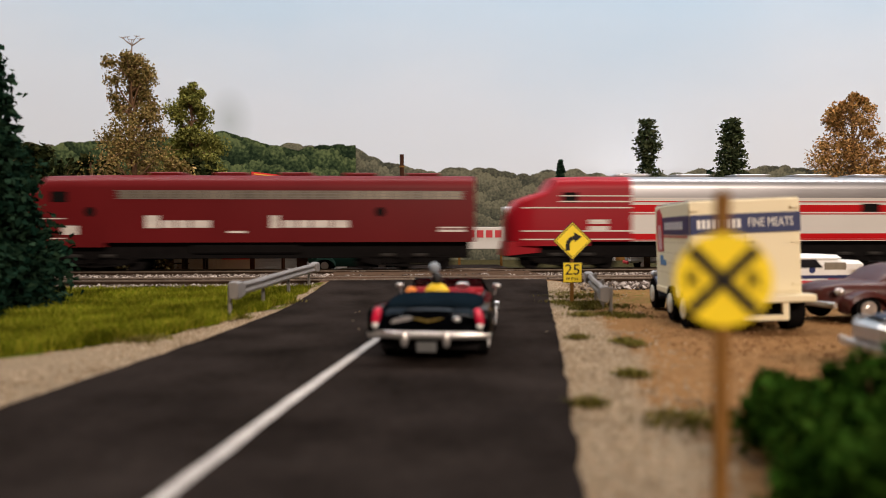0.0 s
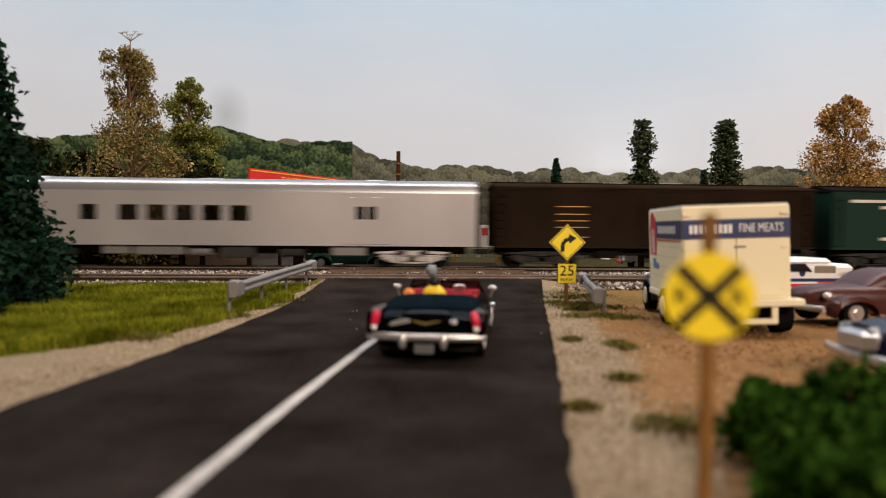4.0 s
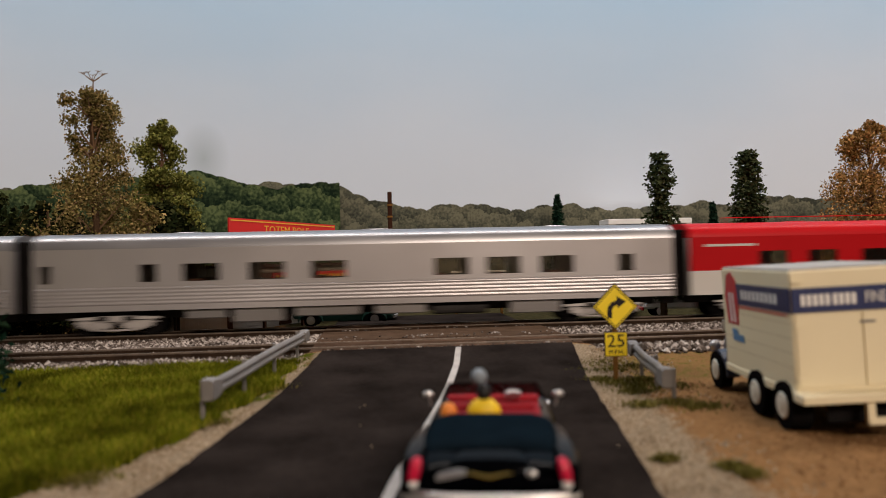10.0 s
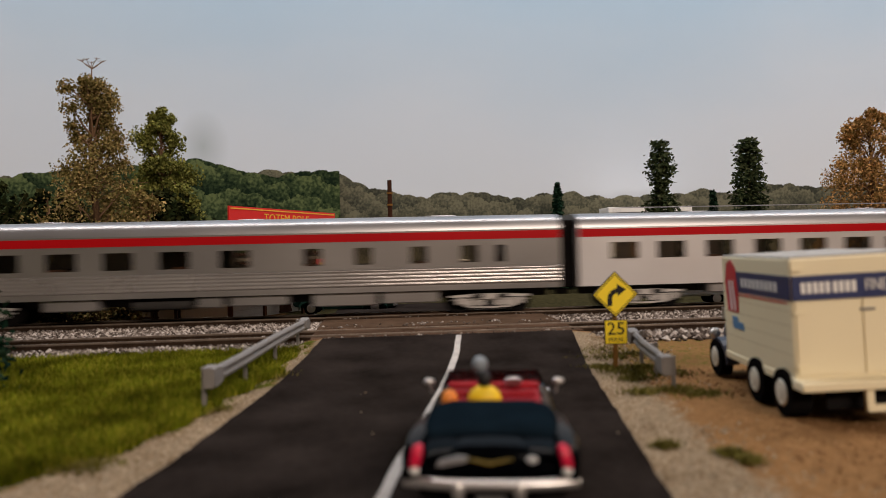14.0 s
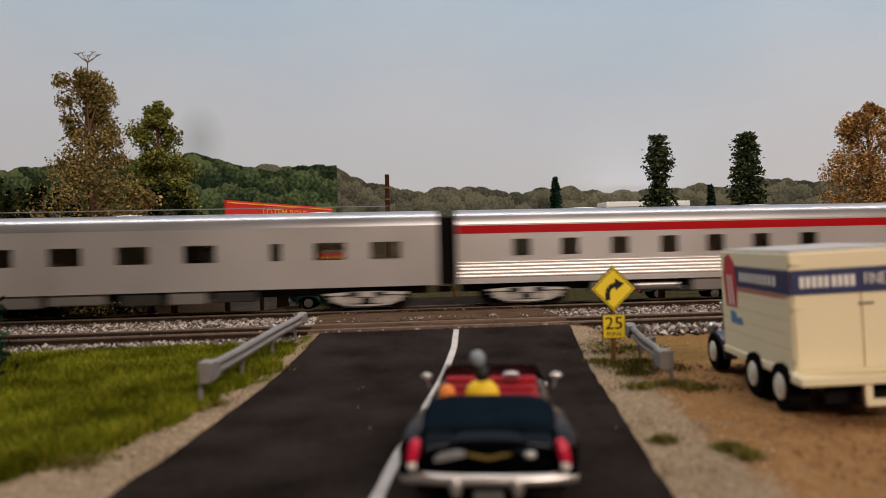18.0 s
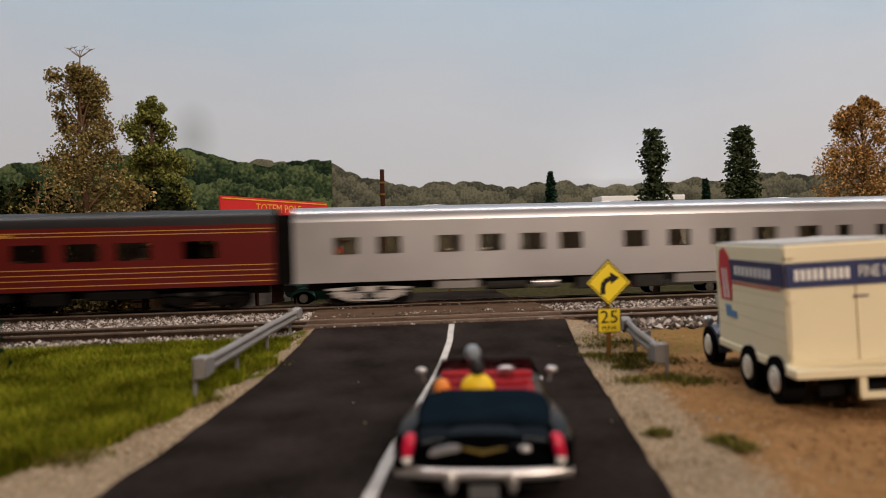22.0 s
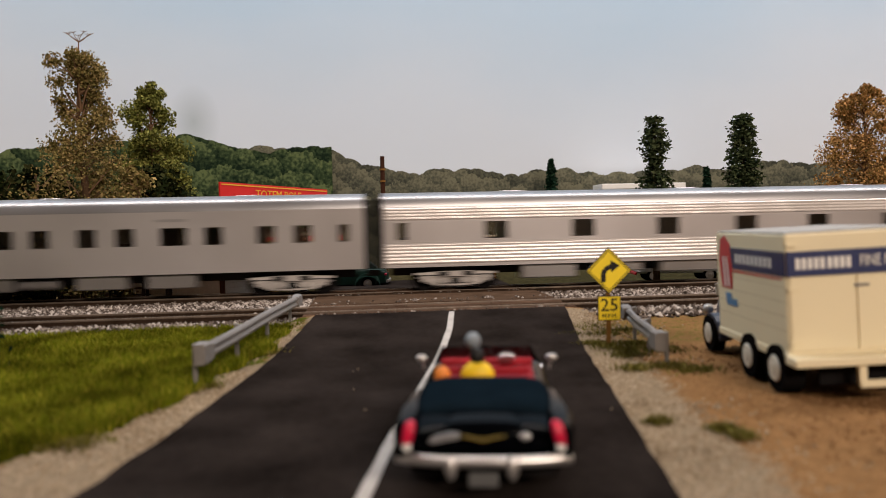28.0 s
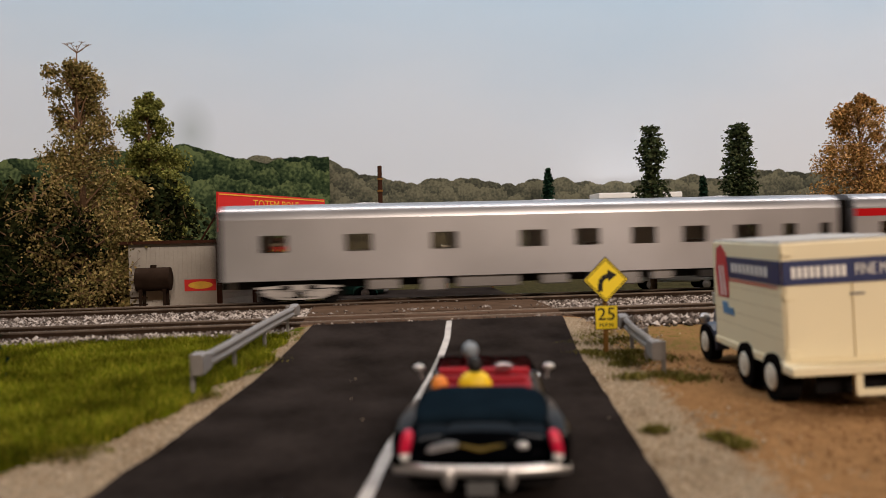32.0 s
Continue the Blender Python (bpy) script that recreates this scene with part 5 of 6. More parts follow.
    v = [b.verts.new(c) for c in ((-0.78, 3.28, 1.02), (0.78, 3.28, 1.02), (0.65, 3.03, 1.41), (-0.65, 3.03, 1.41), (-0.78, 3.285, 1.022), (0.78, 3.285, 1.022), (0.65, 3.035, 1.412), (-0.65, 3.035, 1.412))]
    for f in ((3, 2, 1, 0), (4, 5, 6, 7), (0, 1, 5, 4), (1, 2, 6, 5), (2, 3, 7, 6), (3, 0, 4, 7)):
        b.faces.new([v[i] for i in f])
    part("windscreen", b, "clear", ws).visible_shadow = False
    for s in (-1, 1):
        mr = part("mirror", ball(B(), (s * 0.97, 2.92, 1.22), 0.088, squash=(1, 0.7, 0.85)), "chrome", t, smooth=True)
        part("mirror_stem", tube(B(), (s * 0.93, 2.95, 0.98), (s * 0.965, 2.92, 1.19), 0.018, n=6), "chrome", mr)
    # bumpers
    b = B()
    rg = []
    for i in range(13):
        x = -0.97 + 1.94 * i / 12
        bow = 0.16 * (abs(x) / 0.97) ** 3
        rg.append([(x, -0.10 + bow + 0.055 * math.cos(a), 0.475 + 0.062 * math.sin(a)) for a in [j * math.tau / 10 for j in range(10)]])
    bp = part("rear_bumper", loft(b, rg), "chrome", t, smooth=True)
    for x in (-0.35, 0.31):
        part("overrider", ball(B(), (x, -0.15, 0.42), 0.10, squash=(0.72, 0.6, 1.35)), "chrome", bp, smooth=True)
    part("number_plate", box(B(), -0.16, 0.16, -0.16, -0.135, 0.22, 0.38, 0.01), "plate", bp, "plain pale plate bar")
    b = B()
    rg = []
    for i in range(9):
        x = -0.95 + 1.9 * i / 8
        bow = 0.2 * (abs(x) / 0.95) ** 3
        rg.append([(x, 5.1 - bow + 0.06 * math.cos(a), 0.45 + 0.09 * math.sin(a)) for a in [j * math.tau / 8 for j in range(8)]])
    part("front_bumper", loft(b, rg), "chrome", t, smooth=True)
    part("underside", box(B(), -0.8, 0.8, 0.2, 4.8, 0.22, 0.34), "matte", t)
    for y in (1.05, 4.0):
        for s in (-1, 1):
            wheel(t, s * 0.80, y, 0.33, 0.2, "white", s)


convertible()


def settle(name, low, share):
    """Presses the upper body down: what lies above low keeps only a share of its height."""
    for ob in bpy.data.objects[name].children_recursive:
        for v in ob.data.vertices:
            if v.co.z > low * K:
                v.co.z = low * K + (v.co.z - low * K) * share


settle("convertible_car", 0.55, 0.73)
# the driver: a plain painted toy figure
b = B()
ball(b, (0, 0, 0.18), 0.25, 12, 8, (0.95, 0.6, 0.88))
drv = part("toy_driver", b, "shirt", None, "painted toy driver figure in yellow with grey cap", True, pose(0.16, 13.83, road_z(12) + 0.76, 0, 0, -10))
tagged(drv, "", "figurine")
m2 = B()
ball(m2, (0, 0.02, 0.45), 0.115, 10, 8, (0.9, 1, 1.15))
ball(m2, (-0.06, 0.1, 0.66), 0.125, 10, 8, (0.9, 1, 0.95))
me2 = mesh_of(m2, M["hat"], True)
bmj = bmesh.new()
bmj.from_mesh(drv.data)
n0 = len(bmj.faces)
bmj.from_mesh(me2)
bmj.faces.ensure_lookup_table()
for f in bmj.faces[n0:]:
    f.material_index = 1 if f.calc_center_median().z > 0.57 * K else 2
    f.smooth = True
bmj.to_mesh(drv.data)
bmj.free()
drv.data.materials.append(M["hat"])
drv.data.materials.append(M["black"])
b = B()
ball(b, (0, 0, 0.12), 0.15, 10, 7, (0.8, 0.7, 1.0))
pas = part("toy_passenger", b, material("figure_orange", (0.75, 0.24, 0.03), 0.6), None, "painted toy passenger figure in orange", True, pose(-0.32, 13.93, road_z(12) + 0.82, 0, 0, -10))
tagged(pas, "", "figurine")

# ---------------------------------------------------------------- the box truck


def box_truck():
    t = thing("delivery_truck", pose(6.90, 15.3, -0.05, 0, -2.2, -8.5), "cream box delivery truck with a navy lettered band", "truck")
    W, L, Z0, Z1 = 1.15, 3.40, 0.78, 2.86
    bodyp = part("cargo_box", box(B(), -W, W, 0.02, L, Z0, Z1, 0.03), "truckcream", t)
    part("roof_panel", box(B(), -W + 0.02, W - 0.02, 0.05, L - 0.03, Z1 + 0.001, Z1 + 0.03, 0.01), "truckroof", bodyp, "pale grey white roof")
    part("sill_rail", box(B(), -W - 0.02, W + 0.02, 0.0, L + 0.02, Z0 - 0.10, Z0 + 0.06, 0.02), "truckcream", bodyp)
    # navy band round sides and back
    zb0, zb1 = 2.14, 2.56
    part("band", box(B(), -W + 0.02, W - 0.02, -0.008, 0.018, zb0, zb1), "navy", bodyp, "navy blue band")
    for s in (-1, 1):
        part("band", box(B(), s * (W + 0.006) - 0.006, s * (W + 0.006) + 0.006, 0.03, 2.55, zb0, zb1), "navy", bodyp, "navy blue band")
        # side emblem: a red feathered crest with white and pale blue
        x = s * (W + 0.007)
        q = part("crest", prism(B(), [(2.52, 1.72), (3.10, 1.72), (3.22, 2.3), (3.10, 2.72), (2.85, 2.80), (2.58, 2.62), (2.48, 2.2)], x - 0.007, x + 0.007, "x"), "bandred", bodyp, "red feathered crest emblem")
        for i in range(2):
            part("crest_stripe", prism(B(), [(2.62 + i * 0.2, 1.75), (2.72 + i * 0.2, 1.75), (2.82 + i * 0.18, 2.35), (2.74 + i * 0.18, 2.38)], x - 0.011, x + 0.011, "x"), "white", q)
        part("crest_base", prism(B(), [(2.25, 1.38), (2.85, 1.38), (2.9, 1.62), (2.62, 1.62), (2.57, 1.52), (2.3, 1.52)], x - 0.008, x + 0.008, "x"), "bandblue", bodyp, "pale blue script shape")
        part("side_pinstripe", box(B(), x - 0.006, x + 0.006, 0.2, 2.5, 2.08, 2.11), "bandred", bodyp)
        for z in (1.2, 1.45, 1.7, 1.95):
            part("panel_joint", box(B(), s * (W + 0.001) - 0.002, s * (W + 0.001) + 0.002, 0.05, L - 0.05, z, z + 0.012), "joint", bodyp)
    text("lettering", "FINE MEATS", 0.27, "white", bodyp, pose(0.53, -0.012, 2.35, 90), "white words on the band", squeeze=0.66)
    for x0, k in ((-0.99, 5), (-0.46, 4)):
        for i in range(k):
            part("name_bar", box(B(), x0 + i * 0.102, x0 + i * 0.102 + 0.075, -0.014, -0.009, 2.255, 2.445), "white", bodyp, "plain white bar in place of the name")
    for i in range(9):
        part("name_bar", box(B(), -W - 0.018, -W - 0.013, 0.55 + i * 0.2, 0.68 + i * 0.2, 2.26, 2.44), "white", bodyp, "plain white bar in place of the name")
    # rear doors
    for s in (-1, 1):
        d = part("rear_door", box(B(), min(s * 0.015, s * (W - 0.06)), max(s * 0.015, s * (W - 0.06)), -0.006, 0.019, Z0 + 0.1, 2.12, 0.004), "truckcream", bodyp)
        for z in (1.0, 1.90, 2.64):
            part("hinge", box(B(), min(s * (W - 0.02), s * (W - 0.2)), max(s * (W - 0.02), s * (W - 0.2)), -0.03, -0.007, z, z + 0.05), "truckcream", d)
    part("door_handle", box(B(), -0.04, 0.20, -0.03, -0.007, 1.93, 1.97), "galv", bodyp)
    # rear step and hoop
    part("rear_step", box(B(), -W - 0.08, W + 0.12, -0.42, -0.01, 0.67, 0.82, 0.02), "truckcream", t)
    b = B()
    box(b, -0.19, -0.07, -0.36, -0.26, 0.33, 0.67)
    box(b, 0.61, 0.73, -0.36, -0.26, 0.33, 0.67)
    box(b, -0.19, 0.73, -0.37, -0.25, 0.29, 0.41, 0.02)
    part("step_hoop", b, "truckcream", t)
    part("chassis", box(B(), -0.45, 0.45, 0.1, 5.2, 0.48, 0.70, 0.02), "matte", t)
    part("mud_flap", box(B(), -0.7, 0.7, -0.06, -0.02, 0.3, 0.69), "matte", t)
    # cab
    rg = []
    for y, w, z0, z1 in ((3.45, 0.80, 0.6, 2.1), (3.55, 0.82, 0.55, 2.2), (4.0, 0.82, 0.55, 2.18), (4.3, 0.78, 0.55, 1.45), (5.1, 0.66, 0.6, 1.35), (5.3, 0.58, 0.65, 1.1)):
        rg.append([(x, y, z) for x, z in section(w, z0, z1, 10, 0.35)])
    part("cab", loft(B(), rg), "cabblue", t, "dark blue cab", smooth=True)
    for s in (-1, 1):
        rg = []
        for i in range(9):
            a = math.pi * i / 8
            y = 4.42 - 0.58 * math.cos(a)
            z = 0.50 + 0.50 * math.sin(a)
            rg.append([(s * 0.75, y, z), (s * 1.02, y, z - 0.03), (s * 1.02, y + 0.06 * math.cos(a), z - 0.10), (s * 0.75, y, z - 0.08)])
        part("front_fender", loft(B(), rg), "cabblue", t)
        part("head_lamp", ball(B(), (s * 0.85, 5.1, 0.98), 0.13), "chrome", t, smooth=True)
        part("side_mirror", box(B(), s * 0.98 - 0.05, s * 0.98 + 0.05, 3.9, 3.95, 1.45, 1.7, 0.01), "chrome", t)
        for x, y, w in ((1.05, 0.45, 0.34), (1.05, 1.68, 0.34), (0.92, 4.52, 0.26)):
            wh = wheel(t, s * x, y, 0.43, w, "wheelwhite", s, "wheelwhite", 0.55)
            wh.location.z += (0.045 - s * 0.038 * x) * K


box_truck()

# ---------------------------------------------------------------- other parked vehicles


def sedan(name, m, paint, label, chrome="chrome", L=4.9):
    """A rounded forties sedan with separate fenders."""
    t = thing(name, m, label, "car")
    rg = []
    for y, w, z0, z1 in ((0.0, 0.55, 0.45, 0.75), (0.15, 0.75, 0.35, 0.95), (0.9, 0.84, 0.3, 1.1), (1.6, 0.86, 0.3, 1.12), (3.2, 0.86, 0.3, 1.12), (4.3, 0.66, 0.35, 1.08), (4.75, 0.55, 0.4, 0.98), (4.9, 0.4, 0.5, 0.8)):
        rg.append([(x, y * L / 4.9, z) for x, z in section(w, z0, z1, 12, 0.35)])
    part("body", loft(B(), rg), paint, t, smooth=True)
    rg = []
    for y, w, z1 in ((0.55, 0.5, 1.1), (1.0, 0.66, 1.42), (1.6, 0.70, 1.6), (2.5, 0.70, 1.62), (3.0, 0.66, 1.5), (3.4, 0.62, 1.1)):
        rg.append([(x, y * L / 4.9, z) for x, z in section(w, 1.0, z1, 10, 0.45)])
    cb = part("cabin", loft(B(), rg), paint, t, smooth=True)
    for s in (-1, 1):
        for y0, y1 in ((1.15, 1.95), (2.1, 2.85)):
            part("side_window", prism(B(), [(y0, 1.15), (y1, 1.15), (y1 - 0.06, 1.42), (y0 + 0.06, 1.42)], s * 0.70 - 0.012, s * 0.70 + 0.012, "x"), "matte", cb, "dark glass")
        for y in (0.95, 3.95):
            rg = []
            for i in range(9):
                a = math.pi * i / 8
                yy, zz = y * L / 4.9 - 0.58 * math.cos(a), 0.42 + 0.45 * math.sin(a)
                rg.append([(s * 0.60, yy, zz), (s * 0.90, yy, zz - 0.05), (s * 0.95, yy, zz - 0.2), (s * 0.60, yy, zz - 0.16)])
            part("fender", loft(B(), rg), paint, t, smooth=True)
            wheel(t, s * 0.76, y * L / 4.9, 0.34, 0.2, chrome, s)
        part("head_lamp", ball(B(), (s * 0.72, 4.6 * L / 4.9, 0.82), 0.12), "chrome", t, smooth=True)
        part("tail_light", ball(B(), (s * 0.72, 0.1, 0.75), 0.07), "lamp_red", t, smooth=True)
    part("windscreen", prism(B(), [(3.02 * L / 4.9, 1.46), (3.30 * L / 4.9, 1.14), (3.34 * L / 4.9, 1.16), (3.06 * L / 4.9, 1.49)], -0.52, 0.52, "y"), "matte", cb, "dark glass")
    part("rear_window", prism(B(), [(0.70 * L / 4.9, 1.22), (0.98 * L / 4.9, 1.42), (0.96 * L / 4.9, 1.45), (0.66 * L / 4.9, 1.24)], -0.3, 0.3, "y"), "matte", cb, "dark glass")
    for y in (-0.08, 4.95 * L / 4.9):
        b = B()
        rr = []
        for i in range(9):
            x = -0.88 + 1.76 * i / 8
            bow = 0.12 * (abs(x) / 0.88) ** 2 * (1 if y < 0 else -1)
            rr.append([(x, y + bow + 0.05 * math.cos(a), 0.45 + 0.08 * math.sin(a)) for a in [j * math.tau / 8 for j in range(8)]])
        part("bumper", loft(b, rr), "chrome", t, smooth=True)
    return t


sedan("sedan_car", pose(14.0, 17.5, 0.0, 0, 0, 97), "brownpaint", "dark maroon brown vintage sedan parked beside the truck")


def utility_van(name, m, label, words, red_side=True):
    t = thing(name, m, label, "van")
    body = part("body", box(B(), -0.85, 0.85, 0, 4.3, 0.45, 1.25, 0.10), "white", t)
    part("roof", box(B(), -0.80, 0.80, 0.1, 3.6, 1.22, 1.42, 0.12), "white", t)
    if red_side:
        part("front_panel", box(B(), -0.862, 0.862, 3.05, 4.22, 0.47, 0.78, 0.02), "bandred", t, "red lower front panel")
    for s in (-1, 1):
        for z, c in ((0.56, "bandred"), (0.72, "navy")) if red_side else ():
            part("side_stripe", box(B(), s * 0.856 - 0.006, s * 0.856 + 0.006, 0.1, 4.2, z, z + 0.10), c, body)
        part("side_window", box(B(), s * 0.852 - 0.008, s * 0.852 + 0.008, 2.95, 3.65, 0.98, 1.2, 0.004), "grille", t, "grey cab glass")
        text("lettering", words, 0.20, "post" if red_side else "bandred", body, pose(s * 0.86, 1.5, 1.02, 90, 0, 90 * s), "dark words on the white side")
        part("badge", tube(B(), (s * 0.852, 2.55, 0.98), (s * 0.866, 2.55, 0.98), 0.10, n=14), "navy", body)
        for y in (0.8, 3.5):
            wheel(t, s * 0.72, y, 0.34, 0.2, "chrome", s)
        part("head_lamp", tube(B(), (s * 0.55, 4.28, 0.85), (s * 0.55, 4.36, 0.85), 0.14, n=12), "chrome", t)
        part("tail_light", box(B(), s * 0.7 - 0.08, s * 0.7 + 0.08, -0.03, 0.02, 0.6, 0.9, 0.01), "lamp_red", t)
    part("grille", box(B(), -0.4, 0.4, 4.28, 4.34, 0.6, 0.95, 0.02), "chrome", t)
    part("bumper", box(B(), -0.85, 0.85, 4.3, 4.42, 0.38, 0.55, 0.04), "bandred", t)
    part("windscreen", prism(B(), [(3.58, 1.38), (3.85, 1.2), (3.9, 1.22), (3.62, 1.41)], -0.7, 0.7, "y"), "matte", t, "dark glass")
    return t


utility_van("mail_van", pose(9.1, 21.6, 0.0, 0, 0, -86), "white mail van with red and blue side stripes beyond the truck", "U.S. MAIL")
utility_van("ambulance", pose(16.2, 38.1, 0.0, 0, 0, 80), "white ambulance parked across the tracks", "AMBULANCE", False)
t = sedan("blue_car", pose(11.08, 10.0, 0.0, 0, 0, 86), "carnavy", "dark blue vintage car with bright chrome front lamps")
part("radiator_grille", box(B(), -0.46, 0.46, 4.62, 4.98, 0.46, 0.98, 0.14), "chrome", t, "broad pale radiator grille")
settle("blue_car", 0.45, 0.80)
settle("sedan_car", 0.45, 0.78)
sedan("green_car", pose(-0.4, 38.6, 0.05, 0, 0, 86), "greencar", "dark green vintage car with pale wheels beyond the tracks")

# ---------------------------------------------------------------- the trading post


def trading_post():
    t = thing("trading_post", pose(-8.15, 38.1, -0.05), "white clapboard trading post with a red roof billboard", "building")
    H = 3.0
    # left wing: wall from the corner to the left
    w1 = part("side_wall", box(B(), -4.0, 0, 0, 0.2, 0, H), "clap", t)
    for i in range(20):
        x = -4.0 + i * 0.2
        part("board", box(B(), x + 0.004, x + 0.185, -0.018, -0.002, 0.1, H - 0.02), "clap", w1)
    part("base_board", box(B(), -4.0, 0, -0.03, -0.005, 0, 0.14), "trim", w1)
    m = pose(0, 0, 0, 0, 0, 55)
    front = part("front_wall", box(B(), 0.0, 9.4, 0, 0.2, 0, H), "clap", t, m=m)
    for i in range(12):
        part("board", box(B(), 0.12, 9.3, -0.03, -0.002, 0.15 + i * 0.235, 0.37 + i * 0.235, 0.01), "clap", front)
    part("corner_post", box(B(), -0.10, 0.12, -0.08, 0.12, 0, H + 0.05, 0.01), "trim", t, "dark brown corner trim")
    for x in (2.0, 5.4):
        wdw = part("window", box(B(), x - 0.6, x + 0.6, -0.05, 0.0, 0.95, 2.1), "matte", front, "dark glass")
        part("window_frame", box(B(), x - 0.7, x + 0.7, -0.065, -0.051, 2.1, 2.2), "trim", wdw)
    part("door", box(B(), 3.3, 4.2, -0.06, 0.0, 0.05, 2.1, 0.01), "trim", front)
    for x in (1.0, 3.7, 6.4):
        part("porch_post", box(B(), x - 0.07, x + 0.07, -1.3, -1.16, 0, 2.35, 0.01), "trim", front)
    part("porch_roof", prism(B(), [(-1.5, 2.3), (0, 2.62), (0, 2.72), (-1.5, 2.4)], 0.3, 7.2, "x"), "trim", front)
    part("roof", prism(B(), [(-4.3, -0.35), (0.1, -0.35), (5.75, 7.75), (5.75, 8.2), (-1.3, 8.2)], H, H + 0.14, "z"), "trim", t, "dark flat roof")
    part("back_wall", box(B(), -1.0, 5.4, 7.75, 7.95, 0, H), "clap", t)
    part("west_wall", prism(B(), [(-4.0, 0.2), (-3.8, 0.2), (-0.8, 7.75), (-1.0, 7.75)], 0, H, "z"), "clap", t)
    # wall sign
    sg = part("wall_sign", box(B(), -1.55, -0.12, -0.05, -0.02, 0.78, 1.32, 0.01), "signred", t, "small red metal sign with an orange oval")
    b = B()
    loft(b, [[(-0.83 + 0.55 * math.cos(a), y, 1.05 + 0.17 * math.sin(a)) for a in [i * math.tau / 20 for i in range(20)]] for y in (-0.051, -0.062)])
    part("oval", b, "signyellow", sg)
    # billboard on the roof
    bb = part("billboard", box(B(), 0.0, 8.35, 0, 0.1, 3.5, 5.45), "signred", t, "bright red billboard with yellow words", m=pose(-0.25, 1.3, 0.0, 0, 0.7, 55.7))
    for z in (3.58, 5.31):
        part("border", box(B(), 0.08, 8.27, -0.02, -0.002, z, z + 0.06), "signyellow", bb)
    text("sign_words", "TOTEM POLE", 0.62, "signyellow", bb, pose(4.2, -0.008, 4.93, 90), squeeze=0.98)
    text("sign_words", "TRADING POST", 0.78, "signyellow", bb, pose(4.2, -0.008, 4.2, 90), squeeze=0.95)
    b = B()
    for x in (0.3, 2.7, 5.3, 8.0):
        tube(b, (x, 0.15, H + 0.1), (x, 0.15, 5.3), 0.06, n=6)
        tube(b, (x, 1.5, H + 0.12), (x, 0.15, 4.7), 0.05, n=6)
    part("billboard_brace", b, "trim", bb)
    # red sign boards along the front, lettered in yellow
    for x0, x1 in ((1.2, 3.2), (4.4, 7.2)):
        fb = part("front_sign", box(B(), x0, x1, -1.62, -1.52, 2.15, 2.72, 0.01), "signred", front, "red sign board with yellow lettering bars")
        n = int((x1 - x0) / 0.36)
        for i in range(n):
            part("lettering", box(B(), x0 + 0.16 + i * 0.36, x0 + 0.40 + i * 0.36, -1.64, -1.621, 2.28, 2.58), "signyellow", fb)


trading_post()


def fuel_tank():
    t = thing("fuel_tank", pose(-10.75, 37.0, -0.03, 0, 0, 4), "rusty black oil tank on a timber stand by the wall", "tank")
    tk = part("drum", tube(B(), (-0.72, 0, 1.42), (0.72, 0, 1.42), 0.52, n=18), "rust", t, smooth=True)
    for x in (-0.72, 0.72):
        part("drum_end", tube(B(), (x, 0, 1.42), (x + (0.06 if x > 0 else -0.06), 0, 1.42), 0.5, 0.3, 18), "rust", tk)
    part("filler_cap", tube(B(), (0, 0, 1.92), (0, 0, 2.05), 0.13, n=10), "rust", tk)
    for x in (-0.5, 0.5):
        for y in (-0.35, 0.35):
            part("leg", box(B(), x - 0.06, x + 0.06, y - 0.06, y + 0.06, 0, 0.95), "rust", t)
        part("cradle", box(B(), x - 0.08, x + 0.08, -0.45, 0.45, 0.88, 1.0), "rust", t)
    for z in (0.3, 0.6):
        part("cross_brace", box(B(), -0.9, -0.2, -0.42, -0.36, z, z + 0.07), "rust", t)


fuel_tank()
t = thing("utility_pole", pose(-0.27, 53.0, -0.1), "dark weathered utility pole", "pole")
part("shaft", tube(B(), (0, 0, 0), (0, 0, 7.96), 0.185, 0.15, 10), "trim", t)
for z in (6.2, 7.0):
    part("pole_band", tube(B(), (0, 0, z), (0, 0, z + 0.12), 0.20, 0.20, 10), "post", t)


def far_building():
    t = thing("far_building", pose(15.45, 53.6, -0.7), "low flat-roofed white building behind the trees", "building")
    part("wall", box(B(), 0, 5.9, 0.5, 1.9, 0, 5.98), "post", t, "brown wall set back under the fascia")
    part("fascia", box(B(), -0.15, 6.05, -0.15, 2.0, 6.08, 6.45, 0.02), "white", t)
    for x, w in ((0.15, 0.55), (5.85, 0.42)):
        part("corner_pier", box(B(), x - w / 2, x + w / 2, -0.12, 0.45, 0, 6.07), "white", t)
    for i in range(3):
        w = part("window", box(B(), 0.7 + i * 1.7, 1.9 + i * 1.7, 0.44, 0.49, 4.9, 5.85), "trim", t, "dark brown glazed opening")
        part("mullion", box(B(), 1.25 + i * 1.7, 1.35 + i * 1.7, 0.40, 0.439, 4.9, 5.85), "white", w)


far_building()


def roadside_board():
    t = thing("roadside_board", pose(4.6, 44.0, -0.05), "cream roadside sign board with red lettering bars", "sign board")
    f = part("face", box(B(), -1.7, 1.5, 0, 0.12, 1.15, 2.5, 0.02), "cream", t)
    for i in range(5):
        part("lettering", box(B(), -1.45 + i * 0.56, -1.05 + i * 0.56, -0.02, -0.002, 1.85, 2.3), "bandred", f, "plain red bar in place of the name")
    for x in (-1.4, 1.2):
        part("post", box(B(), x - 0.07, x + 0.07, 0.13, 0.26, 0, 2.4), "post", t)


roadside_board()

# ---------------------------------------------------------------- trees and plants


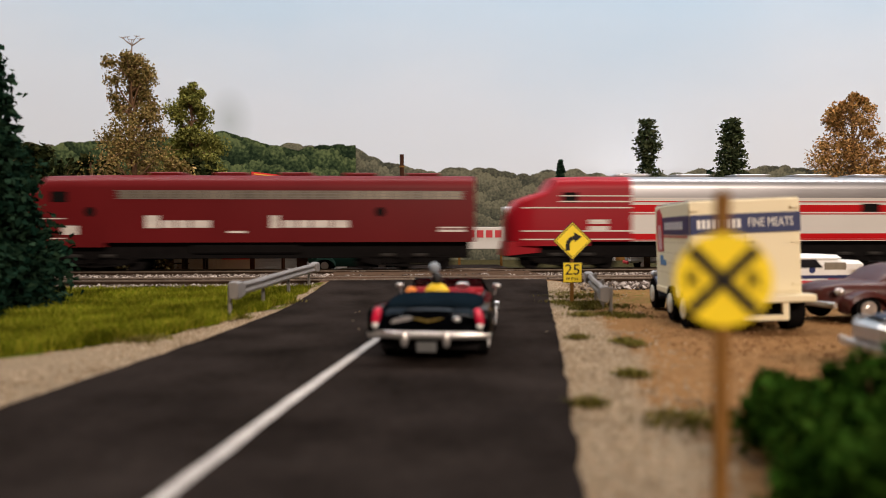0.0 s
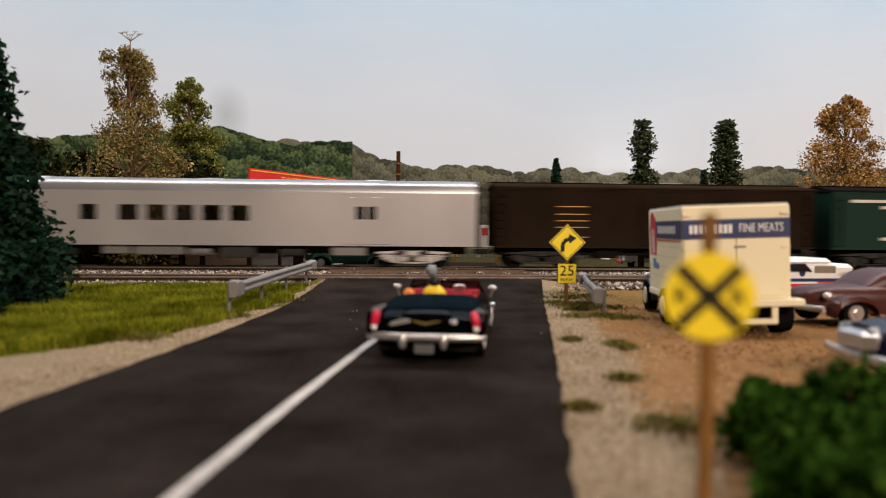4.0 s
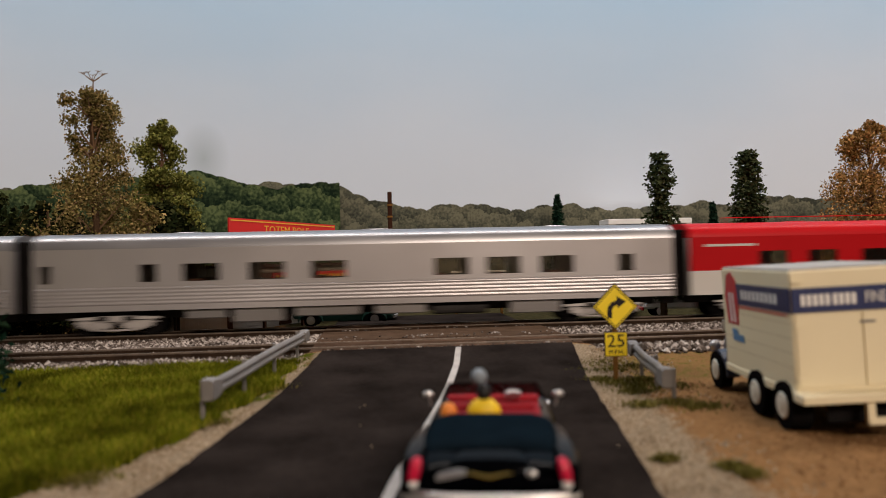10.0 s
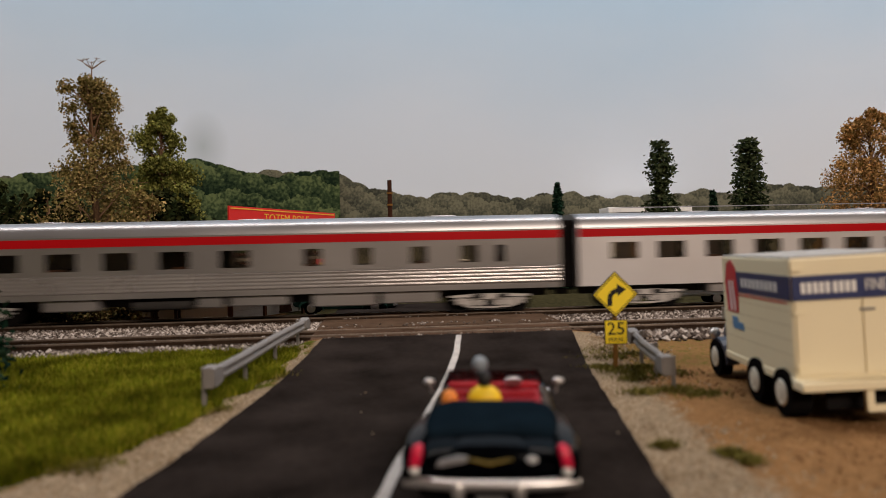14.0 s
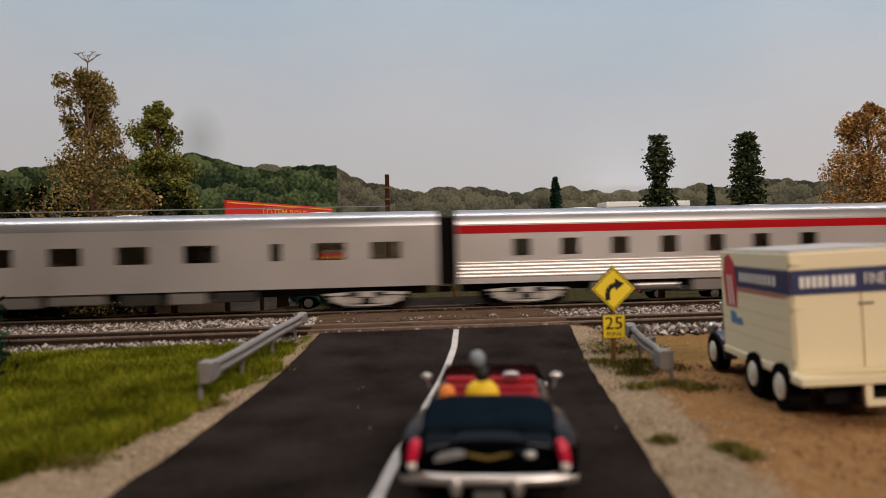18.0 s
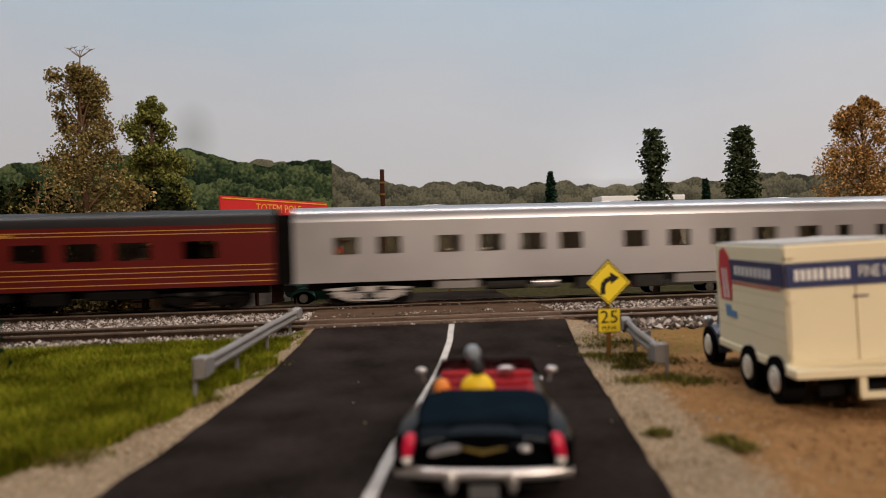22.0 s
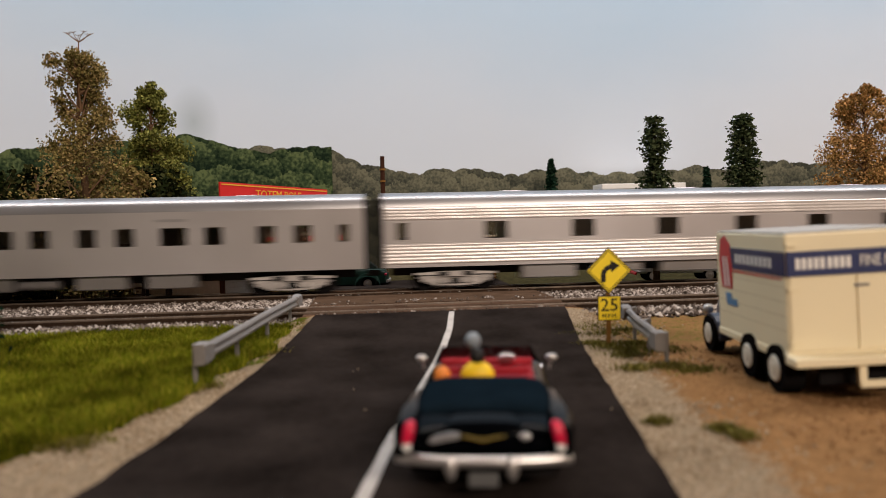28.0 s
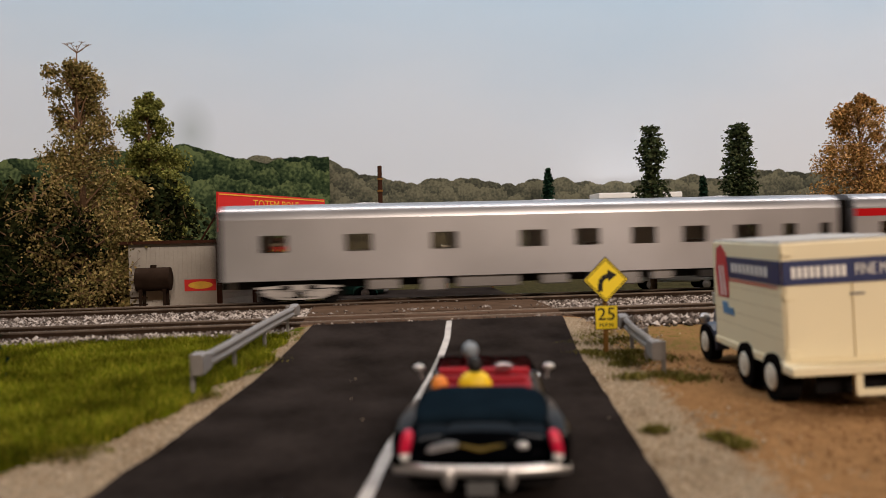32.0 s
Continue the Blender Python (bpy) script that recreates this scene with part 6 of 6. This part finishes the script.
def leaf_quads(pts, mat, lo, hi, rnd, flat=0.0):
    """Small folded leaves at the points, each turned at random."""
    verts, faces = [], []
    for p in pts:
        r = rnd.uniform(lo, hi)
        u = Vector((rnd.gauss(0, 1), rnd.gauss(0, 1), rnd.gauss(0, 1 - flat))).normalized()
        v = u.cross(Vector((rnd.gauss(0, 1), rnd.gauss(0, 1), rnd.gauss(0, 1)))).normalized()
        w = u.cross(v) * 0.25 * r
        k = len(verts)
        for q in (p - u * r, p + v * r * 0.7 + w, p + u * r, p - v * r * 0.7 + w):
            verts.append(tuple(q))
        faces += [(k, k + 1, k + 2), (k, k + 2, k + 3)]
    return points_mesh(verts, faces, mat)


def limb(bm, p, q, r0, r1, rnd, n=6, bend=0.15):
    p, q = Vector(p), Vector(q)
    mid = (p + q) / 2 + Vector((rnd.gauss(0, 1), rnd.gauss(0, 1), rnd.gauss(0, 0.5))) * bend * (q - p).length * 0.4
    rm = (r0 + r1) / 2
    tube(bm, p, mid, r0, rm, n)
    tube(bm, mid, q, rm, r1, n)


def broadleaf(x, y, h, outline, seed, mat, n, leaf, label, group="", name="broadleaf_tree", density=1.0, twigs=40, top_spray=False, tight=1.0):
    """outline: rows of (height share, half width, x offset) for the uneven crown."""
    rnd = random.Random(seed)
    t = thing(name, pose(x, y, -0.1), label, "tree", group)
    bm = B()
    limb(bm, (0, 0, 0), (0.15, 0, h * 0.45), 0.26, 0.17, rnd, 8, 0.05)
    limb(bm, (0.15, 0, h * 0.45), (0.0, 0.1, h * 0.93), 0.17, 0.03, rnd, 7, 0.08)
    part("trunk", bm, "bark", t)
    hs = [o[0] for o in outline]
    clumps = []
    for _ in range(int(46 * density)):
        f = rnd.uniform(hs[0], hs[-1])
        w = float(np.interp(f, hs, [o[1] for o in outline]))
        ox = float(np.interp(f, hs, [o[2] for o in outline]))
        a, d = rnd.uniform(0, math.tau), w * math.sqrt(rnd.uniform(0.05, 1))
        clumps.append((Vector((ox + d * math.cos(a), d * math.sin(a), f * h)), max(0.28, w * rnd.uniform(0.22, 0.46)) * tight))
    bm = B()
    for c, r in clumps:
        z0 = max(h * 0.12, c.z - rnd.uniform(0.5, 1.8))
        limb(bm, (0.1, 0, z0), c, 0.06, 0.015, rnd, 5)
    for _ in range(twigs):
        c, r = rnd.choice(clumps)
        d = Vector((rnd.gauss(0, 1), rnd.gauss(0, 1), rnd.gauss(0, 0.8)))
        limb(bm, c, c + d.normalized() * r * rnd.uniform(1.0, 1.7), 0.022, 0.008, rnd, 4)
    if top_spray:
        # the bare flower head: one stem that forks into a flat umbel
        stem = Vector((0.06, 0.1, h * 1.0))
        limb(bm, (0, 0.1, h * 0.93), stem, 0.04, 0.025, rnd, 5)
        for k in range(7):
            a = math.tau * k / 7
            tip = stem + Vector((0.52 * math.cos(a), 0.3 * math.sin(a), 0.36 + rnd.uniform(-0.04, 0.04)))
            limb(bm, stem, tip, 0.022, 0.012, rnd, 4)
            for q in (-0.14, 0.0, 0.14):
                limb(bm, tip, tip + Vector((q, rnd.uniform(-0.06, 0.06), 0.07)), 0.016, 0.012, rnd, 4)
    part("branchwork", bm, "twig", t)
    pts = []
    for c, r in clumps:
        for _ in range(int(n / len(clumps))):
            d = Vector((rnd.gauss(0, 1), rnd.gauss(0, 1), rnd.gauss(0, 0.85)))
            pts.append(c + d.normalized() * r * rnd.uniform(0.1, 1.45) + Vector((0, 0, -0.1)))
    cr = new("crown", leaf_quads(pts, mat, leaf * 0.6, leaf * 1.3, rnd))
    cr.parent = t
    return t


def conifer(x, y, h, w, seed, mat, label, group="", name="fir_tree", top=0.06, column=0.0, tiers=26, per=15, needle=0.16, bare=0.06, irregular=0.25, outline=None, droop=0.28):
    """A conifer: a trunk with drooping boughs in tiers, each hung with needle sprays."""
    rnd = random.Random(seed)
    t = thing(name, pose(x, y, -0.1), label, "tree", group)
    part("trunk", tube(B(), (0, 0, 0), (0, 0, h * 0.97), 0.2, 0.03, 8), "bark", t)
    bm, pts = B(), []
    for i in range(tiers):
        f = bare + (1 - bare) * (i + rnd.uniform(0, 0.6)) / tiers
        reach = w * ((1 - f) ** (1 - column) + top) * (1 + irregular * noise.noise((f * 6, seed, 2)) * 2)
        if outline:
            reach = float(np.interp(f, [o[0] for o in outline], [o[1] for o in outline]))
        k = max(5, int(per * (0.45 + 0.55 * (1 - f))))
        for j in range(k):
            a = math.tau * (j + rnd.uniform(-0.4, 0.4)) / k
            r = reach * rnd.uniform(0.72, 1.1)
            tip = Vector((r * math.cos(a), r * math.sin(a), f * h - r * droop + rnd.uniform(-0.1, 0.1)))
            tube(bm, (0, 0, f * h), tip, 0.03, 0.01, 4, False)
            m = int(7 + r * 9)
            for q in range(m):
                s = 0.25 + 0.8 * q / m
                pts.append(Vector((0, 0, f * h)).lerp(tip, s) + Vector((rnd.gauss(0, 0.10), rnd.gauss(0, 0.10), rnd.gauss(-0.03, 0.06))) * (0.6 + r * 0.5))
    for q in range(30):
        pts.append(Vector((rnd.gauss(0, 0.06), rnd.gauss(0, 0.06), h * rnd.uniform(0.93, 1.0))))
    part("bough_frame", bm, "fir", t)
    cr = new("crown", leaf_quads(pts, mat, needle * 0.6, needle * 1.3, rnd, 0.45))
    cr.parent = t
    return t


AUT = [(0.05, 2.4, -0.2), (0.2, 2.7, -0.1), (0.4, 2.35, 0.1), (0.55, 2.1, 0.3), (0.66, 1.5, 0.25), (0.74, 1.15, 0.1), (0.84, 1.2, 0.0), (0.92, 1.05, 0.0), (0.955, 0.4, 0.0)]
broadleaf(-14.4, 38.6, 11.95, AUT, 21, "autumn", 25000, 0.074, "tall thin autumn tree with brown and olive leaves", twigs=170, top_spray=True, density=1.8, tight=0.95)
broadleaf(-14.6, 49.8, 12.5, [(0.1, 2.4, 0), (0.4, 2.2, 0), (0.58, 1.95, 0), (0.72, 1.75, -0.1), (0.84, 1.3, 0.15), (0.92, 0.95, 0.3), (0.975, 0.4, 0.3)], 22, "green", 36000, 0.098, "green and olive leafy tree behind the trading post", density=2.2)
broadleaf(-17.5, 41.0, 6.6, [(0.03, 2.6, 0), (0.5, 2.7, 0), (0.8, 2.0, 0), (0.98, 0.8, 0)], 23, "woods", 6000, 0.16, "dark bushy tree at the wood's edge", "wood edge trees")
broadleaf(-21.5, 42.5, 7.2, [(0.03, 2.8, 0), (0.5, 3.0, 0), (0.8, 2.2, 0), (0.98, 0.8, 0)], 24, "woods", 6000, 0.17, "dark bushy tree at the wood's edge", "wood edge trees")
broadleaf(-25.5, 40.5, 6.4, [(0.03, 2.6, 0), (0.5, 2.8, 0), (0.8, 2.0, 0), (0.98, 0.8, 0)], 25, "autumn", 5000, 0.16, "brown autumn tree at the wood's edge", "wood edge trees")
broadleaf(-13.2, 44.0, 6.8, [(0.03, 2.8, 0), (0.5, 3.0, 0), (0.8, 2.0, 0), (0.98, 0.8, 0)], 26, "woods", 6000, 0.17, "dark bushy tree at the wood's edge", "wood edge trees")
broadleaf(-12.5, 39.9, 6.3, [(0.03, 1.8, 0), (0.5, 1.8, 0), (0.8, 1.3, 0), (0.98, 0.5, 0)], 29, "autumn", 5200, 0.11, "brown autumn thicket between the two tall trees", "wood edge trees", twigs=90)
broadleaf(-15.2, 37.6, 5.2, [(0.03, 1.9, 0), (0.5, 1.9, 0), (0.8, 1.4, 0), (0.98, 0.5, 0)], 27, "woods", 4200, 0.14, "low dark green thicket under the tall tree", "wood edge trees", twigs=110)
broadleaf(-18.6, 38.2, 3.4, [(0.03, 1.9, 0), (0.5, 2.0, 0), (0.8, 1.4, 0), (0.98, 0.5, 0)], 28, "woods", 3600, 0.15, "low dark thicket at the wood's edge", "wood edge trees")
broadleaf(26.9, 42.2, 10.65, [(0.1, 2.5, 0.0), (0.35, 2.5, 0.0), (0.55, 2.25, 0), (0.75, 1.8, 0.0), (0.9, 1.15, 0.0), (0.99, 0.35, 0.0)], 31, "orange", 36000, 0.078, "full round autumn tree with orange brown leaves", density=1.6, twigs=80)
broadleaf(35.8, 46.0, 8.9, [(0.1, 2.0, 0.0), (0.5, 2.2, 0.0), (0.8, 1.6, 0.0), (0.98, 0.5, 0.0)], 32, "orange", 6000, 0.15, "autumn tree with orange brown leaves", twigs=60)
conifer(12.75, 37.9, 8.3, 1.0, 41, "pine", "dark green pine with a narrow waist between boughs", "pines behind the tracks", "pine_tree", tiers=46, per=16, needle=0.10, bare=0.15, droop=0.12,
        outline=[(0.2, 1.25), (0.5, 1.1), (0.58, 0.95), (0.66, 0.82), (0.705, 0.36), (0.74, 0.42), (0.79, 0.7), (0.84, 0.82), (0.9, 0.62), (0.97, 0.46), (1.0, 0.36)])
conifer(17.9, 39.0, 8.55, 1.0, 45, "pine", "dark green columnar pine", "pines behind the tracks", "pine_tree", tiers=50, per=20, needle=0.10, bare=0.15, droop=0.12,
        outline=[(0.2, 1.1), (0.5, 0.95), (0.65, 0.88), (0.78, 0.80), (0.85, 0.66), (0.92, 0.64), (0.97, 0.56), (1.0, 0.40)])
conifer(11.85, 54.4, 7.75, 1.0, 43, "fir", "small dark pointed fir far off", "far firs", tiers=46, per=16, needle=0.13, irregular=0.08, column=0.2)
for fx, fh, fs in ((23.6, 7.05, 44), (40.3, 7.15, 46), (42.9, 6.5, 47)):
    conifer(fx, 54.5, fh, 1.0, fs, "fir", "small dark pointed fir far off", "far firs", tiers=40, per=16, needle=0.13, irregular=0.08, column=0.2)
conifer(-11.75, 20.3, 8.7, 2.45, 51, "fir", "tall dark green fir beside the grass", "firs beside the grass", tiers=50, per=28, needle=0.12, bare=0.0, irregular=0.15, column=0.08, top=0.03)
conifer(-11.15, 16.9, 7.05, 1.75, 52, "fir", "smaller dark green fir beside the grass", "firs beside the grass", tiers=42, per=24, needle=0.12, bare=0.0, irregular=0.15, column=0.08, top=0.03)


def bush(x, y, r, h, seed, label):
    rnd = random.Random(seed)
    t = thing("bush", pose(x, y, -0.05), label, "bush")
    bm, pts = B(), []
    for _ in range(34):
        a, d = rnd.uniform(0, math.tau), r * math.sqrt(rnd.random())
        c = Vector((d * math.cos(a), d * math.sin(a), h * rnd.uniform(0.25, 0.85) * (1 - 0.45 * (d / r) ** 2)))
        limb(bm, (c.x * 0.3, c.y * 0.3, 0), c, 0.03, 0.01, rnd, 4)
        q = rnd.uniform(0.18, 0.34)
        for _ in range(190):
            v = Vector((rnd.gauss(0, 1), rnd.gauss(0, 1), rnd.gauss(0, 1))).normalized()
            pts.append(c + v * q * rnd.uniform(0.5, 1.05))
    part("stems", bm, "bark", t)
    cr = new("foliage", leaf_quads([p for p in pts if p.z > 0.02], "bush", 0.035, 0.075, rnd))
    cr.parent = t


bush(4.0, 7.0, 1.35, 1.05, 61, "dense dark green foam bush beside the roadside gravel")
bush(3.05, 5.05, 0.95, 0.7, 63, "dark green foam bush at the foot of the warning sign")
bush(4.1, 5.7, 1.1, 0.85, 62, "dark green foam bush by the warning sign")


def blades(name, n, place, mat, lo, hi, label, seed, lean=0.35):
    rnd = random.Random(seed)
    verts, faces = [], []
    for _ in range(n):
        x, y, z = place(rnd)
        h, a = rnd.uniform(lo, hi), rnd.uniform(0, math.tau)
        w = 0.011 + 0.009 * rnd.random()
        dx, dy = rnd.gauss(0, lean) * h, rnd.gauss(0, lean) * h
        c, s = math.cos(a) * w, math.sin(a) * w
        k = len(verts)
        verts += [(x - c, y - s, z), (x + c, y + s, z), (x + dx * 0.4 + c * 0.7, y + dy * 0.4 + s * 0.7, z + h * 0.6), (x + dx * 0.4 - c * 0.7, y + dy * 0.4 - s * 0.7, z + h * 0.6), (x + dx, y + dy, z + h)]
        faces += [(k, k + 1, k + 2, k + 3), (k + 3, k + 2, k + 4)]
    tagged(new(name, points_mesh(verts, faces, mat)), label, "grass", kind="stuff")


def turf_edge(y):
    return along(ROAD_L, y) - float(np.interp(y, (-6, 8, 13.8, 15.3, 17, 19.5, 25.4), (9, 6.0, 2.0, 1.25, 0.75, 0.5, 0.25)))


def grass_place(rnd):
    while True:
        y = rnd.uniform(12.0, 25.4)
        e = turf_edge(y) + 0.45 * noise.noise((y * 0.8, 2, 2))
        x = e - abs(rnd.gauss(0, 1)) * 5.5 if rnd.random() < 0.7 else rnd.uniform(-24, e)
        if x > -24 and y > 12.6 + 0.12 * (x + 6):
            return x, y, lift(y) + 0.02


blades("grass", 150000, grass_place, "grass", 0.10, 0.30, "fresh green static grass between road and tracks", 71)


def weed_place(rnd):
    sx, sy, r = rnd.choice(WEEDS)
    return sx + rnd.gauss(0, r), sy + rnd.gauss(0, r * 0.8), lift(sy) + 0.03


WEEDS = [(4.2, 21.3, 0.2), (3.9, 22.6, 0.2), (4.35, 23.6, 0.3), (5.5, 20.2, 0.3), (5.2, 17.9, 0.25), (4.8, 20.4, 0.25), (4.5, 19.8, 0.25), (5.17, 21.1, 0.2), (5.0, 22.6, 0.4), (4.9, 18.4, 0.25), (3.77, 13.95, 0.1), (3.84, 13.55, 0.09), (3.0, 14.45, 0.1),
         (2.88, 10.8, 0.12), (5.0, 24.0, 0.4), (5.6, 23.0, 0.4), (2.6, 8.25, 0.25), (1.75, 9.1, 0.1), (-3.8, 21.8, 0.25), (-3.5, 24.2, 0.4), (-7.0, 10.6, 0.3),
         (4.45, 20.9, 0.3), (4.1, 18.3, 0.2), (-4.6, 18.4, 0.2), (-5.6, 14.9, 0.22)]
blades("weeds", 7600, weed_place, "tuft", 0.03, 0.12, "low dark green weeds on the gravel", 72, 0.6)


def shoulder_place(rnd):
    while True:
        y = rnd.uniform(3.0, 25.5)
        if rnd.random() < 0.5:
            e = along(ROAD_L, y) - 0.05
            x = rnd.uniform(turf_edge(y) - 0.3, e)
        else:
            x = along(ROAD_R, y) + abs(rnd.gauss(0, 0.9)) + 0.03
        return x, y, lift(y) + 0.0 if y < 20 else road_z(y) - 0.09


stones("shoulder_gravel", 11000, shoulder_place, 0.034, "pebble", "fine beige gravel along the road edges", "gravel", 73)
stones("earth_crumbs", 8000, lambda r: (r.uniform(4.5, 17), r.uniform(7, 24.5), -0.015), 0.032, "crumb", "coarse orange brown earth crumbs on the lot", "gravel", 74)
stones("crossing_litter", 150, lambda r: (r.uniform(-3.3, 5.2), r.choice((26.35, 29.35, 29.9, 32.4)) + r.gauss(0, 0.12), 0.385), 0.06, "stone", "loose ballast stones lying along the crossing planks", "gravel", 76)
stones("road_litter", 14, lambda r: (r.uniform(-3, 4.5), r.uniform(13, 25), 0.03), 0.022, "pebble", "a few loose stones on the asphalt", "gravel", 75)

# ---------------------------------------------------------------- sleepers last, then what moves

for tr in (near_track, far_track):
    ties(tr)


def motions():
    for car, off in TRAIN:
        walk(car, [(t, small(pose(s + off, FAR_Y, RAIL_Z))) for t, s in enumerate(ROW_S)])


motions()
